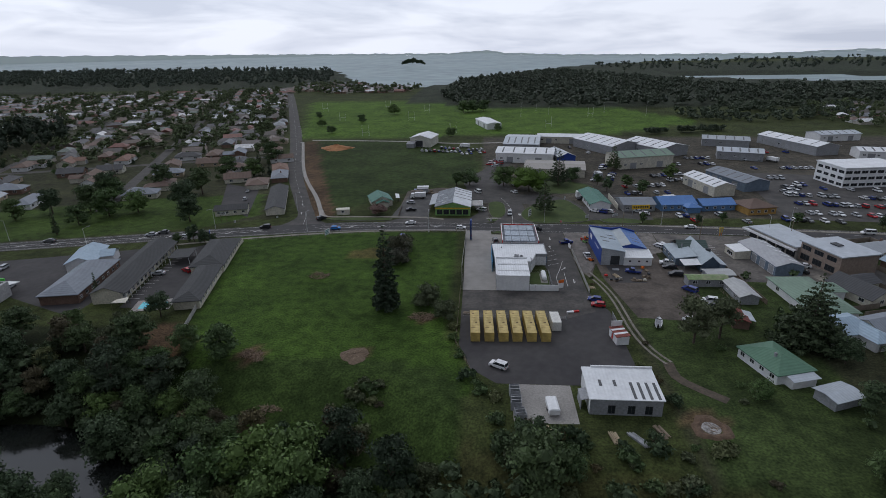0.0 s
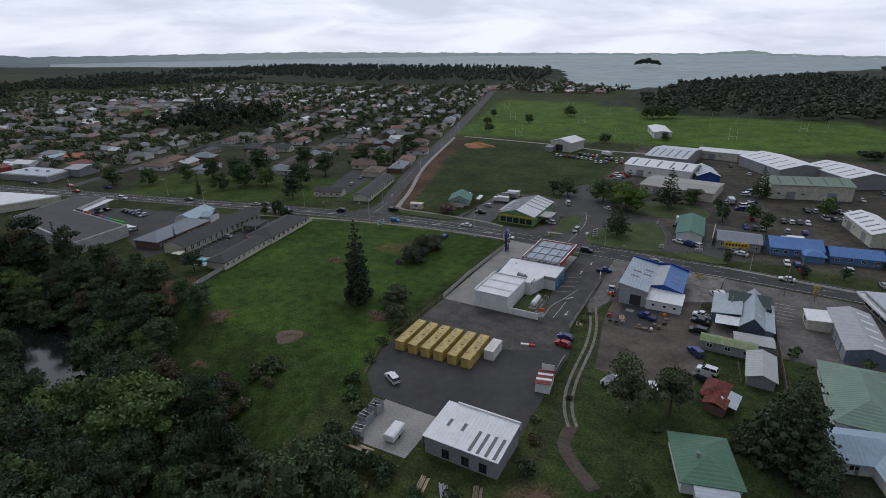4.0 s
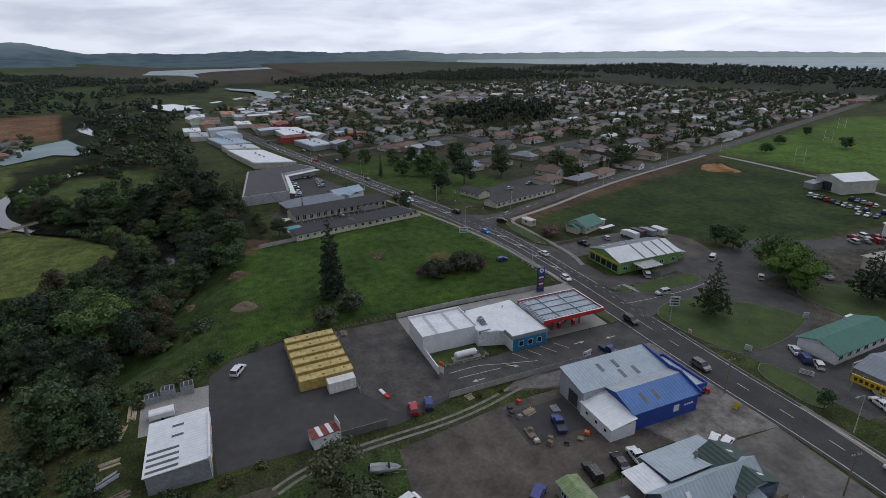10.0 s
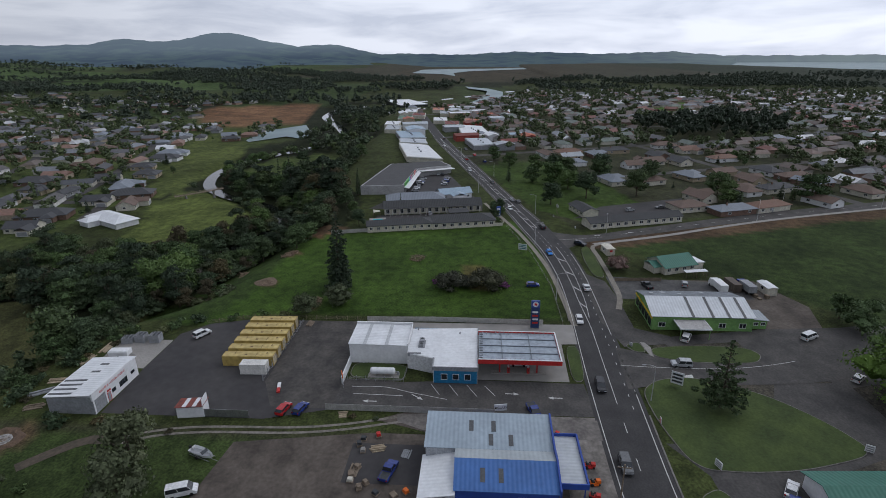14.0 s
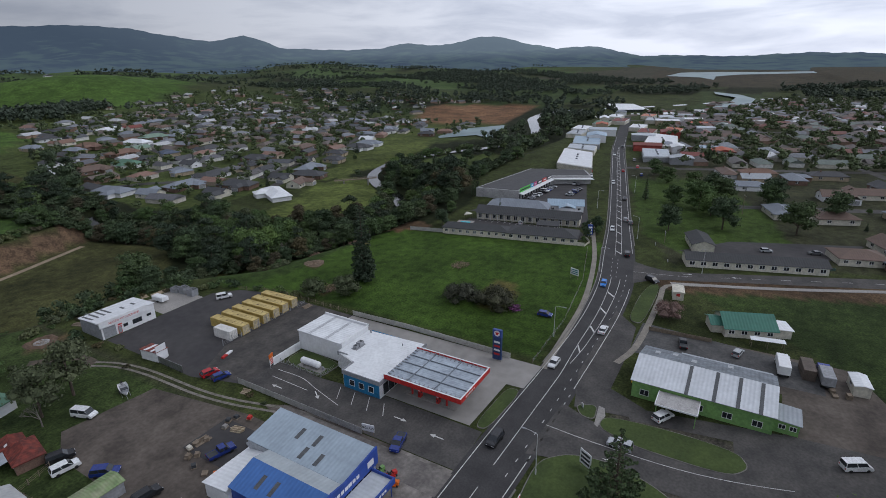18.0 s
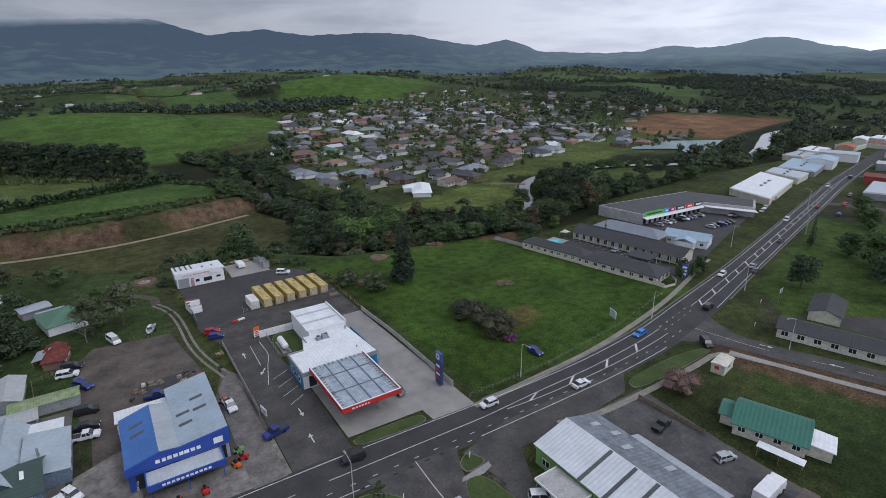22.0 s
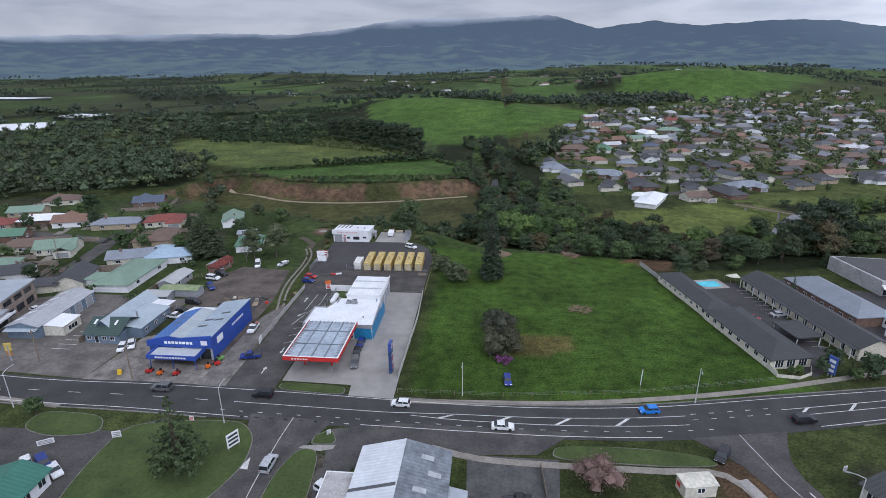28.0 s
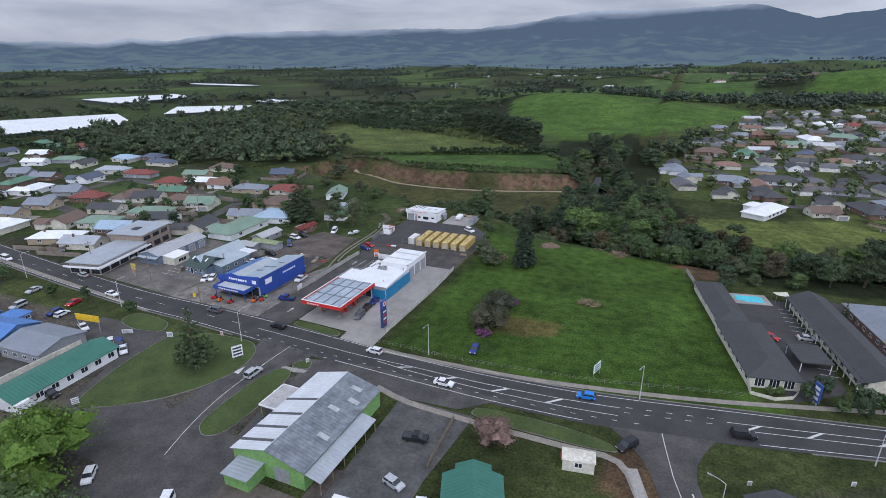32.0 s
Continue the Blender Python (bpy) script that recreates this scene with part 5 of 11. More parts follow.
def container(L, body, end, label):
    """A steel box with corrugated sides, a frame of posts and rails, and a pair of doors with bars."""
    t = thing("shipping_container", label, "container", 0, 0, 0, 0, "shipping containers")
    W, H = 2.44, 2.59
    mb = MB()
    n = int(L / 0.28)
    for s in (-1, 1):
        vs, fs = [], []
        for i in range(n + 1):
            y = -L / 2 + 0.1 + (L - 0.2) * i / n
            o = W / 2 - (0.015 if i % 4 in (0, 1) else 0.06)
            vs += [(s * o, y, 0.15), (s * o, y, H - 0.1)]
        for i in range(n):
            q = (2 * i, 2 * i + 2, 2 * i + 3, 2 * i + 1)
            fs.append(q if s > 0 else q[::-1])
        mb.add(vs, fs)
    part("side_panel", mb, body, t)
    part("roof_panel", MB().box(-W / 2 + 0.05, -L / 2 + 0.05, H - 0.09, W / 2 - 0.05, L / 2 - 0.05, H - 0.03), CONT_TOP if body == CONT else body, t)
    if body == CONT:
        for u, v, a, b in ((-0.5, -3.4, 0.5, 0.09), (0.3, -0.6, 0.28, 0.3), (0.1, 1.9, 0.7, 0.07), (-0.45, 4.2, 0.3, 0.16)):
            part("rust_mark", MB().box(u - a, v - b, H - 0.032, u + a, v + b, H - 0.026), RUST_MARK, t)
    part("end_panel", MB().box(-W / 2 + 0.08, -L / 2 + 0.03, 0.15, W / 2 - 0.08, -L / 2 + 0.08, H - 0.1), body, t)
    fr = MB()
    for x in (-1, 1):
        for y in (-1, 1):
            fr.box(x * W / 2 - (0.14 if x > 0 else 0), y * L / 2 - (0.14 if y > 0 else 0), 0, x * W / 2 + (0 if x > 0 else 0.14), y * L / 2 + (0 if y > 0 else 0.14), H)
        fr.box(min(x * W / 2, x * W / 2 - x * 0.1), -L / 2, 0.02, max(x * W / 2, x * W / 2 - x * 0.1), L / 2, 0.17)
        fr.box(min(x * W / 2, x * W / 2 - x * 0.08), -L / 2, H - 0.1, max(x * W / 2, x * W / 2 - x * 0.08), L / 2, H)
    for y in (-1, 1):
        for z in (0.02, H - 0.14):
            fr.box(-W / 2, y * L / 2 - (0.12 if y > 0 else 0), z, W / 2, y * L / 2 + (0 if y > 0 else 0.12), z + 0.13)
    part("corner_frame", fr, body, t)
    part("floor", MB().box(-W / 2 + 0.1, -L / 2 + 0.1, 0.1, W / 2 - 0.1, L / 2 - 0.1, 0.16), WOOD, t)
    for s in (-1, 1):
        dr = part("door", MB().box(min(0.01 * s, s * 1.07), L / 2 - 0.09, 0.16, max(0.01 * s, s * 1.07), L / 2 - 0.03, H - 0.14), end, t)
        for k in (0.3, 0.75):
            part("lock_bar", MB().tube((s * k, L / 2 - 0.01, 0.2), (s * k, L / 2 - 0.01, H - 0.2), 0.025, n=5), CHROME, dr)
        for z in (0.6, 1.7):
            part("door_rib", MB().box(s * 0.54 - 0.5, L / 2 - 0.03, z, s * 0.54 + 0.5, L / 2 - 0.015, z + 0.06), end, dr)
    return t


c0 = container(12.19, CONT, CONT_END, "mustard-yellow forty-foot shipping container with rusty marks")
c0.matrix_basis = pose(-1.2, 125.4, 0.05, 0, 0, 2.0)
for k in range(1, 6):
    copy_thing(c0, pose(-1.2 + 3.62 * k, 125.4 + 0.12 * k, 0.05, 0, 0, 2.0 + (k % 3 - 1) * 0.35))
cw = container(6.06, CONT_W, CONT_W, "white twenty-foot shipping container beside the yellow ones")
cw.matrix_basis = pose(20.4, 128.6, 0.05, 0, 0, 2.0)

sh = thing("workshop_shed", "white metal workshop with skylights and a roller door", "workshop", 30.2, 96.8)
part("wall", MB().prism([(-7.4, -5.0), (7.2, -5.0), (7.2, 5.0), (-7.4, 5.0)], 0, 3.9), WHITE, sh)
part("side_cladding", MB().box(7.2, -5.0, 0, 7.28, 5.0, 3.9).box(-7.4, -5.1, 0, 7.2, -5.0, 3.6), GREY, sh, "grey metal cladding")
part("roof", MB().slab([(-7.7, -5.4, 4.0), (7.5, -5.4, 4.0), (7.5, 5.2, 4.75), (-7.7, 5.2, 4.75)], 0.14), R_WHITE, sh)
part("parapet", MB().box(-5.6, 5.02, 3.4, 7.6, 5.35, 5.1), WHITE, sh)
part("front_wall", MB().box(-7.4, 4.9, 0, 7.2, 5.02, 4.65), WHITE, sh)
for k in range(4):
    part("skylight", MB().slab([(1.4 + k * 1.6, -5.0, 4.085), (2.0 + k * 1.6, -5.0, 4.085), (2.0 + k * 1.6, 0.2, 4.45), (1.4 + k * 1.6, 0.2, 4.45)], 0.04), SKYLIGHT, sh)
for k in range(2):
    part("skylight", MB().slab([(-4.9 + k * 3.0, -1.2, 4.355), (-4.3 + k * 3.0, -1.2, 4.355), (-4.3 + k * 3.0, 0.8, 4.495), (-4.9 + k * 3.0, 0.8, 4.495)], 0.04), SKYLIGHT, sh)
opening(sh, "y+", 5.02, 5.2, 0.05, 3.2, 3.0, GREY, GREY, "roller_door", 0)
opening(sh, "y+", 5.02, 2.6, 0.05, 1.0, 2.1, RED, GREY, "door", 0)
opening(sh, "y+", 5.02, 1.0, 1.3, 1.2, 0.9, DARK, None, "window", 0)
opening(sh, "y+", 5.02, -2.2, 1.0, 2.6, 1.3, DARK, None, "window", 2)
opening(sh, "y+", 5.02, -5.6, 1.6, 1.3, 0.7, DARK, None, "window", 0)
lettering("GLASS & WINDSCREENS", 0.78, RED, sh, Matrix(((-1, 0, 0, 1.2), (0, 0, 1, 5.37), (0, 1, 0, 3.85), (0, 0, 0, 1))))
sign_bars(sh, "y+", 5.02, 1.9, 3.6, 2.35, 2.9, RED, 1, 3)
for u in (-3.0, 1.0, 4.5):
    opening(sh, "y-", -5.1, u, 0.4, 1.5, 2.0, DARK, None, "window", 1)
part("lean_to", MB().slab([(-9.0, -3.6, 2.4), (-7.4, -3.6, 2.8), (-7.4, 0.4, 2.8), (-9.0, 0.4, 2.4)], 0.08).box(-8.95, -3.5, 0, -8.8, 0.3, 2.3), GREY, sh)

RUST_SHED = mat("rusty_red_sheets", (0.24, 0.06, 0.045), (0.15, 0.05, 0.04), 0.75, 1.2, stripe=0.4, fine=1.2)
ss_ = thing("small_shed", "small white shed with a red and white roof", "shed", 35.8, 121.8, 0, 8)
part("wall", MB().box(-1.6, -2.6, 0, 1.6, 2.6, 2.3), WHITE, ss_)
part("roof", MB().slab([(-1.8, -2.8, 2.4), (1.8, -2.8, 2.7), (1.8, 2.8, 2.7), (-1.8, 2.8, 2.4)], 0.1), RUST_SHED, ss_)
for k in (-1.4, 0.6):
    part("roof_sheet", MB().slab([(-1.7, k, 2.44), (1.7, k, 2.73), (1.7, k + 0.8, 2.73), (-1.7, k + 0.8, 2.44)], 0.03), R_WHITE, ss_, "white roof sheet")
part("upright_board", MB().box(-1.2, 2.62, 0, 1.6, 2.74, 4.1), WHITE, ss_)
opening(ss_, "x-", -1.6, 0.4, 0.1, 1.0, 1.9, GREY, RED, "door", 0)


def cage(x, y, rot, s=1.0):
    t = thing("wire_cage", "open galvanised mesh cage on the pad", "cage", x, y, 0.04, rot, "mesh cages")
    for q in (-1.26, 1.26):
        part("panel", MB().box(-1.1, q - 0.04, 0, 1.1, q + 0.04, 2.1 * s), GREY, t)
    for q in (-1.06, 1.06):
        part("panel", MB().box(q - 0.04, -1.22, 0, q + 0.04, 1.22, 2.1 * s), GREY, t)
    part("floor", MB().box(-1.0, -1.2, 0, 1.0, 1.2, 0.12), CHROME, t)
    for q in (-0.5, 0.5):
        part("top_rail", MB().box(-1.1, q - 0.05, 2.1 * s, 1.1, q + 0.05, 2.1 * s + 0.08), CHROME, t)


cage(7.8, 97.2, 3), cage(7.9, 93.4, -2), cage(8.6, 90.2, 10, 0.7)
tr = thing("covered_trailer", "small white covered trailer on the concrete pad", "trailer", 15.4, 92.6, 0.04, 4)
part("body", MB().box(-1.1, -2.3, 0.55, 1.1, 2.3, 1.7), WHITE, tr)
part("lid", MB().add([(-1.15, -2.35, 1.7), (1.15, -2.35, 1.7), (1.15, 2.35, 1.7), (-1.15, 2.35, 1.7), (-0.8, -2.2, 1.95), (0.8, -2.2, 1.95), (0.8, 2.2, 1.95), (-0.8, 2.2, 1.95)], [(0, 1, 5, 4), (1, 2, 6, 5), (2, 3, 7, 6), (3, 0, 4, 7), (4, 5, 6, 7)]), WHITE, tr)
for s in (-1, 1):
    part("wheel", MB().tube((s * 0.95, 0, 0.33), (s * 1.2, 0, 0.33), 0.33, n=12), BLACK, tr)
part("drawbar", MB().tube((0, 2.3, 0.5), (0, 3.6, 0.45), 0.06), CHROME, tr)


def lumber(x, y, rot, n, L, label, seed, m=None):
    t = thing("timber_pile", label, "timber", x, y, float(height(x, y)), rot, "timber piles")
    rng = random.Random(seed)
    for k in range(n):
        w = rng.uniform(0.12, 0.3)
        u, l = (k % 5) * 0.34 - 0.7 + rng.uniform(-0.06, 0.06), L * rng.uniform(0.75, 1.05)
        z = (k // 5) * 0.22
        part("board", MB().box(u - w / 2, -l / 2, z, u + w / 2, l / 2, z + 0.18), m or WOOD, t)
    return t


PALEW = mat("sawn_timber", (0.46, 0.38, 0.27), (0.33, 0.26, 0.18), 0.85, 0.7)
lumber(11.5, 86.8, 92, 9, 6.0, "stack of pale sawn timber boards on grass", 1, PALEW)
lumber(17.5, 85.2, 80, 8, 5.0, "loose stack of weathered timber boards", 2, PALEW)
lumber(26.5, 84.6, 10, 8, 3.6, "stack of logs and offcuts behind the workshop", 3, PALEW)
lumber(31.0, 84.5, 35, 7, 5.0, "grey steel bars and posts lying on grass", 4, GREY)
lumber(36.0, 87.0, 20, 6, 4.0, "scrap boards beside the workshop wall", 5)
lumber(-3.2, 134.6, 88, 8, 3.0, "low stack of wooden pallets by the fence", 6)
lumber(35.0, 153, 10, 6, 2.0, "short stack of firewood by the fence", 7, PALEW)
lumber(44.5, 162, 15, 9, 3.0, "pile of timber offcuts in the display yard", 8, PALEW)
lumber(45.5, 167.5, 80, 5, 2.4, "flat stack of plates on the yard", 9, GREY)
lumber(50.0, 158.8, 85, 6, 3.2, "low pile of boards and scrap", 10)

bo = thing("dinghy", "white open motor boat on a trailer on the grass", "boat", 48.2, 130.0, 0, -20)
mb = MB()
st_ = [(-2.6, 0.85, 0.5), (-1.0, 1.0, 0.42), (0.8, 0.9, 0.42), (2.0, 0.5, 0.6), (2.8, 0.05, 0.95)]
vs = []
for y, w, z in st_:
    vs += [(-w, y, 1.25), (-w * 0.6, y, z), (w * 0.6, y, z), (w, y, 1.25)]
fs = [(4 * i + j, 4 * i + j + 1, 4 * i + j + 5, 4 * i + j + 4) for i in range(4) for j in range(3)] + [(0, 3, 2, 1)]
part("hull", mb.add(vs, fs), WHITE, bo)
part("floor", MB().add([(-0.75, -2.5, 0.75), (0.75, -2.5, 0.75), (0.8, 0.8, 0.75), (0.3, 2.0, 0.85), (-0.3, 2.0, 0.85), (-0.8, 0.8, 0.75)], [(0, 1, 2, 3, 4, 5)]), GREY, bo)
part("windscreen", MB().slab([(-0.7, 0.5, 1.7), (0.7, 0.5, 1.7), (0.7, 0.9, 1.25), (-0.7, 0.9, 1.25)], 0.03), GLASS, bo)
part("outboard_motor", MB().box(-0.2, -2.95, 0.5, 0.2, -2.6, 1.6), BLACK, bo)
part("trailer_frame", MB().box(-0.8, -2.4, 0.3, -0.7, 2.4, 0.4).box(0.7, -2.4, 0.3, 0.8, 2.4, 0.4).box(-0.8, -0.6, 0.3, 0.8, -0.5, 0.42).tube((0, 2.2, 0.35), (0, 3.8, 0.35), 0.05), CHROME, bo)
for s in (-1, 1):
    part("wheel", MB().tube((s * 0.85, -0.5, 0.3), (s * 1.05, -0.5, 0.3), 0.3, n=12), BLACK, bo)

# ---- machinery shop with blue walls ----
hq = thing("machinery_shop", "blue-walled machinery shop with a two-part metal roof", "shop", 0, 0)
x0, xv, xr, x1, y0, y1 = 41.3, 49.2, 52.4, 57.6, 171.5, 193.5
part("wall", MB().add([(x0, y0, 0), (xv, y0, 0), (xv, y0, 4.9), (x0, y0, 6.2), (x0, y1, 0), (xv, y1, 0), (xv, y1, 4.9), (x0, y1, 6.2)], [(0, 1, 2, 3), (5, 4, 7, 6), (4, 0, 3, 7), (1, 5, 6, 2)]), mat("grey_cladding", (0.38, 0.40, 0.42), (0.3, 0.32, 0.34), 0.5, 3, stripe=0.4, axis=1, bump=0.3), hq)
part("east_wall", MB().add([(xv, 177, 0), (x1, 177, 0), (x1, 177, 4.1), (xr, 177, 5.7), (xv, 177, 4.9), (xv, y1, 0), (x1, y1, 0), (x1, y1, 4.1), (xr, y1, 5.7), (xv, y1, 4.9)], [(0, 1, 2, 3, 4), (6, 5, 9, 8, 7), (1, 6, 7, 2)]), BLUE, hq)
part("blue_cladding", MB().box(x0 - 0.08, y0, 0, x0, y1, 6.1), BLUE, hq, "blue wall sheets")
part("west_roof", MB().slab([(x0 - 0.3, y0 - 0.3, 6.45), (xv, y0 - 0.3, 5.05), (xv, y1 + 0.3, 5.05), (x0 - 0.3, y1 + 0.3, 6.45)], 0.1), roof_mat("blue_grey_roof", (0.33, 0.40, 0.46), 1), hq)
part("ridge_roof", MB().slab([(xv, 176.7, 5.03), (xr, 176.7, 5.85), (xr, y1 + 0.3, 5.85), (xv, y1 + 0.3, 5.03)], 0.1), roof_mat("grey_roof_y", (0.36, 0.40, 0.42), 1), hq)
part("blue_roof", MB().slab([(xr, 176.7, 5.87), (x1 + 0.3, 176.7, 4.2), (x1 + 0.3, y1 + 0.3, 4.2), (xr, y1 + 0.3, 5.87)], 0.1), roof_mat("bright_blue_roof", (0.060, 0.155, 0.40), 1), hq, "bright blue roof sheets")
part("lean_to_wall", MB().box(49.0, 171.2, 0, 58.3, 177, 2.9), WHITE, hq)
part("lean_to_roof", MB().slab([(48.8, 170.9, 3.0), (58.6, 170.9, 3.0), (58.6, 177, 3.9), (48.8, 177, 4.3)], 0.1), R_WHITE, hq)
for k, (sx, sy) in enumerate(((43.0, 179), (43.0, 183), (46.0, 182.5), (46.0, 186), (54.0, 181), (54.0, 184))):
    zz = 6.45 - (sx - x0) * 1.4 / 8.2 if sx < xv else 5.87 - (sx - xr) * 1.67 / 5.5
    sl = -1.4 / 8.2 if sx < xv else -1.67 / 5.5
    part("skylight", MB().slab([(sx, sy, zz + 0.02), (sx + 2.4, sy, zz + 0.02 + 2.4 * sl), (sx + 2.4, sy + 0.8, zz + 0.02 + 2.4 * sl), (sx, sy + 0.8, zz + 0.02)], 0.04), SKYLIGHT, hq)
opening(hq, "y-", y0, 46.0, 0.05, 3.2, 3.4, GREY, DARK, "doorway", 0)
for u in (51.0, 54.0, 56.6):
    opening(hq, "y-", 171.2, u, 1.2, 0.9, 0.8, WHITE, None, "window", 0)
part("front_parapet", MB().add([(x0 - 0.3, 193.9, 3.4), (x1 + 0.3, 193.9, 3.4), (x1 + 0.3, 193.9, 4.9), (xr, 193.9, 6.3), (xv, 193.9, 5.9), (x0 - 0.3, 193.9, 6.8), (x0 - 0.3, 193.6, 3.4), (x1 + 0.3, 193.6, 3.4), (x1 + 0.3, 193.6, 4.9), (xr, 193.6, 6.3), (xv, 193.6, 5.9), (x0 - 0.3, 193.6, 6.8)],
                               [(5, 4, 3, 2, 1, 0), (6, 7, 8, 9, 10, 11), (0, 1, 7, 6), (1, 2, 8, 7), (2, 3, 9, 8), (3, 4, 10, 9), (4, 5, 11, 10), (5, 0, 6, 11)]), BLUE, hq)
sign_bars(hq, "y+", 193.9, 46.0, 53.5, 4.3, 5.2, WHITE, 8, 11)
part("emblem", MB().box(42.2, 193.9, 4.2, 43.8, 193.95, 5.4), WHITE, hq, "white emblem shape")
sign_bars(hq, "x-", x0 - 0.08, 176.5, 183, 3.9, 4.6, WHITE, 7, 12)
part("emblem", MB().box(x0 - 0.14, 188, 3.2, x0 - 0.09, 191, 4.9), WHITE, hq, "white panel shape")
part("emblem", MB().box(x1, 187.2, 1.5, x1 + 0.05, 188.6, 3.0), WHITE, hq, "white emblem shape")
sign_bars(hq, "x+", x1, 190, 192.4, 2.2, 2.7, WHITE, 4, 13)
for k in range(5):
    opening(hq, "y+", 193.5, 43.2 + k * 3.0, 0.1, 2.7, 2.9, DARK, None, "shop_window", 0)
cn = part("front_canopy", MB().box(43.0, 194.0, 3.1, 55.0, 198.4, 3.25), roof_mat("canopy_sheet", (0.48, 0.51, 0.53), 0), hq)
for b_ in ((42.8, 198.4, 2.75, 55.2, 198.7, 3.85), (42.8, 194, 2.75, 43.0, 198.4, 3.85), (55.0, 194, 2.75, 55.2, 198.4, 3.85)):
    part("fascia", MB().box(*b_), BLUE, cn)
for k in range(11):
    part("text_bar", wall_box("y+", 198.7, 45.5 + k * 0.72, 3.1, 0.5, 0.42, 0, 0.03), WHITE, cn)
for px in (43.3, 49, 54.7):
    part("post", MB().box(px - 0.08, 198.1, 0, px + 0.08, 198.26, 3.1), BLUE, cn)


def mower(x, y, rot, m, label):
    t = thing("ride_on_mower", label, "mower", x, y, 0.05, rot, "ride-on mowers on display")
    part("body", MB().box(-0.4, -0.9, 0.35, 0.4, 0.9, 0.6).box(-0.35, 0.2, 0.6, 0.35, 0.95, 0.95), m, t)
    part("seat", MB().box(-0.25, -0.6, 0.6, 0.25, -0.1, 0.75).box(-0.25, -0.7, 0.75, 0.25, -0.58, 1.15), BLACK, t)
    part("deck", MB().box(-0.6, -0.4, 0.15, 0.6, 0.5, 0.35), m, t)
    for sx in (-0.5, 0.5):
        part("wheel", MB().tube((sx - 0.12, -0.6, 0.28), (sx + 0.12, -0.6, 0.28), 0.28, n=10), BLACK, t)
        part("wheel", MB().tube((sx * 0.9 - 0.08, 0.65, 0.2), (sx * 0.9 + 0.08, 0.65, 0.2), 0.2, n=10), BLACK, t)
    part("steering_wheel", MB().tube((0, 0.15, 0.6), (0, -0.02, 1.05), 0.03).tube((0, -0.02, 1.05), (0, -0.05, 1.08), 0.2, n=10), BLACK, t)


for mx, my, mr, mm, ml in ((41.0, 197, 20, ORANGE, "orange ride-on mower on display"), (39.5, 195.5, 60, RED, "red ride-on mower on display"), (39.8, 193.2, 80, LIME, "green garden tractor on display"), (47, 200.5, 0, RED, "red ride-on mower by the canopy"),
                           (51, 200.6, 10, ORANGE, "orange ride-on mower by the canopy"), (54, 200, -15, RED, "red ride-on mower by the kerb"), (38.8, 175, 80, ORANGE, "orange compact tractor beside the wall")):
    mower(mx, my, mr, mm, ml)
yb = thing("a_frame_board", "small yellow advertising board on the apron", "sign board", 60.5, 201.5, 0.05, 20)
part("panel", MB().slab([(-0.45, -0.35, 0), (0.45, -0.35, 0), (0.45, 0, 1.3), (-0.45, 0, 1.3)], 0.05), YELLOW, yb)
part("panel", MB().slab([(0.45, 0.35, 0), (-0.45, 0.35, 0), (-0.45, 0.04, 1.3), (0.45, 0.04, 1.3)], 0.05), YELLOW, yb)


# ---- buildings round the station ----
OCC = [(15, 165, 16), (14, 190, 12), (50, 182, 15), (30, 97, 10), (8, 126, 16)]


def long_block(name, label, x, y, ang, L, w, h, rise, wall, roof, hip=False, z=0, cat="building", wins=0, win_sides="-+", over=0.5, wz=1.0, ww=1.4, wh=1.1, group=""):
    f = hip_block if hip else gable_block
    t = f(name, label, cat, x, y, ang, L, w, h, rise, wall, roof, over, z, group)
    OCC.append((x, y, max(L, w) * 0.45))
    for i in range(wins):
        u = -L / 2 + L * (i + 0.5) / wins
        if "-" in win_sides:
            opening(t, "y-", -w / 2, u, wz, ww, wh, joined=True)
        if "+" in win_sides:
            opening(t, "y+", w / 2, u, wz, ww, wh, joined=True)
    return t


# the restaurant at the yard's corner
SLATE_BLUE = mat("slate_blue_wall", (0.16, 0.21, 0.27), (0.12, 0.16, 0.21), 0.6, 2)
BLUE_SHEET = roof_mat("blue_grey_sheet", (0.36, 0.42, 0.46))
rs = long_block("restaurant", "dark building with a dark-green front roof and blue-grey wings", 75.6, 176, 90, 19.5, 5.6, 3.0, 2.6, mat("navy_wall", (0.07, 0.10, 0.14), (0.05, 0.075, 0.11), 0.6, 2), BLUE_SHEET, over=0.4, wins=0, cat="restaurant")
part("wing_wall", MB().box(-4.8, 2.8, 0, 8.4, 9.6, 2.9), SLATE_BLUE, rs)
part("wing_roof", MB().slab([(-5.1, 2.6, 3.9), (8.7, 2.6, 3.9), (8.7, 9.9, 3.0), (-5.1, 9.9, 3.0)][::-1], 0.12), BLUE_SHEET, rs)
part("awning", MB().slab([(-10.0, 2.9, 2.8), (-5.2, 2.9, 3.1), (-5.2, 8.6, 2.8), (-10.0, 8.6, 2.5)], 0.06), R_WHITE, rs, "white sail awning")
for u, v in ((-9.8, 8.4), (-9.8, 3.1), (-5.4, 8.4)):
    part("awning_post", MB().tube((u, v, 0), (u, v, 2.6), 0.07), GREY, rs)
part("lean_to_wall", MB().box(-9.4, -4.9, 0, 7.2, -2.8, 2.5), SLATE_BLUE, rs)
part("lean_to_roof", MB().slab([(-9.7, -5.2, 2.55), (7.5, -5.2, 2.55), (7.5, -2.7, 3.05), (-9.7, -2.7, 3.05)], 0.1), BLUE_SHEET, rs)
GREEN_BLACK = roof_mat("black_green_roof", (0.045, 0.075, 0.066))
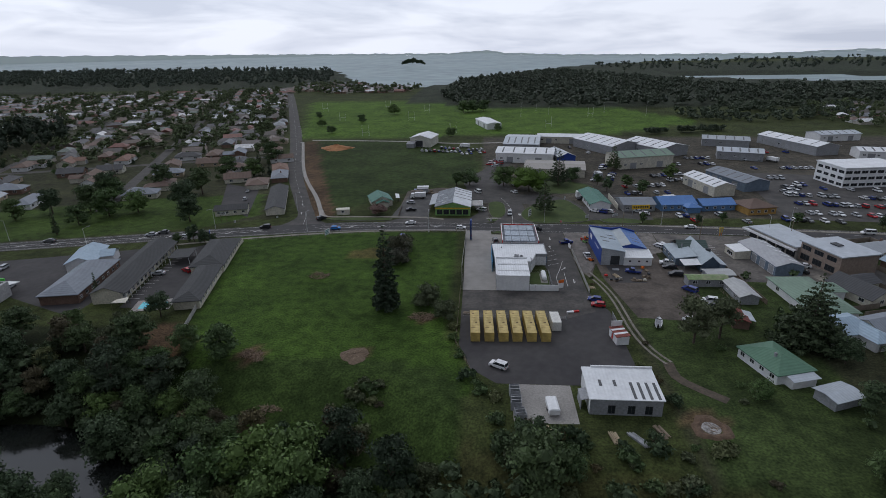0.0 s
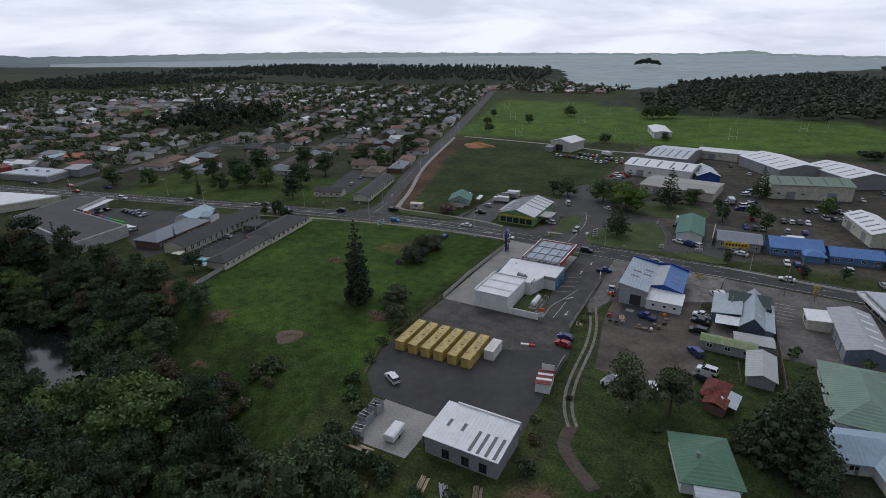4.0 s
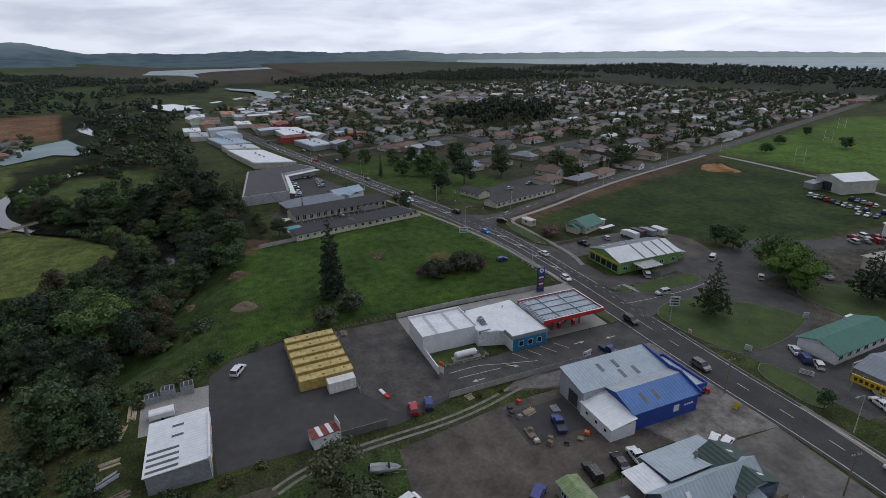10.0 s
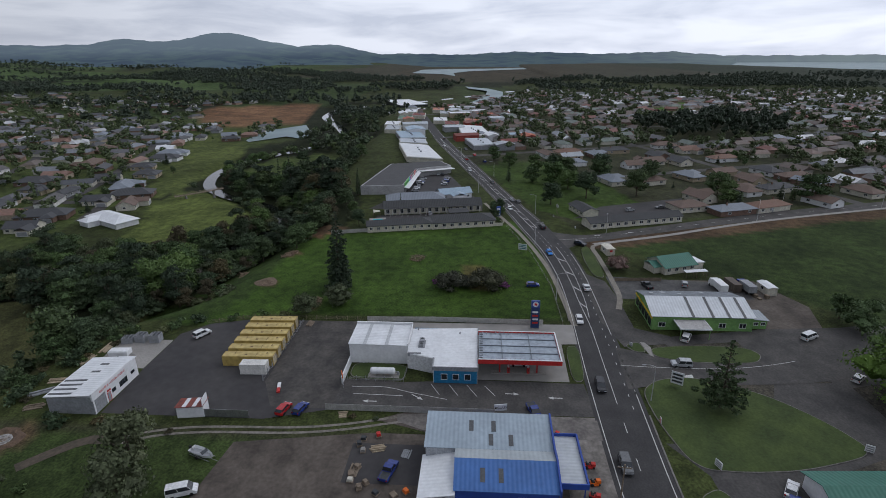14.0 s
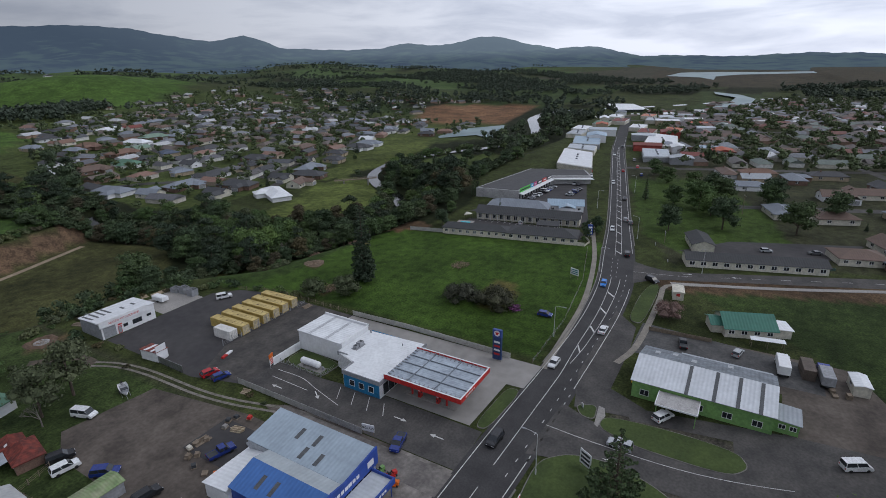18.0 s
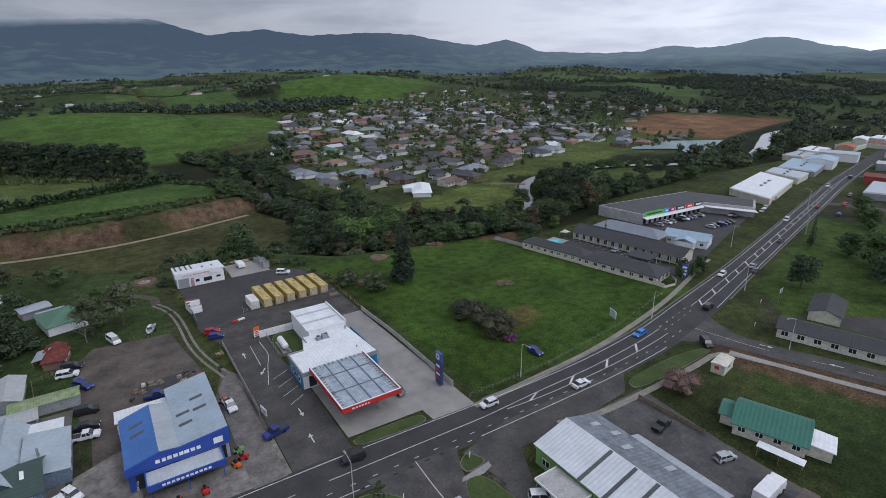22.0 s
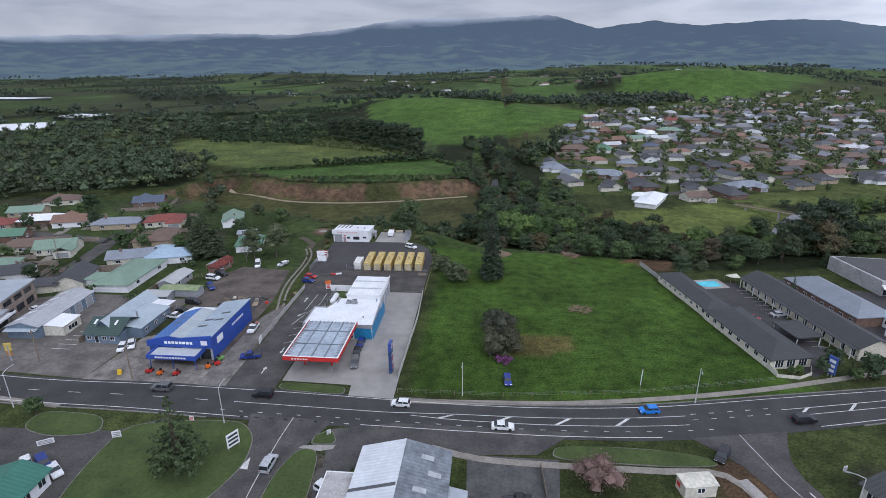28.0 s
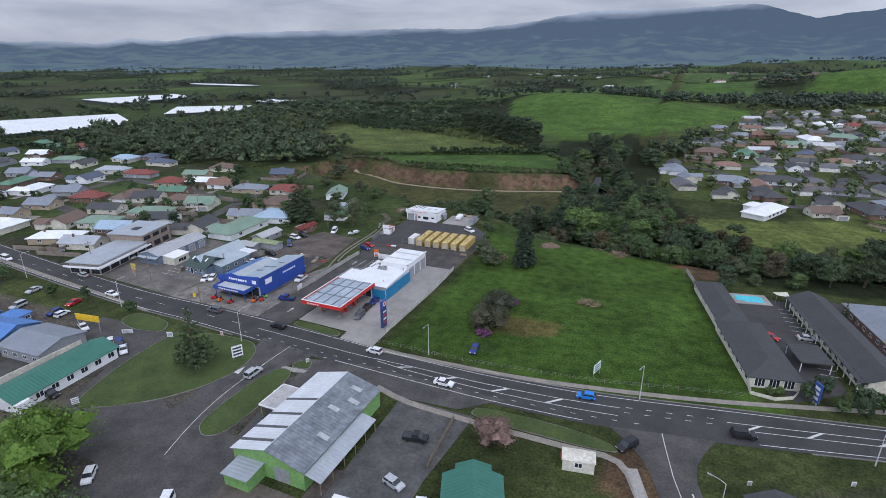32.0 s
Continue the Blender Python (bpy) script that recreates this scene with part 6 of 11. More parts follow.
part("front_wall", MB().box(6.8, -3.8, 0, 12.0, 5.8, 2.7), SLATE_BLUE, rs)
part("front_roof", MB().slab([(12.5, -4.2, 2.65), (12.5, 6.2, 2.65), (7.0, 6.2, 5.3), (7.0, -4.2, 5.3)], 0.1).slab([(7.0, -4.2, 5.3), (7.0, 6.2, 5.3), (3.4, 6.2, 3.6), (3.4, -4.2, 3.6)], 0.1), GREEN_BLACK, rs)
for k in range(3):
    part("skylight", MB().slab([(9.4, -2.8 + k * 2.9, 4.24), (9.4, -2.2 + k * 2.9, 4.24), (8.0, -2.2 + k * 2.9, 4.92), (8.0, -2.8 + k * 2.9, 4.92)], 0.03), WHITE, rs)
part("skylight", MB().slab([(-6.0, -0.9, 5.1), (-5.2, -0.9, 5.1), (-5.2, -1.7, 4.36), (-6.0, -1.7, 4.36)], 0.04), WHITE, rs)
part("chimney", MB().tube((3, 5.2, 3.4), (3, 5.2, 5.2), 0.22), GREY, rs)
part("vent_box", MB().box(2.0, -4.4, 2.7, 3.6, -3.2, 3.6), DARK, rs)
opening(rs, "x+", 12.0, -0.6, 0.1, 1.2, 2.1, WHITE, None, "door", 0)
for u in (-2.6, 1.6, 3.8):
    opening(rs, "x+", 12.0, u, 1.0, 1.3, 1.1)
for u in (-2, 2, 6):
    opening(rs, "y+", 9.6, u, 0.9, 1.4, 1.2)
long_block("lean_shed", "long low shed with a faded green roof", 70.6, 156.7, 0, 12, 3.8, 2.5, 0.5, GREY, mat("faded_green_roof", (0.16, 0.25, 0.10), (0.25, 0.27, 0.17), 0.8, 2.5, stripe=0.5, fine=1.0), cat="shed", wins=3, win_sides="-", over=0.3)
long_block("storage_shed", "low shed with pale grey iron roof", 76.0, 161.2, 4, 8.0, 4.6, 2.3, 0.4, GREY, roof_mat("pale_iron_roof", (0.40, 0.41, 0.41)), cat="shed")
long_block("garage_shed", "grey gabled iron shed beside the lawn", 77.6, 148.6, 90, 11.0, 5.4, 2.5, 1.0, GREY, roof_mat("pale_iron_roof", (0.40, 0.41, 0.41)), cat="shed", wins=2)
RUST = mat("rusty_iron", (0.21, 0.045, 0.032), (0.085, 0.028, 0.024), 0.8, 1.4, stripe=0.4, bump=0.4, fine=1.5)
rd = long_block("rusty_shed", "small shed with a rusty red hip roof", 69.2, 135.0, 80, 7.0, 4.4, 2.2, 1.4, BROWN, RUST, hip=True, cat="shed", wins=2, over=0.35)
part("wing_wall", MB().box(-6.2, -3.0, 0, -2.2, 1.0, 2.1), BROWN, rd)
part("wing_roof", MB().slab([(-6.5, -3.3, 2.15), (-2.4, -3.3, 2.15), (-2.4, -1.0, 3.0), (-6.5, -1.0, 3.0)], 0.06).slab([(-6.5, -1.0, 3.0), (-2.4, -1.0, 3.0), (-2.4, 1.3, 2.15), (-6.5, 1.3, 2.15)], 0.06), RUST, rd)
part("lean_to", MB().slab([(-4.6, -4.9, 1.75), (1.2, -4.9, 1.75), (1.2, -2.6, 2.2), (-4.6, -2.6, 2.2)], 0.06), R_STEEL, rd, "grey iron lean-to roof")
for u_ in (-4.4, -1.7, 1.0):
    part("post", MB().box(u_ - 0.06, -4.8, 0, u_ + 0.06, -4.68, 1.72), WOOD, rd)
part("roof_sheet", MB().slab([(-3.6, -2.5, 2.35), (-2.9, -2.5, 2.35), (-2.9, -1.6, 2.9), (-3.6, -1.6, 2.9)], 0.04), R_WHITE, rd, "white patched roof sheet")
g2 = long_block("tyre_shop", "long pale blue workshop with a grey iron gable roof", 98.6, 175.6, -86, 23, 9.0, 3.4, 1.3, SLATE_BLUE, roof_mat("worn_steel_roof", (0.36, 0.37, 0.39)), cat="workshop", wins=3, win_sides="+", over=0.35)
for u in (-1, 4, 9):
    opening(g2, "y-", -4.5, u, 0.05, 3.0, 2.8, WHITE, GREY, "roller_door", 0)
for k in range(5):
    part("skylight", MB().slab([(-9 + k * 4.3, 1.0, 4.64), (-8 + k * 4.3, 1.0, 4.64), (-8 + k * 4.3, 3.9, 3.8), (-9 + k * 4.3, 3.9, 3.8)][::-1], 0.03), WHITE, g2)
part("side_shop_wall", MB().box(-10.0, -10.0, 0, -3.2, -4.5, 2.8), CREAM, g2)
part("side_shop_roof", MB().slab([(-10.3, -10.3, 2.85), (-2.9, -10.3, 2.85), (-2.9, -4.6, 3.25), (-10.3, -4.6, 3.25)], 0.1), WHITE, g2)
opening(g2, "y-", -10.0, -6.5, 0.6, 3.6, 1.4, WHITE, None, "shop_window", 2)
part("porch_roof", MB().slab([(-12.9, -4.4, 2.7), (-11.6, -4.4, 3.0), (-11.6, 4.4, 3.0), (-12.9, 4.4, 2.7)], 0.08), BLUE_SHEET, g2)
bl = thing("parking_lines", "white painted parking bay lines on worn asphalt", "marking", 0, 0, 0, 0)
for k in range(6):
    part("bay_line", MB().box(80.2 + k * 0.25, 180.0 + k * 2.3, 0.045, 85.4 + k * 0.25, 180.12 + k * 2.3, 0.05), PAINT, bl)
pole_line("paling_fence", "grey timber paling fence beside the restaurant", "fence", [(80.9, 188.5), (81.3, 168), (82, 158), (82.6, 143)], 1.6, WOOD, 2.2, True)
of = thing("office_block", "two-level office block with white flat roofs and dark glass", "office", 115.5, 179.5, 0, -76)
OCC.append((113, 185, 18))
part("front_wall", MB().box(-24, -6, 0, -1, 6, 4.0), mat("taupe_wall", (0.36, 0.33, 0.30), (0.28, 0.26, 0.24), 0.7, 3), of)
part("rear_wall", MB().box(-1, -5, 0, 15, 9, 6.6), mat("brick_wall_brown", (0.30, 0.24, 0.20), (0.22, 0.17, 0.14), 0.8, 1), of)
part("front_roof", MB().box(-24.6, -6.6, 4.0, -1, 6.6, 4.35), R_STEEL, of)
part("rear_roof", MB().box(-1.6, -5.6, 6.6, 15.6, 9.6, 6.95), R_STEEL, of)
part("white_band", MB().box(-26.0, -8.0, 3.0, -0.5, -7.7, 3.6).box(-26.0, -8.0, 3.0, -25.7, 6.5, 3.6).box(-25.7, -7.7, 3.1, -1, -6.0, 3.2), WHITE, of)
part("roof_hatch", MB().box(4, 1, 6.95, 7, 3.4, 7.3), DARK, of)
for k in range(5):
    opening(of, "y-", -6, -22 + k * 4.6, 0.4, 3.8, 2.3, DARK, None, "shop_window", 2)
for k in range(3):
    opening(of, "y-", -5, 1.5 + k * 5.0, 4.2, 3.6, 1.5, DARK, None, "window", 2)
    opening(of, "y-", -5, 1.5 + k * 5.0, 0.6, 3.6, 2.0, DARK, None, "window", 2)
    opening(of, "x-", -24, -4 + k * 4.0, 0.4, 3.2, 2.3, DARK, None, "shop_window", 1)
PYLON_YELLOW = mat("faded_yellow", (0.55, 0.42, 0.10), (0.45, 0.35, 0.10), 0.6, 1)
yp = thing("yellow_pylon", "yellow and orange roadside pylon sign", "sign", 91.5, 198, 0, 15)
part("post", MB().box(-0.15, -0.15, 0, 0.15, 0.15, 4.5), GREY, yp)
part("board", MB().box(-0.7, -0.12, 2.9, 0.7, 0.12, 4.1), PYLON_YELLOW, yp)
part("board", MB().box(-0.5, -0.13, 1.5, 0.5, 0.13, 2.8), mat("faded_orange", (0.48, 0.20, 0.05), None, 0.6, 1), yp, "orange lower board")
part("board", MB().box(-0.85, -0.14, 4.15, 0.85, 0.14, 5.0), PYLON_YELLOW, yp)
pole_line("post_fence", "low timber rail fence along the yard", "fence", [(66, 140), (74, 143), (73, 152)], 1.2, WOOD, 2.4, False)

# the motel
MOT = mat("motel_cream", (0.62, 0.58, 0.48), (0.52, 0.49, 0.41), 0.7, 3)
R_MOTEL = roof_mat("motel_charcoal_roof", (0.058, 0.060, 0.062), rough=0.8)
long_block("motel_block", "cream motel wing with a charcoal hip roof", -88.6, 147.0, 102, 27, 7.4, 2.8, 1.5, MOT, R_MOTEL, True, cat="motel", wins=9, ww=1.2, wh=1.2, group="motel wings")
m2 = long_block("motel_block", "cream motel wing with a charcoal roof and front windows", -95.3, 173.0, 102, 27, 10.6, 2.8, 2.0, MOT, R_MOTEL, True, cat="motel", wins=8, ww=1.5, wh=1.3, group="motel wings")
for u in (-3, 0, 3):
    opening(m2, "x+", 13.5, u, 0.4, 2.2, 2.1, WHITE, None, "window", 2)
m3 = long_block("motel_block", "long two-level motel wing with charcoal roof and balconies", -116.2, 158.5, 100.5, 45, 8.6, 3.6, 1.8, MOT, R_MOTEL, cat="motel", wins=14, ww=1.5, wh=2.0, wz=0.6, group="motel wings")
for k in range(15):
    part("verandah_post", MB().box(-22 + k * 3.1, -5.6, 0, -21.85 + k * 3.1, -5.45, 3.2), WHITE, m3)
part("verandah_roof", MB().slab([(-22.5, -5.9, 3.2), (22.5, -5.9, 3.2), (22.5, -4.2, 3.6), (-22.5, -4.2, 3.6)], 0.1), R_MOTEL, m3)
cp = thing("carport", "flat grey carport roof on posts in the courtyard", "carport", -107, 171, 0, 102)
part("roof", MB().box(-4.6, -3.6, 2.6, 4.6, 3.6, 2.85), R_MOTEL, cp)
for px in (-4.2, 4.2):
    for py_ in (-3.2, 3.2):
        part("post", MB().box(px - 0.08, py_ - 0.08, 0, px + 0.08, py_ + 0.08, 2.6), WHITE, cp)
long_block("conference_building", "grey-roofed building behind the motel", -129, 149, 100.5, 28, 11, 3.2, 2.4, BROWN, R_SLATE, True, cat="building", wins=8)
pl = thing("swimming_pool", "bright turquoise motel swimming pool with pale surround", "pool", -97.5, 136, 0.04, 12)
part("surround", MB().box(-5.5, -3.6, 0, 5.5, 3.6, 0.1), CONCRETE, pl)
part("pool_water", MB().prism([(-3.8, -2.2), (3.8, -2.2), (3.8, 1.2), (0.5, 2.2), (-3.8, 2.2)], 0.1, 0.13), mat("pool_water", (0.05, 0.52, 0.62), (0.04, 0.45, 0.56), 0.05, 3, spec=0.5), pl)
sl = thing("shade_sail", "small cream shade sail on posts by the pool", "shade sail", -106, 134, 0, 10)
part("cloth", MB().slab([(-2, -1.6, 2.6), (2, -1.4, 2.3), (1.8, 1.6, 2.7), (-1.8, 1.4, 2.2)], 0.04), CREAM, sl)
for px, py_, ph in ((-2, -1.6, 2.6), (2, -1.4, 2.3), (1.8, 1.6, 2.7), (-1.8, 1.4, 2.2)):
    part("post", MB().tube((px, py_, 0), (px, py_, ph), 0.06), WOOD, sl)
pole_line("board_fence", "grey board fence between motel and field", "fence", [(-79.8, 120), (-83.2, 134.5), (-88.9, 160), (-92.6, 184)], 1.6, mat("grey_fence", (0.42, 0.41, 0.39), None), 2.2)
pole_line("board_fence", "cream board wall at the motel's front", "wall", [(-92.6, 184), (-93.2, 190.4)], 1.5, CREAM, 2.2)
pole_line("low_wall", "low cream curved wall round the motel garden", "wall", [(-93.2, 190.4), (-98, 191), (-101.5, 189), (-103, 186)], 0.9, CREAM, 1.6)
ms = thing("motel_sign", "blue and white upright motel sign", "sign", -105.5, 189, 0, 25)
part("board", MB().box(-0.15, -1.0, 0.8, 0.15, 1.0, 5.2), mat("sign_blue2", (0.05, 0.10, 0.35), None, 0.4, 1), ms)
for k in range(3):
    part("text_bar", MB().box(0.15, -0.7, 1.3 + k * 1.2, 0.19, 0.7, 2.0 + k * 1.2), WHITE, ms)
    part("text_bar", MB().box(-0.19, -0.7, 1.3 + k * 1.2, -0.15, 0.7, 2.0 + k * 1.2), WHITE, ms)
part("post", MB().box(-0.1, -0.5, 0, 0.1, -0.3, 0.8).box(-0.1, 0.3, 0, 0.1, 0.5, 0.8), GREY, ms)

# shopping centre and main street
ml = thing("shopping_centre", "flat-roofed shopping centre round a car park", "shopping centre", 0, 0)
MALLP = [(-144, 118.5), (-146.8, 141), (-188.7, 143.3), (-199, 163), (-214, 155), (-203, 125)]
part("wall", MB().prism(ccw(MALLP), 0, 4.8), mat("mall_grey", (0.42, 0.42, 0.42), (0.33, 0.33, 0.33), 0.7, 4), ml)
part("roof", MB().prism(ccw([(-145, 119.5), (-147.6, 140), (-189.3, 142.3), (-199.2, 161.6), (-213, 154.6), (-202.4, 126)]), 4.8, 4.95), roof_mat("mall_roof", (0.085, 0.085, 0.088), rough=0.9), ml)
mv = MB()
for a, b in zip([(-146.8, 141), (-188.7, 143.3)], [(-188.7, 143.3), (-199, 163)]):
    mv.slab([(a[0], a[1], 3.6), (b[0], b[1], 3.6), (b[0] + 2.2, b[1] + 2.6, 3.3), (a[0] + 1.0, a[1] + 3.0, 3.3)], 0.15)
part("verandah", mv, WHITE, ml)
for k, (c_, u0_, u1_) in enumerate((("sign_green", 148, 160), ("sign_cyan", 160.5, 164), ("sign_magenta", 164.5, 168), ("sign_black", 169, 175), ("sign_red", 176, 181), ("sign_black", 182, 188))):
    cm = {"sign_green": (0.10, 0.55, 0.08), "sign_cyan": (0.05, 0.35, 0.6), "sign_magenta": (0.5, 0.04, 0.18), "sign_black": (0.05, 0.05, 0.055), "sign_red": (0.55, 0.05, 0.04)}[c_]
    yy0, yy1 = 141 + (u0_ - 146.8) * 2.3 / 41.9, 141 + (u1_ - 146.8) * 2.3 / 41.9
    sp_ = part("sign_panel", MB().prism(ccw([(-u0_, yy0 + 0.05), (-u1_, yy1 + 0.05), (-u1_, yy1 + 0.35), (-u0_, yy0 + 0.35)]), 3.7, 5.6), mat(c_, cm, None, 0.5, 3), ml)
    part("text_bar", MB().prism(ccw([(-u0_ - 1, yy0 + 0.4), (-u1_ + 1, yy1 + 0.32), (-u1_ + 1, yy1 + 0.4), (-u0_ - 1, yy0 + 0.48)]), 4.3, 5.0), WHITE if k else DARK, sp_)
for k in range(12):
    opening(ml, "y+", 141.1 + k * 0.19, -149 - k * 3.4, 0.2, 2.8, 2.6, DARK, None, "shop_window", 0)
OCC += [(-170, 132, 30), (-205, 145, 16)]
b1_ = long_block("clinic", "low building with pale blue roofs", -140.5, 167.5, 110, 16, 9, 3.2, 1.8, WHITE, R_PALEBLUE, cat="building", wins=4)
part("wing_wall", MB().box(-3, -9, 0, 4, -4.5, 3.0), WHITE, b1_)
part("wing_roof", MB().slab([(-3.4, -9.4, 3.0), (0.5, -9.4, 4.4), (0.5, -4.3, 4.4), (-3.4, -4.3, 3.0)], 0.1).slab([(0.5, -9.4, 4.4), (4.4, -9.4, 3.0), (4.4, -4.3, 3.0), (0.5, -4.3, 4.4)], 0.1), R_PALEBLUE, b1_)


def shop_poly(label, pts, h, wall, roof, front_from=None):
    t = thing("shop_building", label, "shop", 0, 0, 0, 0, "main street shops")
    p = ccw(pts)
    cx, cy = sum(q[0] for q in p) / len(p), sum(q[1] for q in p) / len(p)
    part("wall", MB().prism(p, 0, h), wall, t)
    part("roof", MB().prism([(cx + (x - cx) * 0.97, cy + (y - cy) * 0.97) for x, y in p], h, h + 0.15), roof, t)
    part("parapet", MB().prism([(cx + (x - cx) * 1.01, cy + (y - cy) * 1.01) for x, y in p], h - 0.5, h - 0.05), WHITE, t)
    for k in range(3):
        part("roof_vent", MB().box(cx - 9 + 8 * k, cy - 2 + 2 * k, h + 0.15, cx - 7.6 + 8 * k, cy - 0.8 + 2 * k, h + 1.0), GREY, t)
    OCC.append((cx, cy, 12))
    return t


shop_poly("white-roofed supermarket beside the main street", [(-234, 131), (-226, 156), (-282, 141), (-293, 117)], 3.8, CREAM, R_WHITE)
shop_poly("cream shop with white roof on the main street", [(-296, 118), (-290, 140), (-312, 136), (-315, 114)], 3.8, CREAM, R_STEEL)
shop_poly("grey-roofed shops on the main street", [(-318, 115), (-320, 136), (-360, 126), (-361, 104)], 3.8, GREY, R_PALEBLUE)
shop_poly("large white warehouse shop north of the street", [(-328, 166), (-336, 190), (-392, 182), (-404, 158)], 4.0, CREAM, R_WHITE)
shop_poly("white shop with blue-grey roof", [(-280, 176), (-286, 192), (-318, 186), (-316, 168)], 3.8, GREY, R_STEEL)
for k, (sx, sy, sr, sl_) in enumerate(((-420, 152, R_RED, "red-roofed"), (-452, 138, R_WHITE, "white-roofed"), (-500, 110, R_RED, "red-roofed"), (-470, 98, R_GREEN, "green-roofed"), (-420, 92, R_WHITE, "white-roofed"), (-385, 98, R_GREY, "grey-roofed"),
                                       (-540, 96, R_WHITE, "white-roofed"), (-560, 128, roof_mat("orange_roof", (0.45, 0.13, 0.05)), "orange-roofed"), (-440, 172, roof_mat("orange_roof", (0.45, 0.13, 0.05)), "orange-roofed"), (-520, 140, R_GREY, "grey-roofed"))):
    shop_poly(sl_ + " shop on the main street", [(sx - 15, sy - 8), (sx + 13, sy - 6), (sx + 15, sy + 8), (sx - 13, sy + 7)], 3.8, CREAM, sr)

# the lime-green shop and its yard
gs = long_block("produce_shop", "lime-green shop with a white and grey gable roof", -12.4, 239.2, 90, 25.8, 15.6, 4.0, 2.1, LIME, mat("old_grey_roof", (0.20, 0.225, 0.25), (0.12, 0.135, 0.15), 0.65, 2.2, stripe=0.76, fine=1.2), cat="shop", wins=5, win_sides="-", wz=0.9, ww=1.8, wh=1.4, over=0.35)
part("roof_sheet", MB().slab([(-13.3, -8.2, 4.08), (13.3, -8.2, 4.08), (13.3, -0.05, 6.29), (-13.3, -0.05, 6.29)], 0.04), roof_mat("bright_white_roof", (0.60, 0.63, 0.66)), gs, "white painted roof sheets")
for k in range(4):
    u = (-2.9, 2.1, 6.3, 10.2)[k]
    part("skylight", MB().slab([(u, -8.2, 4.13), (u + 0.7, -8.2, 4.13), (u + 0.7, -0.25, 6.29), (u, -0.25, 6.29)], 0.04), SKYLIGHT, gs)
for u, f_ in ((-7, 4.5), (-3, 2.5), (-10.5, 3.0), (4, 5)):
    part("roof_patch", MB().slab([(u, f_ + 2.2, 6.34 - (f_ + 2.2) * 0.2692), (u + 1.1, f_ + 2.2, 6.34 - (f_ + 2.2) * 0.2692), (u + 1.1, f_, 6.34 - f_ * 0.2692), (u, f_, 6.34 - f_ * 0.2692)][::-1], 0.04), mat("pale_patch", (0.42, 0.44, 0.46), None, 0.6, 1), gs)
part("verandah_roof", MB().slab([(-5.6, 11.2, 2.7), (12.8, 11.2, 2.7), (12.8, 7.9, 3.5), (-5.6, 7.9, 3.5)][::-1], 0.1), R_GREY, gs)
for k in range(6):
    part("verandah_post", MB().box(-5.4 + k * 3.6, 10.9, 0, -5.25 + k * 3.6, 11.05, 2.7), WOOD, gs)
pc = part("porch_roof", MB().box(-7.4, -13.1, 3.0, 0.2, -8.0, 3.2), mat("porch_sheet", (0.44, 0.43, 0.42), None, 0.7, 2), gs)
part("porch_edge", MB().box(-7.5, -13.25, 2.95, 0.3, -13.1, 3.3).box(-7.55, -13.1, 2.95, -7.4, -8.0, 3.3).box(0.2, -13.1, 2.95, 0.35, -8.0, 3.3), WHITE, pc)
for u in (-7.2, 0.0):
    part("porch_post", MB().box(u - 0.08, -12.95, 0, u + 0.08, -12.8, 3.0), LIME, gs)
part("annex_wall", MB().box(12.92, -6.2, 0, 17.2, -0.9, 2.6), LIME, gs)
part("annex_roof", MB().slab([(12.95, -6.5, 2.9), (17.6, -6.5, 2.6), (17.6, -0.6, 2.8), (12.95, -0.6, 3.1)], 0.1), roof_mat("annex_roof", (0.30, 0.33, 0.36)), gs)
opening(gs, "y-", -6.2, 16.2, 1.0, 1.2, 1.0), opening(gs, "y-", -6.2, 14.4, 1.0, 1.2, 1.0)
opening(gs, "x+", 12.9, 3.0, 0.1, 3.2, 3.0, GREY, GREY, "roller_door", 0)
part("yellow_trim", MB().box(-13.15, -7.8, 3.2, -12.92, 7.8, 3.6), YELLOW, gs)
for u in (-5.8, -2.9, 0.0, 2.9, 5.8):
    opening(gs, "x-", -12.9, u, 0.5, 2.4, 2.2, DARK, None, "shop_window", 1)
pole_line("board_fence", "weathered board fence beside the yard", "fence", [(-36.4, 224.2), (-37.2, 239)], 1.1, WOOD, 2.0)
cc_ = container(6.06, mat("container_brown", (0.14, 0.11, 0.09), (0.085, 0.07, 0.06), 0.7, 2), BROWN, "weathered brown storage container behind the shop")
cc_.matrix_basis = pose(-32, 258.8, 0.06, 0, 0, 96)
sheet("pavement", [(-38, 243), (-20.5, 246), (-20.5, 254), (-3, 254), (-2, 270), (-20, 275), (-38, 268)], 0.02, GRAVEL, "dark gravel yard behind the shop", "yard")
long_block("storage_shed", "small white box shed at the yard's end", -30, 268.0, 6, 5.6, 3.0, 2.4, 0.3, CREAM, R_WHITE, cat="shed", wins=1, over=0.2)
for px_, py_, pn_ in ((-26.5, 263.2, 5), (-24.8, 263.6, 3), (-25.5, 266.0, 7)):
    pt_ = thing("pallet_stack", "stack of weathered timber pallets in the yard", "pallets", px_, py_, 0.03, 6 + pn_, "pallet stacks")
    for k in range(pn_):
        part("pallet", MB().box(-0.6, -0.5, k * 0.15, 0.6, 0.5, k * 0.15 + 0.12), WOOD, pt_)
kk = long_block("kiosk", "small cream kiosk with a pale roof on the berm", -62.3, 227.6, 10, 5.6, 3.0, 2.4, 0.2, CREAM, CREAM, cat="kiosk", wins=1, over=0.2)
part("emblem", MB().box(3.2, -0.6, 1.4, 3.24, 0.4, 2.2), RED, kk, "red panel")
gh = long_block("house", "weatherboard house with dark green gable roof", -48.5, 245.6, 110, 12.0, 9.6, 2.6, 2.3, CREAM, R_DGREEN, cat="house", wins=4)
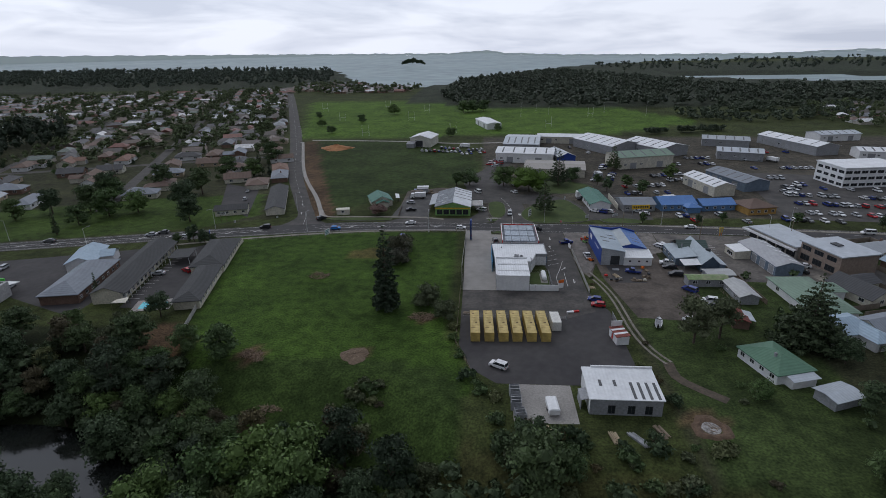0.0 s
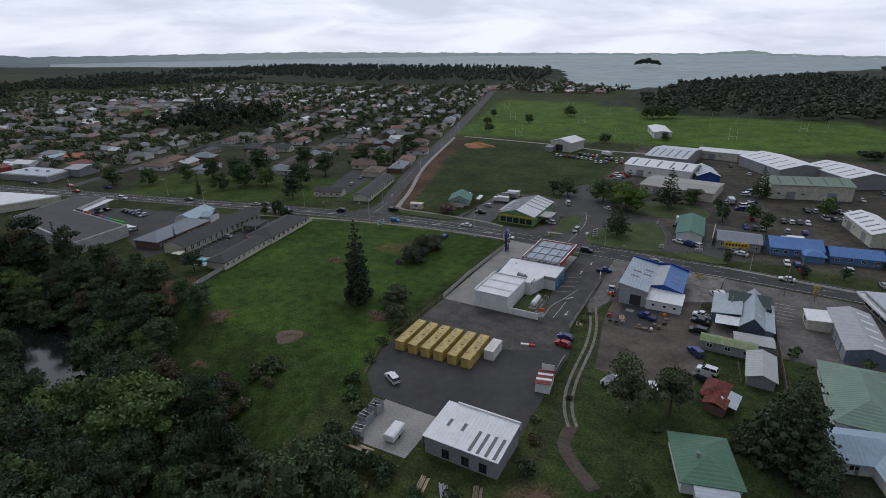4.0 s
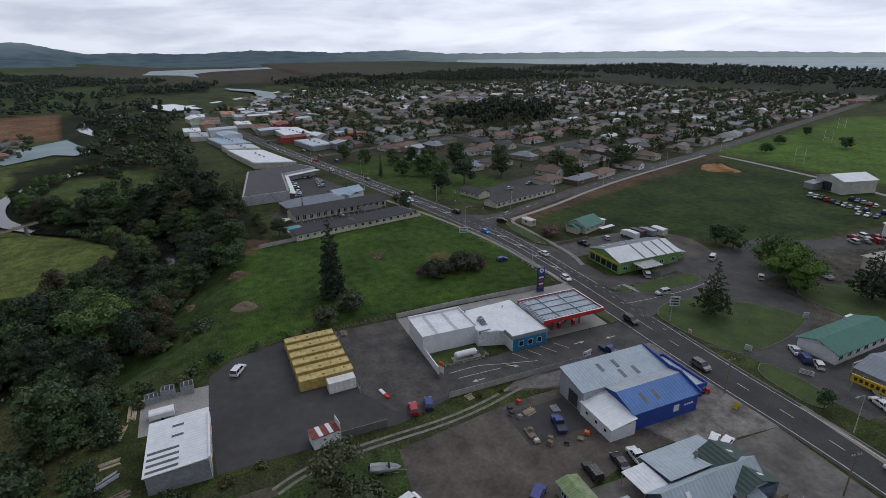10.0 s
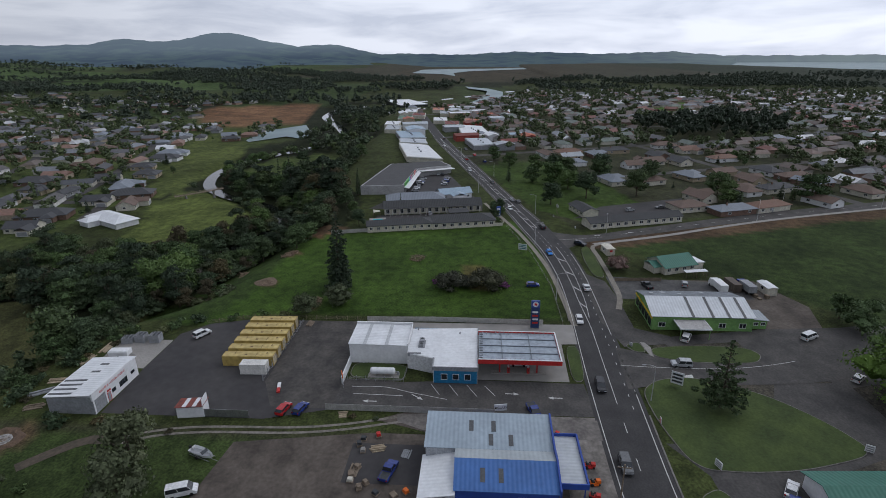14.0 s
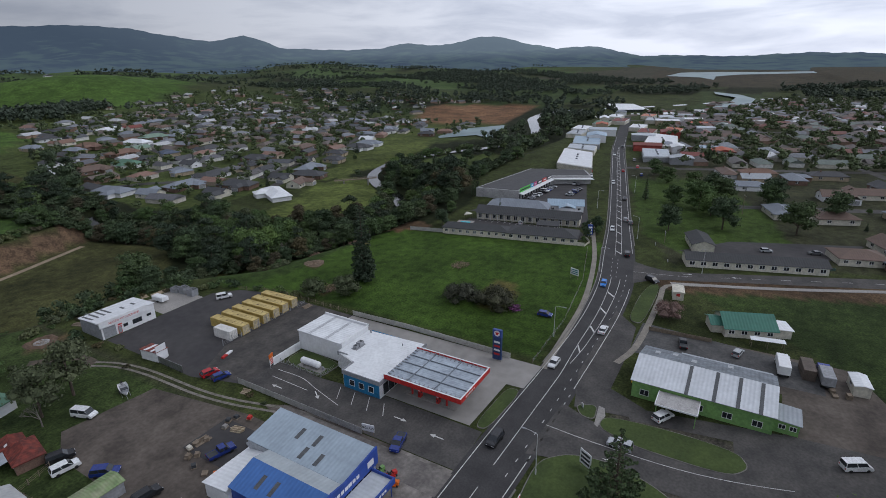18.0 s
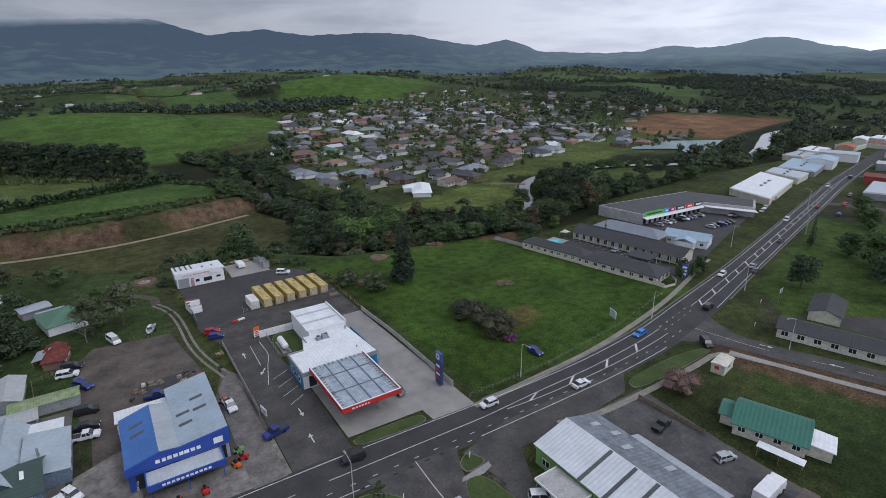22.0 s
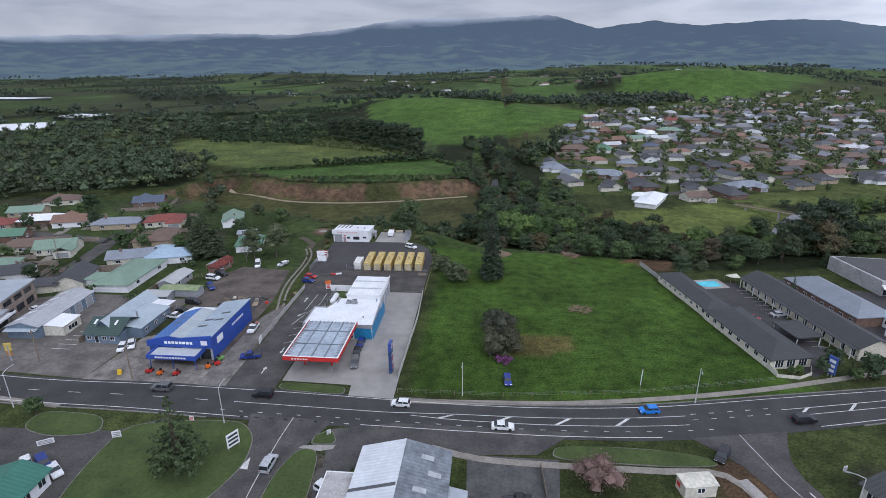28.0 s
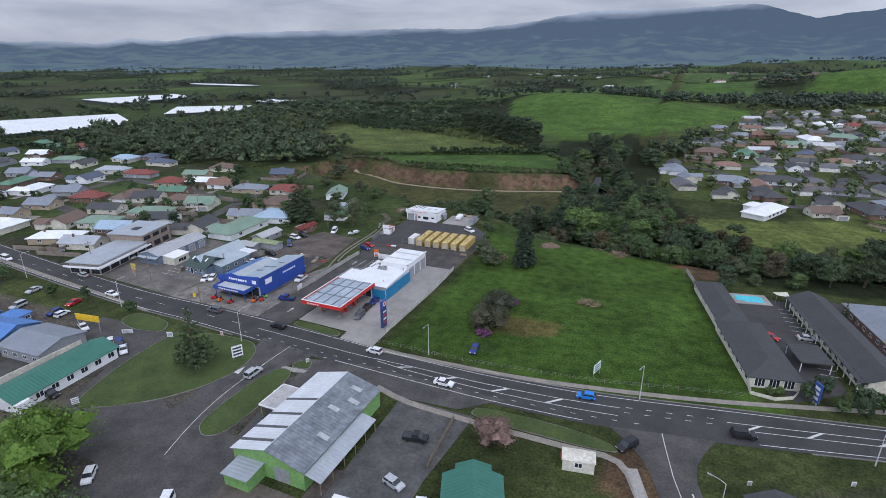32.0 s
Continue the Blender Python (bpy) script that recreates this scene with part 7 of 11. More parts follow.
part("wing_wall", MB().box(-8.6, -2.6, 0, -5.95, 2.8, 2.4), CREAM, gh)
part("wing_roof", MB().slab([(-9.1, -3.1, 2.35), (-5.9, -3.1, 2.35), (-5.9, 0.1, 3.5), (-9.1, 0.1, 3.5)], 0.08).slab([(-9.1, 0.1, 3.5), (-5.9, 0.1, 3.5), (-5.9, 3.3, 2.35), (-9.1, 3.3, 2.35)], 0.08), R_DGREEN, gh)
part("porch_wall", MB().box(6.02, -3.6, 0, 10.0, 1.4, 2.3), CREAM, gh)
part("porch_roof", MB().slab([(6.1, -4.0, 2.75), (10.4, -4.0, 2.4), (10.4, 1.8, 2.4), (6.1, 1.8, 2.75)], 0.1), R_WHITE, gh, "white painted porch roof")
opening(gh, "x+", 10.0, -1.4, 0.1, 1.0, 2.0, WHITE, GREY, "door", 0)
vp = thing("verandah_roof", "long narrow white roof over the side path", "lean-to", -40.9, 250.9, 0, 11)
part("roof", MB().slab([(-0.9, -3.8, 2.3), (0.9, -3.8, 2.15), (0.9, 3.8, 2.15), (-0.9, 3.8, 2.3)], 0.08), R_WHITE, vp)
for v_ in (-3.5, 0.0, 3.5):
    for u_ in (-0.8, 0.8):
        part("post", MB().box(u_ - 0.05, v_ - 0.05, 0, u_ + 0.05, v_ + 0.05, 2.12), WOOD, vp)
long_block("motel_units", "long row of white units with a dark grey roof", -99.5, 246, 107, 43, 8.2, 2.7, 1.5, CREAM, R_MOTEL, cat="motel units", wins=12, ww=1.7, wh=1.4, wz=0.8)
long_block("motel_units", "short row of pale units with a grey roof", -114.5, 228, 197, 14, 7.5, 2.7, 1.4, CREAM, R_MOTEL, cat="motel units", wins=4)
long_block("house", "pale house with a low brown-grey hip roof", -122, 277, 107, 15, 11, 2.7, 2.0, CREAM, R_BROWN, True, cat="house", wins=4)
pole_line("board_fence", "dark green fence along the units", "fence", [(-93.5, 226), (-108, 270)], 1.0, mat("fence_green", (0.06, 0.11, 0.09), None, 0.8, 1), 2.6)

# across the highway to the east
el = long_block("veterinary_building", "long white building with a green roof", 53.5, 247.5, 93, 24, 9, 3.0, 1.6, WHITE, R_DGREEN, cat="building", wins=7, ww=1.7, wh=1.4, over=0.6)
part("porch", MB().box(9.5, 4.4, 0, 12.5, 6.0, 2.8), WHITE, el)
wl2 = thing("boundary_wall", "long pale block wall beside the building", "wall", 62, 236)
for k in range(6):
    part("panel", MB().box(-0.12, k * 3.2, 0, 0.12, k * 3.2 + 3.15, 2.6), CREAM, wl2)
long_block("bottle_store", "dark-roofed shop with a yellow roof sign", 70.5, 240, 4, 14, 12, 3.2, 1.5, GREY, R_SLATE, cat="shop", wins=4)
ys = thing("roof_sign", "yellow sign board with dark bars beside the shop", "sign", 70, 228.6, 0, 8)
part("board", MB().box(-4, -0.12, 2.8, 4, 0.12, 4.6), YELLOW, ys)
for k in range(7):
    part("text_bar", MB().box(-3.4 + k, -0.16, 3.3, -2.8 + k, -0.12, 4.1), DARK, ys)
for k in (-3.6, 3.6):
    part("post", MB().box(k - 0.1, -0.1, 0, k + 0.1, 0.1, 2.8), GREY, ys)
long_block("kindergarten", "low building with bright blue roofs", 88, 241.5, 8, 16, 12, 3.0, 2.2, mat("blue_wall", (0.13, 0.25, 0.44), None, 0.6, 2), R_BLUE, cat="building", wins=5)
long_block("kindergarten", "low wing with a bright blue roof", 105.5, 240, 8, 15, 9, 2.8, 1.8, mat("blue_wall", (0.13, 0.25, 0.44), None, 0.6, 2), R_BLUE, cat="building", wins=4)
long_block("kindergarten", "small front wing with a bright blue roof", 93.5, 234.6, 98, 6, 6, 2.7, 1.3, mat("blue_wall", (0.13, 0.25, 0.44), None, 0.6, 2), R_BLUE, True, cat="building", wins=3)
long_block("house", "brown hip-roofed villa with orange walls", 121, 236, 12, 13, 12, 3.2, 2.6, mat("ochre_wall", (0.45, 0.27, 0.08), None, 0.7, 2), R_BROWN, True, cat="house", wins=4)

# the industrial area
IND = (("packhouse", "large white-roofed factory building in the yard", 29, 348, -10, 36, 22, 6, 2.0, WHITE, R_WHITE), ("timber_store", "low flat factory with a brown-grey roof", 43, 312, -8, 34, 24, 4.2, 0.8, CREAM, roof_mat("brown_grey_roof", (0.27, 0.25, 0.22))),
       ("warehouse", "grey warehouse with pale roof", 30, 390, -8, 24, 40, 6, 2.0, GREY, R_STEEL), ("workshop_building", "blue-fronted workshop with a steel roof", 51, 346, -75, 22, 11, 4.5, 2.2, BLUE, R_STEEL),
       ("warehouse", "wide warehouse with striped white roof", 88, 384, -60, 40, 26, 6, 2.6, GREY, R_WHITE), ("warehouse", "tall warehouse with a grey-green roof", 96.5, 331.5, 16, 35, 18, 7, 2.2, CREAM, R_SAGE), ("warehouse", "warehouse with pale grey roof", 118, 372, -60, 34, 24, 6, 2.4, GREY, R_WHITE),
       ("warehouse", "cream industrial building with white gable roof", 115.5, 273, -78, 27, 11, 5, 1.8, CREAM, R_WHITE), ("workshop_building", "long slate-grey industrial building", 134, 284, -74, 30, 14, 4.6, 1.8, mat("slate_blue_wall", (0.16, 0.21, 0.27), None), R_SLATE),
       ("warehouse", "long white-roofed industrial shed", 217, 385, -75, 52, 17, 6, 2.0, GREY, R_WHITE), ("warehouse", "white shed behind the car park", 250, 352, -12, 26, 14, 5, 1.6, WHITE, R_WHITE), ("warehouse", "grey shed in the industrial area", 165, 352, -20, 26, 16, 5, 1.6, GREY, R_STEEL),
       ("warehouse", "grey shed beside the trucks", 175, 398, -20, 30, 16, 5, 1.6, GREY, R_GREY), ("warehouse", "pale shed near the fields", 262, 420, 10, 32, 15, 5, 1.6, WHITE, R_STEEL), ("warehouse", "low pale shed by the trees", 300, 372, -60, 26, 14, 5, 1.6, CREAM, R_WHITE),
       ("clubrooms", "white sports clubrooms with a pale flat roof", 6, 496, -74, 38, 13, 5, 1.0, WHITE, R_WHITE), ("packing_shed", "low pale shed beyond the yard", 60, 412, -8, 34, 12, 5, 1.4, CREAM, R_WHITE))
for nm, lb, x, y, a, L_, w_, h_, ri, wa, ro in IND:
    t = long_block(nm, lb, x, y, a, L_, w_, h_, ri, wa, ro, cat="industrial building")
    for k in range(2):
        opening(t, "y-", -w_ / 2, -L_ / 4 + k * L_ / 2, 0.05, 4.0, 3.6, GREY, GREY, "roller_door", 0)
    for k in range(2):
        opening(t, "y-", -w_ / 2, -L_ * 0.4 + k * L_ * 0.3, 2.2, 1.6, 1.0, WHITE, None, "window", 1)
    if ri > 1.5:
        for k in range(5):
            part("skylight", roof_strip(MB(), L_, w_, h_, ri, -L_ * 0.4 + k * L_ * 0.19, -L_ * 0.4 + k * L_ * 0.19 + 0.9, 0.1, 0.9, -1), SKYLIGHT, t)
of3 = thing("office_building", "white three-level office building with window bands", "office", 198, 288, 0, 8)
OCC.append((198, 288, 20))
part("wall", MB().box(-17, -10, 0, 17, 10, 10), WHITE, of3)
part("roof", MB().box(-17.4, -10.4, 10, 17.4, 10.4, 10.4), R_WHITE, of3)
for lv in range(3):
    for k in range(8):
        opening(of3, "y-", -10, -15 + k * 4.2, 0.9 + lv * 3.2, 3.4, 1.5, GREY, None, "window", 1)
    for k in range(4):
        opening(of3, "x-", -17, -7.5 + k * 4.8, 0.9 + lv * 3.2, 3.4, 1.5, GREY, None, "window", 1)
bn_ = long_block("barn", "white gabled barn with an open dark doorway", -43, 403, 78, 20, 16, 6.5, 2.2, mat("barn_cream", (0.60, 0.59, 0.52), None, 0.6, 3), R_WHITE, cat="barn")
# open doorway: a dark panel stands for the unlit inside
opening(bn_, "x-", -10, 1.0, 0.05, 6.0, 4.8, WHITE, DARK, "doorway", 0)
part("lean_to", MB().slab([(-16, 3, 3.2), (-10.2, 3, 4.2), (-10.2, 9, 4.2), (-16, 9, 3.2)], 0.1).box(-15.8, 3.2, 0, -10.2, 8.8, 3.0), GREY, bn_)


# ---- houses ----
WALLS = {"white": WHITE, "cream": CREAM, "brick": BROWN, "grey": GREY, "tan": mat("tan_wall", (0.42, 0.35, 0.25), None, 0.8, 2)}
ROOFS = {"charcoal": R_DARK, "brown": R_BROWN, "red": R_RED, "green": R_GREEN, "sage": R_SAGE, "blue": R_PALEBLUE, "slate": R_SLATE, "white": R_WHITE, "grey": R_GREY, "deep blue": roof_mat("deep_blue_roof", (0.085, 0.105, 0.145), rough=0.65), "terracotta": roof_mat("terracotta_roof", (0.195, 0.118, 0.088), rough=0.75)}
HOUSES = {}


def house(x, y, rot, roof="charcoal", wall="cream", shape=0, z=None):
    """A one-storey house: shape 0 plain gable, 1 hip with a wing, 2 long hip, 3 gable with a cross gable."""
    z = float(height(x, y)) if z is None else z
    OCC.append((x, y, 9))
    key = (roof, wall, shape)
    if key in HOUSES:
        return copy_thing(HOUSES[key], pose(x, y, z, 0, 0, rot))
    wm, rm = WALLS[wall], ROOFS[roof]
    kind = ("gable", "hip", "hip", "gable", "hip")[shape]
    label = f"single-storey {wall} house with a {roof} {kind} roof" + (" and wing" if shape in (1, 3, 4) else "")
    L, w = ((15, 8.5), (16, 9), (19, 8.5), (14, 9), (23, 12))[shape]
    f = gable_block if kind == "gable" else hip_block
    t = f("house", label, "house", x, y, rot, L, w, 2.7, (1.9, 2.2, 2.0, 2.3, 2.7)[shape], wm, rm, 0.55, z, "suburban houses")
    if shape in (1, 3, 4):
        part("wing_wall", MB().box(1.5, -w / 2 - 5, 0, 7.5, -w / 2 + 0.02, 2.68), wm, t)
        r, e = 2.7 + (1.7 if shape == 3 else 1.5), 2.68
        y0_, y1_ = -w / 2 - 5.5, -w / 2 + 2.6
        if shape == 3:
            part("wing_roof", MB().slab([(0.9, y0_, e), (4.5, y0_, r), (4.5, y1_, r), (0.9, y1_, e)][::-1], 0.1).slab([(4.5, y0_, r), (8.1, y0_, e), (8.1, y1_, e), (4.5, y1_, r)][::-1], 0.1), rm, t)
        else:
            part("wing_roof", MB().add([(0.9, y0_, e), (8.1, y0_, e), (8.1, y1_, e), (0.9, y1_, e), (4.5, y0_ + 3.2, r), (4.5, y1_, r)], [(0, 1, 4), (1, 2, 5, 4), (3, 0, 4, 5), (3, 2, 1, 0)]), rm, t)
    for u in (-L * 0.36, -L * 0.1):
        opening(t, "y-", -w / 2, u, 0.9, 1.7, 1.2, joined=True)
    for u in (-L * 0.3, L * 0.25):
        opening(t, "y+", w / 2, u, 0.9, 1.7, 1.2, joined=True)
    opening(t, "x-", -L / 2, 0.5, 0.9, 1.5, 1.2, joined=True)
    opening(t, "y-", -w / 2, L * 0.03 - 1.6, 0.05, 0.95, 2.0, WHITE, GREY, "door", 0, joined=True)
    if shape in (0, 2):
        part("chimney", MB().box(L * 0.2, 0.6, 2.7, L * 0.2 + 0.6, 1.2, 5.4), BROWN, t)
    if shape in (1, 3, 4):
        opening(t, "y-", -w / 2 - 5, 4.5, 0.05, 4.6, 2.2, WHITE, GREY, "garage_door", 0, joined=True)
    HOUSES[key] = t
    return t


rh = random.Random(7)
EAST = (("sage", 91, 79), ("red", 121, 83), ("deep blue", 149, 51), ("slate", 140, 89), ("slate", 106, 129), ("blue", 92, 127), ("sage", 142, 121), ("white", 178, 86), ("sage", 197, 73), ("brown", 197, 51), ("terracotta", 163, 87),
        ("brown", 154, 120), ("green", 175, 109), ("red", 194, 95), ("charcoal", 176, 124), ("brown", 189, 126), ("charcoal", 176, 147), ("red", 205, 136), ("slate", 213, 154), ("sage", 151, 143), ("charcoal", 139, 148), ("sage", 158, 163), ("blue", 143, 166),
        ("white", 154, 184), ("grey", 138, 184), ("white", 250, 136), ("brown", 173, 168), ("green", 277, 130), ("slate", 212, 170), ("white", 194, 182), ("deep blue", 249, 106), ("grey", 258, 84), ("slate", 279, 113), ("brown", 108, 106), ("charcoal", 112, 150))
for i, (rf, hx, hy) in enumerate(EAST):
    house(hx, hy, rh.choice((15, 22, 108, 200)) + rh.uniform(-6, 6), rf, ("white", "cream", "brick", "tan", "cream")[i % 5], (0, 2, 3, 1)[(i * 7) % 4])
house(95.5, 145.5, 92, "sage", "white", 4)
gv = long_block("house", "white weatherboard house with a sage green hip roof", 68.6, 110.8, 106, 12.0, 9.4, 2.7, 1.9, WHITE, R_GREEN, True, cat="house", wins=4, over=0.5, z=float(height(68.6, 110.8)))
part("chimney", MB().box(-1.5, 1.2, 2.7, -1.0, 1.7, 5.0), GREY, gv)
part("annex_wall", MB().box(-8.2, -3.6, 0, -5.95, 2.6, 2.2), WHITE, gv)
part("annex_roof", MB().slab([(-8.8, -4.0, 2.25), (-5.9, -4.0, 2.6), (-5.9, 3.0, 2.6), (-8.8, 3.0, 2.25)], 0.08), R_STEEL, gv, "pale steel roof sheets")
long_block("carport", "open carport with a pale grey roof", 75.5, 98.5, 20, 7, 5, 2.3, 0.4, GREY, R_STEEL, cat="carport")
for k in range(34):
    hx, hy = rh.uniform(215, 420), rh.uniform(20, 165)
    if all((hx - a) ** 2 + (hy - b) ** 2 > 18 ** 2 for a, b, _ in OCC):
        house(hx, hy, rh.choice((15, 105, 195)) + rh.uniform(-8, 8), rh.choice(list(ROOFS)), rh.choice(list(WALLS)), rh.randrange(4))
ESTATE = (("slate", -72, -90), ("slate", -80, -66), ("slate", -104, -68), ("slate", -129, -107), ("charcoal", -132, -78), ("charcoal", -102, -34), ("charcoal", -122, -40), ("deep blue", -163, -171), ("green", -121, -157), ("charcoal", -139, -159), ("brown", -95, -156), ("white", -75, -163), ("charcoal", -94, -197),
          ("brown", -144, -10), ("charcoal", -166, -22), ("charcoal", -171, -85), ("white", -84, -248), ("terracotta", -132, -267), ("terracotta", -138, -238), ("slate", -163, -260), ("white", -172, -229), ("sage", -158, -202), ("terracotta", -139, -195), ("slate", -120, -228), ("white", -202, -325), ("red", -225, -321),
          ("sage", -199, -247), ("slate", -217, -239), ("charcoal", -194, -163), ("brown", -211, -194), ("charcoal", -191, -100), ("slate", -104, -260), ("slate", -196, -277), ("charcoal", -151, -32), ("slate", -184, -39), ("charcoal", -219, -45), ("charcoal", -275, -65), ("white", -314, -86), ("brown", -248, -106), ("charcoal", -338, -139), ("slate", -382, -112),
          ("charcoal", -204, -62), ("brown", -303, -137), ("charcoal", -242, -62), ("slate", -296, -70))
for i, (rf, hx, hy) in enumerate(ESTATE):
    if hx > -48 + 0.289 * (hy + 84):
        continue
    house(hx, hy, rh.choice((10, 100, 190, 280)) + rh.uniform(-12, 12), rf, ("white", "cream", "brick", "tan")[i % 4], (4, 3, 4, 1)[(i * 5) % 4])
wh = hip_block("house", "sprawling white-roofed white house on the river lawn", "house", -117, -1, 62, 27, 11, 2.8, 2.3, WHITE, R_WHITE, 0.7, float(height(-117, -1)))
part("wing_wall", MB().box(-9, -11, 0, -1, -5, 2.7), WHITE, wh)
part("wing_roof", MB().add([(-9.6, -11.6, 2.7), (-0.4, -11.6, 2.7), (-0.4, -3, 2.7), (-9.6, -3, 2.7), (-5, -8, 4.4), (-5, -2, 4.4)], [(0, 1, 4), (1, 2, 5, 4), (3, 0, 4, 5), (3, 2, 1, 0)]), R_WHITE, wh)
for u in (-7, -2.5, 2.5, 7):
    opening(wh, "y+", 5.5, u, 0.7, 2.2, 1.6)
OCC.append((-117, -1, 15))
for k in range(70):
    hx, hy = rh.uniform(-430, -60), rh.uniform(-360, -30)
    if dist_line(RIVER, np.array([hx]), np.array([hy]))[0] > 45 and hy < 0.12 * hx + 5 and all((hx - a) ** 2 + (hy - b) ** 2 > 20 ** 2 for a, b, _ in OCC) and hx < -63 + 0.289 * (hy + 84):
        house(hx, hy, rh.choice((10, 100, 190, 280)) + rh.uniform(-12, 12), rh.choice(("charcoal", "charcoal", "charcoal", "slate", "brown", "charcoal", "terracotta", "slate")), rh.choice(list(WALLS)), rh.choice((1, 2, 3)))

# the northern suburb: rows of houses along streets parallel to the side street
SA = np.array([-79.0, 222.0])
SU = np.array([-0.331, 0.944])
SV = np.array([-0.944, -0.331])
for v in (92, 184, 276, 368, 460):
    p0, p1 = SA + SU * (40 if v < 100 else 10) + SV * v, SA + SU * 720 + SV * v
    ribbon("road", np.array([(*p0, 3), (*((p0 + p1) / 2), 3), (*p1, 3)]), 3.2, -3.2, 0.05, ASPHALT_OLD, "narrow suburban street", "road")
for u in (150, 330, 520):
    p0, p1 = SA + SU * u, SA + SU * u + SV * 560
    ribbon("road", np.array([(*p0, 3), (*((p0 + p1) / 2), 3), (*p1, 3)]), 3.0, -3.0, 0.04, ASPHALT_OLD, "narrow suburban cross street", "road")
far_spots = []
for pts_ in ([(-62, -112), (-96, -100), (-150, -58), (-230, -74), (-330, -108), (-430, -150)], [(-150, -58), (-158, -150), (-180, -250), (-214, -340)], [(-92, -122), (-158, -130), (-240, -150), (-330, -200)], [(-120, -210), (-180, -215), (-260, -240)], [(-118, -18), (-150, -30), (-150, -58)]):
    ln_ = smooth_line(pts_, 6)
    ribbon("road", ln_, 3.4, -3.4, 0.25, ASPHALT_OLD, "pale asphalt street of the new estate", "road", ground=height)
for pts_ in ([(124, 200), (128, 170), (124, 140), (130, 108), (140, 70)], [(124, 150), (170, 156), (230, 146), (330, 130)], [(130, 108), (180, 100), (240, 92)], [(210, 190), (226, 150), (236, 92)]):
    ribbon("road", smooth_line(pts_, 6), 3.2, -3.2, 0.05, ASPHALT_OLD, "narrow residential street", "road", ground=height)
for k in range(1800):
    x_, y_ = rh.uniform(-470, -60), rh.uniform(-420, -30)
    if len(far_spots) < 170 and dist_line(RIVER, np.array([x_]), np.array([y_]))[0] > 42 and y_ < 0.12 * x_ + 5 and x_ < -63 + 0.289 * (y_ + 84) and all((x_ - a) ** 2 + (y_ - b) ** 2 > 17 ** 2 for a, b, _ in OCC) and all((x_ - q[0]) ** 2 + (y_ - q[1]) ** 2 > 18 ** 2 for q in far_spots):
        far_spots.append((x_, y_, rh.choice((10, 100)) + rh.uniform(-12, 12), rh.uniform(14, 19), rh.uniform(9, 11)))
ang_s = math.degrees(math.atan2(SU[1], SU[0]))
SUBURB_WOOD = [(-330, 330), (-420, 330), (-470, 420), (-420, 470), (-340, 430)]
for row in range(29):
    v = 14 + row * 19 + (4 if row % 2 else 0)
    for col in range(42):
        u = 26 + col * 17.5 + rh.uniform(-5, 5)
        p = SA + SU * u + SV * (v + rh.uniform(-5, 5))
        if v < 60 and u < 60:
            continue
        if min(abs(v - s) for s in (0, 92, 184, 276, 368, 460)) < 8 or min(abs(u - s) for s in (150, 330, 520)) < 9:
            continue
        x_, y_ = float(p[0]), float(p[1])
        if bool(inside(CHURCH_LAWN, np.array([x_]), np.array([y_]))[0]) or bool(inside(SCHOOL, np.array([x_]), np.array([y_]))[0]) or bool(inside(SUBURB_WOOD, np.array([x_]), np.array([y_]))[0]):
            continue
        if dist_line(HWY, np.array([x_]), np.array([y_]))[0] < 45 or rh.random() < 0.07 or any((x_ - a) ** 2 + (y_ - b) ** 2 < 16 ** 2 for a, b, _ in OCC):
            continue
        if u < 180 and v < 190:
            house(x_, y_, ang_s + rh.choice((0, 90, 180)) + rh.uniform(-5, 5), rh.choice(("brown", "brown", "charcoal", "slate", "grey", "brown", "charcoal", "slate", "white", "terracotta")), rh.choice(("cream", "brick", "tan", "white")), rh.randrange(4))
        else:
            far_spots.append((x_, y_, ang_s + rh.choice((0, 90)) + rh.uniform(-6, 6), rh.uniform(11, 19), rh.uniform(7, 10)))
for k in range(700):
    x_, y_ = rh.uniform(-900, -480), rh.uniform(170, 820)
    far_spots.append((x_, y_, rh.uniform(0, 180), rh.uniform(12, 20), rh.uniform(8, 11)))
for k in range(150):
    x_, y_ = rh.uniform(-760, -300), rh.uniform(-560, -150)
    if not bool(inside(EARTHWORKS, np.array([x_]), np.array([y_]))[0]):
        far_spots.append((x_, y_, rh.uniform(0, 180), rh.uniform(12, 18), rh.uniform(8, 10)))
for k in range(130):
    x_, y_ = rh.uniform(-330, -120), rh.uniform(860, 1050)
    far_spots.append((x_, y_, rh.uniform(0, 180), rh.uniform(12, 18), rh.uniform(8, 10)))
for k in range(110):
    x_, y_ = rh.uniform(330, 700), rh.uniform(420, 640)
    far_spots.append((x_, y_, rh.uniform(0, 180), rh.uniform(12, 18), rh.uniform(8, 10)))
for k in range(60):
    x_, y_ = rh.uniform(-700, 500), rh.uniform(-1700, -750)
    far_spots.append((x_, y_, rh.uniform(0, 180), rh.uniform(12, 22), rh.uniform(8, 12)))

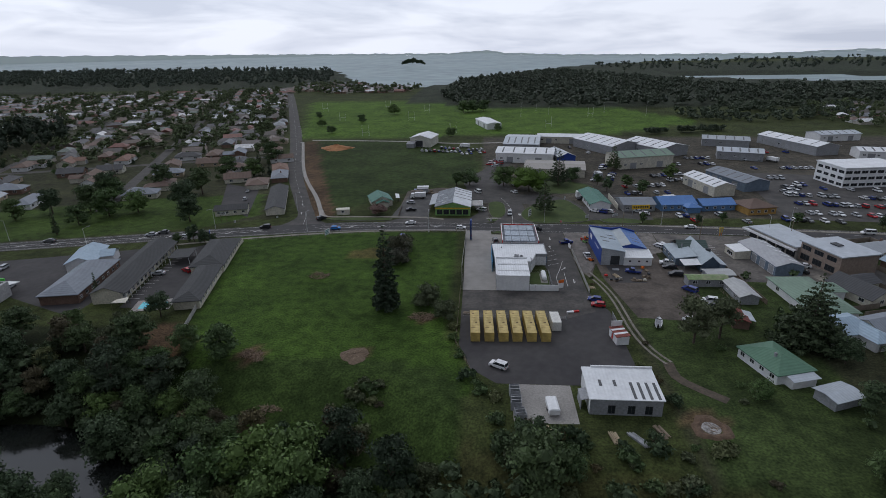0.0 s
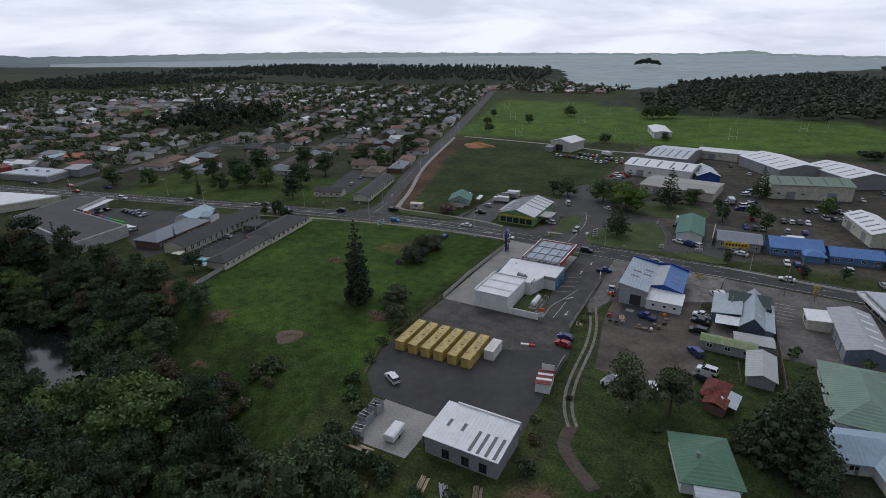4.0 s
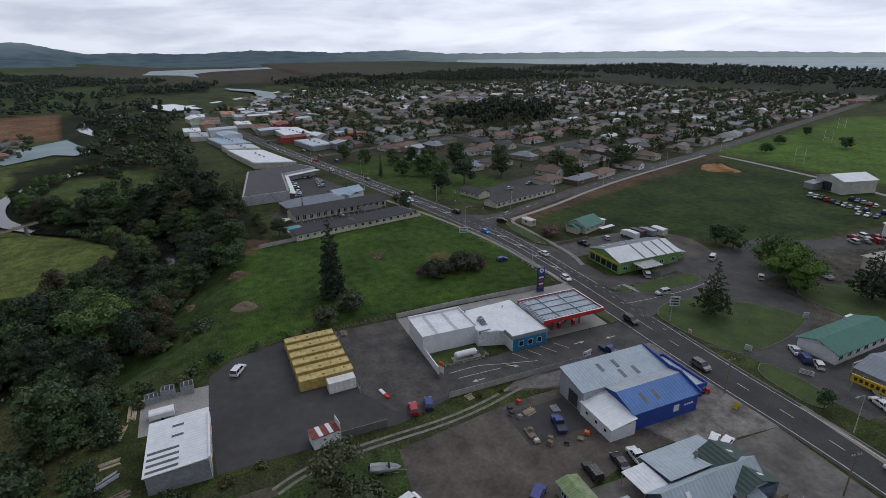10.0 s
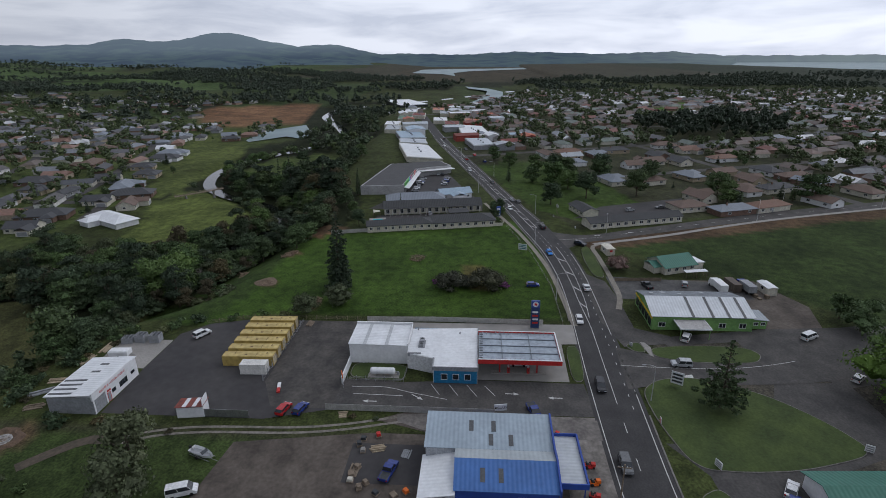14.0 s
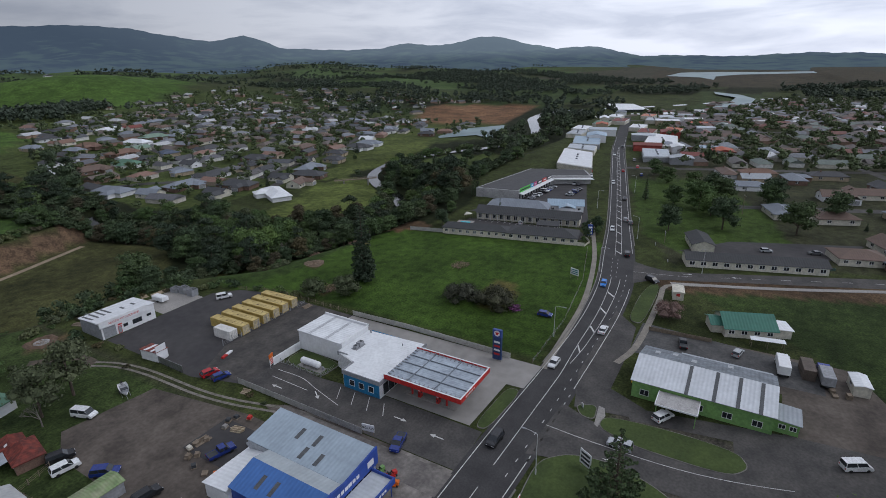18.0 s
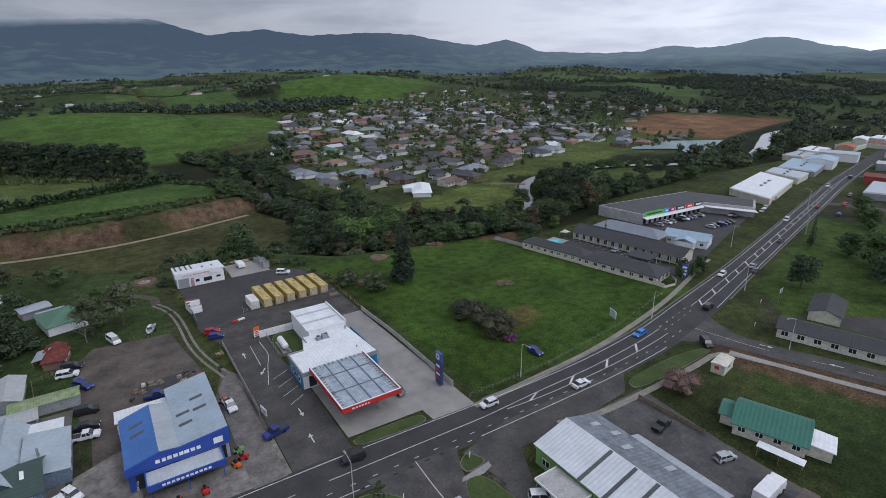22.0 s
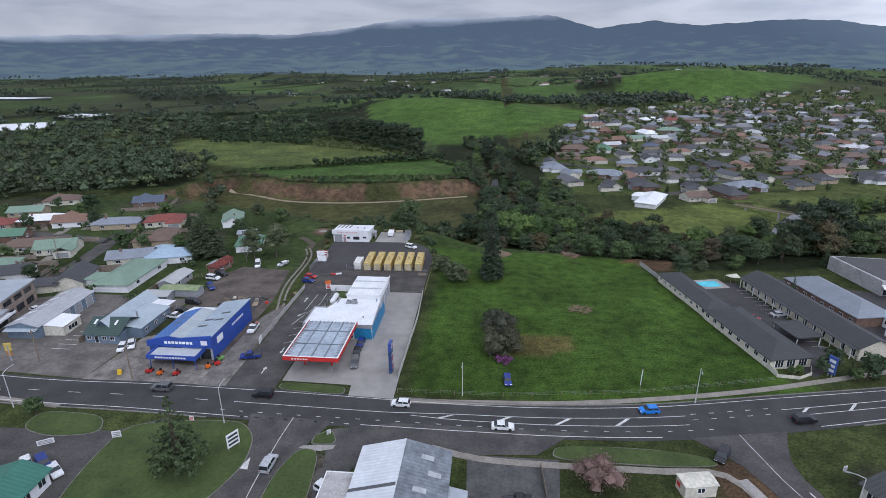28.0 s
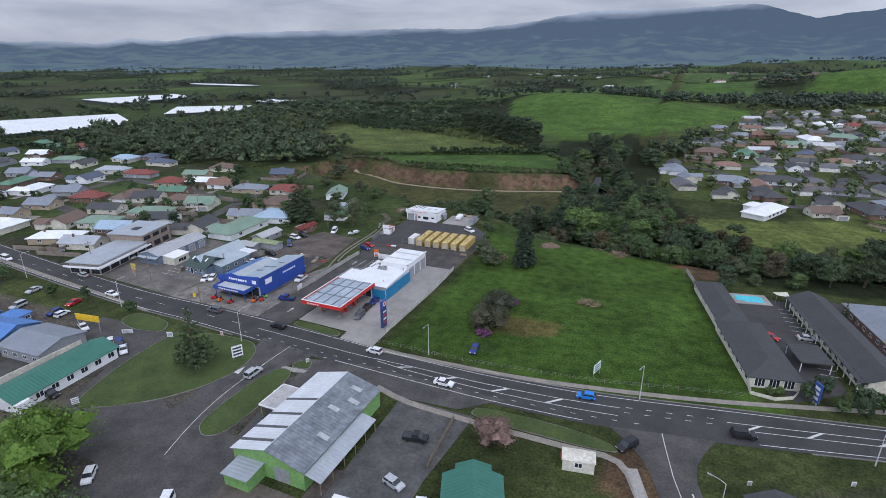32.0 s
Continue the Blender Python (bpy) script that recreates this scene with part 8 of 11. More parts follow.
wv, wf, rv, rf_ = [], [], [], []
zs_ = height(np.array([s[0] for s in far_spots]), np.array([s[1] for s in far_spots]))
keep_far = []
for (x, y, a, L, w), z in zip(far_spots, zs_):
    if z < -9 or inside(LAKE, np.array([x]), np.array([y]))[0]:
        continue
    if y > np.interp(x, *zip(*COAST)) - 30 or (x > -520 and -40 < y < 60) or inside(RIVER_STRIP, np.array([x]), np.array([y]))[0]:
        continue
    keep_far.append((x, y))
    c, s = math.cos(radians(a)), math.sin(radians(a))

    def P3(u, v, h):
        return (x + u * c - v * s, y + u * s + v * c, z + h)

    hl, hw = L / 2, w / 2
    o = len(wv)
    wv += [P3(-hl, -hw, -1), P3(hl, -hw, -1), P3(hl, hw, -1), P3(-hl, hw, -1), P3(-hl, -hw, 2.7), P3(hl, -hw, 2.7), P3(hl, hw, 2.7), P3(-hl, hw, 2.7)]
    wf += [(o, o + 1, o + 5, o + 4), (o + 1, o + 2, o + 6, o + 5), (o + 2, o + 3, o + 7, o + 6), (o + 3, o, o + 4, o + 7)]
    o = len(rv)
    al, aw = hl + 0.5, hw + 0.5
    k = al if rh.random() < 0.5 else al - aw * 0.9
    rv += [P3(-al, -aw, 2.6), P3(al, -aw, 2.6), P3(al, aw, 2.6), P3(-al, aw, 2.6), P3(-k, 0, 4.8), P3(k, 0, 4.8)]
    rf_ += [(o, o + 1, o + 5, o + 4), (o + 2, o + 3, o + 4, o + 5), (o + 1, o + 2, o + 5), (o + 3, o, o + 4), (o + 3, o + 2, o + 1, o)]


def palette_mat(name, cols, rough):
    m = bpy.data.materials.new(name)
    m.use_nodes = True
    nt = m.node_tree
    b = nt.nodes["Principled BSDF"]
    b.inputs["Roughness"].default_value = rough
    g = nt.nodes.new("ShaderNodeNewGeometry")
    r = ramp_node(nt, [(i / len(cols), c) for i, c in enumerate(cols)], True)
    nt.links.new(g.outputs["Random Per Island"], r.inputs[0])
    tc, n = nt.nodes.new("ShaderNodeTexCoord"), nt.nodes.new("ShaderNodeTexNoise")
    n.inputs["Scale"].default_value = 0.8
    nt.links.new(tc.outputs["Object"], n.inputs["Vector"])
    fr = ramp_node(nt, [(0.3, (0.75,) * 3), (0.7, (1.15,) * 3)])
    nt.links.new(n.outputs["Fac"], fr.inputs[0])
    mx = nt.nodes.new("ShaderNodeMixRGB")
    mx.blend_type, mx.inputs[0].default_value = "MULTIPLY", 1.0
    nt.links.new(r.outputs[0], mx.inputs[1]), nt.links.new(fr.outputs[0], mx.inputs[2])
    nt.links.new(mx.outputs[0], b.inputs["Base Color"])
    return m


fh = tagged(new("distant_houses"), "many small houses of the distant suburbs", "houses", kind="stuff")
SUB_WALLS = palette_mat("suburb_walls", [(0.6, 0.58, 0.5), (0.25, 0.16, 0.12), (0.68, 0.68, 0.66), (0.4, 0.34, 0.26), (0.5, 0.47, 0.42), (0.3, 0.2, 0.15)], 0.8)
part("house_walls", MB().add(wv, wf), SUB_WALLS, fh)["kind"] = "stuff"
roofs = {"town": (palette_mat("suburb_roofs", [(0.105, 0.08, 0.068), (0.075, 0.075, 0.08), (0.14, 0.15, 0.165), (0.16, 0.062, 0.048), (0.09, 0.076, 0.070), (0.12, 0.15, 0.13), (0.60, 0.61, 0.62), (0.12, 0.09, 0.075), (0.15, 0.10, 0.08), (0.22, 0.24, 0.265), (0.07, 0.07, 0.075), (0.095, 0.085, 0.08), (0.08, 0.068, 0.06)], 0.65), []),
         "estate": (palette_mat("estate_roofs", [(0.055, 0.056, 0.06), (0.085, 0.08, 0.078), (0.07, 0.075, 0.085), (0.12, 0.095, 0.08), (0.05, 0.05, 0.052), (0.17, 0.18, 0.20), (0.06, 0.06, 0.065), (0.42, 0.43, 0.44), (0.21, 0.12, 0.09), (0.10, 0.10, 0.11)], 0.65), [])}
for f_ in rf_:
    roofs["estate" if rv[f_[0]][1] < 0 else "town"][1].append(f_)
for m_, fl in roofs.values():
    ids = sorted({i for f_ in fl for i in f_})
    back = {i: k for k, i in enumerate(ids)}
    part("house_roofs", MB().add([rv[i] for i in ids], [tuple(back[i] for i in f_) for f_ in fl]), m_, fh)["kind"] = "stuff"

# plastic-covered orchards
CROP_COVERS = ([(488, 21), (443, -76), (555, -138), (620, -20)], [(499, -158), (445, -230), (480, -285), (560, -230)], [(679, -231), (686, -367), (760, -400), (800, -260)], [(1021, -694), (808, -670), (840, -640), (1010, -660)], [(480, -330), (470, -370), (520, -380), (525, -335)], [(-800, 20), (-700, 60), (-720, 100), (-810, 60)])
for pts_ in CROP_COVERS:
    t = thing("crop_shelter", "long white plastic crop shelter in the orchards", "crop cover", 0, 0, 0, 0, "crop shelters")
    zz = sum(float(height(px, py_)) for px, py_ in pts_) / 4 + 4.0
    part("cover", MB().prism(ccw(pts_), zz, zz + 0.6), mat("white_plastic", (0.78, 0.80, 0.82), (0.66, 0.69, 0.71), 0.4, 12), t)
    part("side_net", MB().prism([(sum(p[0] for p in pts_) / 4 + (x - sum(p[0] for p in pts_) / 4) * 0.985, sum(p[1] for p in pts_) / 4 + (y - sum(p[1] for p in pts_) / 4) * 0.985) for x, y in ccw(pts_)], zz - 5.5, zz - 0.02), mat("dark_net", (0.05, 0.06, 0.05), None, 0.9, 3), t)
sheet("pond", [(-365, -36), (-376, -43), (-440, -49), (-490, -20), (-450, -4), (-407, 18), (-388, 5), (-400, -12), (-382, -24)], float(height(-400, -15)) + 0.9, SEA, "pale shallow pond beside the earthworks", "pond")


# concrete drives and paling fences between the eastern houses
PALING = mat("paling_timber", (0.26, 0.22, 0.18), (0.17, 0.145, 0.12), 0.9, 1.5)
rd_ = random.Random(31)
for rf, hx, hy in EAST:
    if not 100 < hx < 262:
        continue
    a_ = radians(rd_.choice((15, 105, 195, 285)))
    u_, v_ = (math.cos(a_), math.sin(a_)), (-math.sin(a_), math.cos(a_))

    def yard_point(p, q):
        return (hx + u_[0] * p + v_[0] * q, hy + u_[1] * p + v_[1] * q)

    sheet("driveway", [yard_point(6, -1.8), yard_point(15, -1.8), yard_point(15, 1.8), yard_point(6, 1.8)], float(height(hx, hy)) + 0.12, FOOTPATH, "pale concrete house driveway", "driveway")
    if hx > 180:
        continue
    fo = thing("paling_fence", "weathered timber paling fence round a garden", "fence", hx, hy, float(height(hx, hy)), math.degrees(a_), "garden fences")
    part("fence_panel", MB().box(-11, -11.03, 0, 8, -10.97, 1.7), PALING, fo)
    part("fence_panel", MB().box(-11.03, -10.97, 0, -10.97, 10, 1.7), PALING, fo)

# the shops of the town centre along the highway
rs_t = random.Random(17)
SHOP_WALLS = (WHITE, CREAM, GREY, mat("red_shop_wall", (0.36, 0.07, 0.055), None, 0.7, 2), WALLS["tan"], WHITE)
SHOP_ROOFS = (R_WHITE, R_STEEL, R_GREY, R_PALEBLUE, roof_mat("orange_red_roof", (0.40, 0.11, 0.06), rough=0.7), R_SLATE, R_RED)
for k in range(62):
    x = rs_t.uniform(-640, -285)
    i_ = int(np.argmin(np.abs(HWY[:, 0] - max(x, -565))))
    side = rs_t.choice((-1, 1, 1))
    y = HWY[i_, 1] + side * rs_t.uniform(17, 24 if side < 0 else 75) - (x + 565) * (0.2 if x < -565 else 0)
    if dist_line(RIVER, np.array([x]), np.array([y]))[0] < 22 or any((x - a) ** 2 + (y - b) ** 2 < (r + 7) ** 2 for a, b, r in OCC):
        continue
    L_, w_, h_ = rs_t.uniform(11, 24), rs_t.uniform(9, 16), rs_t.uniform(3.6, 6.0)
    t = long_block("shop", "low town-centre shop with a metal roof", x, y, 14 + rs_t.choice((0, 90)), L_, w_, h_, rs_t.uniform(0.5, 1.6), rs_t.choice(SHOP_WALLS), rs_t.choice(SHOP_ROOFS), cat="shop", group="town shops", z=float(height(x, y)))


# ---- vehicles ----
CARS = {}
PAINTS = {n: mat("car_" + n, c, tuple(v * 0.9 for v in c), 0.25, 2, spec=0.5) for n, c in {"white": (0.72, 0.73, 0.74), "silver": (0.42, 0.44, 0.46), "black": (0.02, 0.021, 0.024), "red": (0.42, 0.02, 0.025), "blue": (0.02, 0.04, 0.20), "grey": (0.12, 0.125, 0.13), "bright blue": (0.02, 0.20, 0.62), "dark green": (0.03, 0.06, 0.045), "orange": (0.6, 0.15, 0.02)}.items()}
LAMP = mat("headlamp", (0.7, 0.72, 0.75), None, 0.1, 1)
TAIL = mat("tail_lamp", (0.4, 0.02, 0.02), None, 0.2, 1)
# side outline (y along the car, z): body, then the cabin's foot and roof as (y0, y1, roof y0, roof y1, roof z)
SHAPES = {"hatchback": (4.1, 1.7, [(-2.05, 0.35), (-2.0, 0.95), (-0.9, 1.0), (0.9, 0.97), (1.9, 0.78), (2.05, 0.5), (2.0, 0.3), (-2.0, 0.28)], (-2.0, 1.05, -1.55, 0.35, 1.48)),
          "sedan": (4.6, 1.75, [(-2.3, 0.4), (-2.25, 0.95), (-1.2, 1.0), (1.0, 0.97), (2.15, 0.78), (2.3, 0.5), (2.25, 0.3), (-2.25, 0.3)], (-1.75, 1.1, -1.1, 0.3, 1.45)),
          "suv": (4.6, 1.85, [(-2.3, 0.45), (-2.3, 1.05), (-0.9, 1.1), (1.0, 1.08), (2.1, 0.98), (2.3, 0.65), (2.25, 0.38), (-2.25, 0.38)], (-2.28, 1.2, -2.0, 0.45, 1.78)),
          "van": (4.9, 1.85, [(-2.45, 0.4), (-2.45, 1.15), (0.9, 1.2), (1.6, 1.15), (2.35, 0.85), (2.45, 0.55), (2.4, 0.32), (-2.4, 0.32)], (-2.44, 1.75, -2.38, 1.0, 2.0)),
          "pickup": (5.1, 1.85, [(-2.55, 0.5), (-2.55, 1.0), (-0.6, 1.02), (1.1, 1.1), (2.4, 0.98), (2.55, 0.65), (2.5, 0.4), (-2.5, 0.4)], (-0.6, 1.35, -0.4, 0.7, 1.75))}


def car(x, y, rot, kind="sedan", colour="white", z=0.07, far=False):
    key = (kind, colour, far)
    m = pose(x, y, z, 0, 0, rot)
    if key in CARS:
        return copy_thing(CARS[key], m)
    L, W, side, (c0, c1, r0, r1, rz) = SHAPES[kind]
    a = "an" if colour[0] in "aeiou" else "a"
    t = thing("car" if kind != "pickup" else "pickup_truck", f"{colour} {'pickup truck' if kind == 'pickup' else kind} with dark windows on its wheels", kind if kind in ("van",) else "car", group="cars")
    t.matrix_basis = m
    n = len(side)
    hw = W / 2
    vs = [(-hw, u, v) for u, v in side] + [(hw, u, v) for u, v in side]
    part("body", MB().add(vs, [tuple(range(n)), tuple(range(2 * n - 1, n - 1, -1))] + [((i + 1) % n, i, i + n, (i + 1) % n + n) for i in range(n)]), PAINTS[colour], t)
    zb = 0.98 if kind in ("hatchback", "sedan") else 1.08
    ti = hw - 0.16
    part("glasshouse", MB().add([(-hw + 0.05, c0, zb), (hw - 0.05, c0, zb), (hw - 0.05, c1, zb), (-hw + 0.05, c1, zb), (-ti, r0, rz - 0.04), (ti, r0, rz - 0.04), (ti, r1, rz - 0.04), (-ti, r1, rz - 0.04)], [(0, 1, 5, 4), (1, 2, 6, 5), (2, 3, 7, 6), (3, 0, 4, 7)]), GLASS, t)
    # roof and pillars in one piece
    rf, rr = min(r0, r1) - 0.05, max(r0, r1) + 0.05
    bf, bb = min(c0, c1), max(c0, c1)
    us, bs = [rf, rf + 0.1, (rf + rr) / 2 - 0.05, (rf + rr) / 2 + 0.05, rr - 0.1, rr], [bf - 0.02, bf + 0.1, (bf + bb) / 2 - 0.05, (bf + bb) / 2 + 0.05, bb - 0.1, bb + 0.02]
    o = ti + 0.02
    ring = [(o, u) for u in us] + [(-o, u) for u in reversed(us)]
    rb = MB().add([(x_, u, rz) for x_, u in ring] + [(x_, u, rz - 0.06) for x_, u in ring], [tuple(range(12))] + [(i, i + 12, (i + 1) % 12 + 12, (i + 1) % 12) for i in range(12)])
    for i in (0, 2, 4) if not far else ():
        for s, j in ((1, i), (-1, 10 - i)):
            q = [bs[i], bs[i + 1]] if s > 0 else [bs[i + 1], bs[i]]
            rb.v += [(s * (hw - 0.03), q[0], zb), (s * (hw - 0.03), q[1], zb)]
            rb.f.append((12 + j, len(rb.v) - 2, len(rb.v) - 1, 12 + j + 1))
    part("roof", rb, PAINTS[colour], t)
    if kind == "pickup":
        part("tray", MB().box(-hw + 0.12, -2.45, 1.0, hw - 0.12, -0.75, 1.03), DARK, t)
    if far:
        for u in (-L * 0.3, L * 0.31):
            part("axle", MB().tube((hw - 0.2, u, 0.32), (hw + 0.02, u, 0.32), 0.32, n=10).tube((0.2 - hw, u, 0.32), (-hw - 0.02, u, 0.32), 0.32, n=10).tube((hw - 0.2, u, 0.32), (0.2 - hw, u, 0.32), 0.05, n=5), BLACK, t)
    for s in (-1, 1) if not far else ():
        for u in (-L * 0.3, L * 0.31):
            part("wheel", MB().tube((s * (hw - 0.2), u, 0.32), (s * (hw + 0.02), u, 0.32), 0.32, n=12), BLACK, t)
        if not far:
            part("headlight", MB().box(s * hw * 0.7 - 0.2, L / 2 - 0.16, 0.58, s * hw * 0.7 + 0.2, L / 2 - 0.02, 0.74), LAMP, t)
            part("tail_light", MB().box(s * hw * 0.8 - 0.12, -L / 2 - 0.02, 0.7, s * hw * 0.8 + 0.12, -L / 2 + 0.08, 0.95), TAIL, t)
    CARS[key] = t
    return t


for x, y, r, k, c in ((34.3, 140.4, 78, "hatchback", "red"), (34.0, 143.9, 75, "hatchback", "blue"), (4.6, 107.9, 60, "suv", "white"), (-31, 197.5, 5, "hatchback", "blue"), (57, 131, 20, "van", "white"), (66, 140.5, 70, "suv", "black"), (67, 144.2, 80, "suv", "white"), (63.5, 163, 85, "suv", "black"),
                      (63.5, 169, 80, "sedan", "black"), (63.8, 172.6, 80, "pickup", "white"), (50.5, 165, 75, "pickup", "blue"), (38, 178, 5, "pickup", "white"), (64, 151.5, 40, "suv", "blue"), (-32, 233, 100, "pickup", "black"), (-33.7, 245, 75, "hatchback", "silver"), (0.5, 233.5, 60, "suv", "white"), (-1.4, 264.7, 30, "van", "white"),
                      (72, 229, 70, "sedan", "white"), (70, 232.5, 65, "sedan", "silver"), (57.4, 231.7, 50, "hatchback", "white"), (54.3, 231.4, 55, "suv", "blue"), (51, 232.8, 55, "sedan", "white"), (48.6, 252.4, 95, "suv", "black"), (90, 220, 10, "sedan", "red"), (111, 219, 10, "sedan", "silver"),
                      (109, 186, 70, "suv", "white"), (107.5, 193, 20, "sedan", "black"), (109.5, 196.5, 25, "sedan", "grey"), (108, 171.5, 70, "sedan", "white"), (104.5, 166.5, 70, "sedan", "black"), (66, 189, 30, "hatchback", "white"), (148, 187, 70, "suv", "black"), (141, 191, 60, "sedan", "grey"),
                      (-100.4, 161, 60, "hatchback", "red"), (-109, 158, 100, "sedan", "silver"), (18, 279, 30, "sedan", "white"), (19, 282.5, 30, "sedan", "silver"), (17, 265, 40, "hatchback", "white"), (25, 284, 75, "pickup", "white"), (32.5, 192, -75, "pickup", "blue"), (6.5, 188, 5, "sedan", "black"), (5.8, 193, 8, "suv", "grey"), (6.6, 183.5, 0, "hatchback", "blue"),
                      (14.5, 190, 0, "hatchback", "white"), (-131, 199.4, 103, "sedan", "grey"), (139, 146, 20, "sedan", "white")):
    car(x, y, r, k, c)


def on_road(x, lane, kind, colour):
    """A car in a lane of the highway; lane > 0 is the southern side."""
    i = int(np.argmin(np.abs(HWY[:, 0] - x)))
    n_ = normals(HWY)[i]
    d_ = HWY[min(i + 1, len(HWY) - 1), :2] - HWY[i - 1, :2]
    p = HWY[i, :2] + n_ * lane
    a = math.degrees(math.atan2(d_[1], d_[0])) - 90
    car(float(p[0]), float(p[1]), a if lane < 0 else a + 180, kind, colour)


for x, ln, k, c in ((-8, 2.7, "hatchback", "white"), (-29, -2.8, "sedan", "white"), (48, 0.9 + 1.6, "suv", "grey"), (24, 2.6, "suv", "black"), (-62, 3.1, "hatchback", "bright blue"), (-90, -3.1, "suv", "black"), (-135, -2.6, "sedan", "silver"), (-118, 2.7, "hatchback", "white"), (-170, -2.6, "sedan", "grey"), (-205, 3, "suv", "white"),
                    (-240, -2.6, "sedan", "red"), (85, -2.4, "sedan", "white"), (110, 2.4, "hatchback", "silver"), (150, -2.4, "van", "white"), (-300, 2.6, "sedan", "white"), (-335, -2.6, "suv", "grey"), (190, 2.6, "sedan", "blue")):
    on_road(x, ln, k, c)
car(-70, 219, -35, "suv", "black")
car(13, 228, 178, "suv", "silver")
car(67.5, 190.5, 20, "hatchback", "white")
rc = random.Random(21)
COLS = ["white", "white", "silver", "silver", "grey", "black", "red", "blue"]


def park_rows(x0, y0, dx, dy, n, rx, ry, rows, rot, fill=0.7):
    for r in range(rows):
        for i in range(n):
            if rc.random() < fill:
                car(x0 + dx * i + rx * r, y0 + dy * i + ry * r, rot + rc.choice((0, 180)) + rc.uniform(-3, 3), rc.choice(("sedan", "hatchback", "suv", "hatchback")), rc.choice(COLS), far=True)


park_rows(-152, 146, -2.9, 0.15, 12, -1, 14, 2, 5, 0.6)
park_rows(-196, 150, 1.2, 2.7, 4, 6, -2, 1, 100, 0.8)
park_rows(-212, 160, -7, -2.1, 9, 0, 0, 1, 105, 0.6)
park_rows(-226, 186, -8, -2.3, 10, 0, 0, 1, 105, 0.5)
park_rows(140, 232, 2.9, -0.5, 18, 3, 15, 4, 5, 0.55)
park_rows(150, 268, 2.9, -0.3, 6, 2, 14, 3, 5, 0.7)
park_rows(128, 222, 2.9, -0.4, 8, 0, 0, 1, 5, 0.7)
park_rows(-42, 376, 3.0, -0.6, 8, 4, 12, 2, 15, 0.7)
park_rows(62, 290, 1.0, 3.0, 6, 8, 0, 2, 100, 0.6)
park_rows(160, 320, 3.2, 0, 12, 5, 24, 3, 10, 0.35)
park_rows(222, 310, 3.2, 0, 10, 5, 16, 2, 10, 0.4)
park_rows(60, 372, 3.2, -1, 6, 3, 14, 2, 10, 0.6)
park_rows(96, 300, 3.2, 0.9, 6, 3, -11, 2, 16, 0.8)
park_rows(70, 262, 2.9, 0.4, 9, 2, 14, 2, 8, 0.6)
park_rows(80, 225.5, 2.9, 0.3, 9, 0, 0, 1, 8, 0.7)
park_rows(120, 330, 3.4, 0.2, 7, 4, 18, 2, 12, 0.6)
park_rows(-118, 250, -5, 15, 2, -6, -3, 1, 20, 0.9)
park_rows(2, 322, 1.6, 4.2, 8, 5, -1, 2, 70, 0.7)
park_rows(-18, 372, 3.0, 1.2, 7, 2, -9, 2, 15, 0.7)
park_rows(72, 318, 1.0, 3.1, 5, 0, 0, 1, 100, 0.8)


def truck(x, y, rot, cab, box, label):
    t = thing("truck", label, "truck", x, y, 0.07, rot, "trucks")
    part("cab", MB().add([(-1.15, 1.9, 0.5), (1.15, 1.9, 0.5), (1.15, 3.8, 0.5), (-1.15, 3.8, 0.5), (-1.15, 1.9, 2.6), (1.15, 1.9, 2.6), (1.15, 3.4, 2.6), (-1.15, 3.4, 2.6), (-1.15, 3.8, 1.5), (1.15, 3.8, 1.5)], [(0, 1, 5, 4), (0, 4, 7, 8, 3), (1, 2, 9, 6, 5), (3, 8, 9, 2), (8, 7, 6, 9), (4, 5, 6, 7)]), cab, t)
    part("windscreen", MB().add([(-1.0, 3.8, 1.55), (1.0, 3.8, 1.55), (1.0, 3.46, 2.5), (-1.0, 3.46, 2.5)], [(0, 1, 2, 3)]), GLASS, t)
    part("load_box", MB().box(-1.2, -3.8, 1.0, 1.2, 1.7, 3.0), box, t)
    part("chassis", MB().box(-0.5, -3.7, 0.6, 0.5, 3.6, 0.95), DARK, t)
    for s in (-1, 1):
        for u in (-2.6, 2.8):
            part("wheel", MB().tube((s * 0.85, u, 0.48), (s * 1.18, u, 0.48), 0.48, n=12), BLACK, t)


truck(-30.5, 262.0, 96, PAINTS["blue"], GREY, "blue-cabbed box truck parked behind the shop")
truck(-31, 254, 94, WHITE, WHITE, "white box truck parked behind the shop")
truck(88, 250, 100, WHITE, PAINTS["white"], "white box truck in the industrial yard")
truck(66, 300, 10, WHITE, PAINTS["silver"], "white truck with a silver load box")
truck(180, 340, 20, WHITE, WHITE, "white truck in the yard")
truck(172, 344, 25, PAINTS["orange"], GREY, "orange truck in the yard")
truck(-12, 390, 60, WHITE, WHITE, "white bus-like truck by the barn")

# ---- street furniture ----


def street_lamp(x, y, rot, h=8.5, arm=2.2):
    t = thing("street_lamp", "tall galvanised street lamp with a curved arm", "street lamp", x, y, 0, rot, "street lamps")
    part("pole", MB().tube((0, 0, 0), (0, 0, 1.2), 0.13, 0.13).tube((0, 0, 1.2), (0, 0, h), 0.09, 0.055), mat("pale_steel", (0.55, 0.56, 0.56), None, 0.5, 1), t)
    part("arm", MB().tube((0, 0, h), (arm * 0.5, 0, h + 0.35), 0.05, 0.045, 6).tube((arm * 0.5, 0, h + 0.35), (arm, 0, h + 0.42), 0.045, 0.04, 6), mat("pale_steel", (0.55, 0.56, 0.56), None), t)
    part("lamp_head", MB().box(arm - 0.1, -0.14, h + 0.32, arm + 0.65, 0.14, h + 0.46), GREY, t)


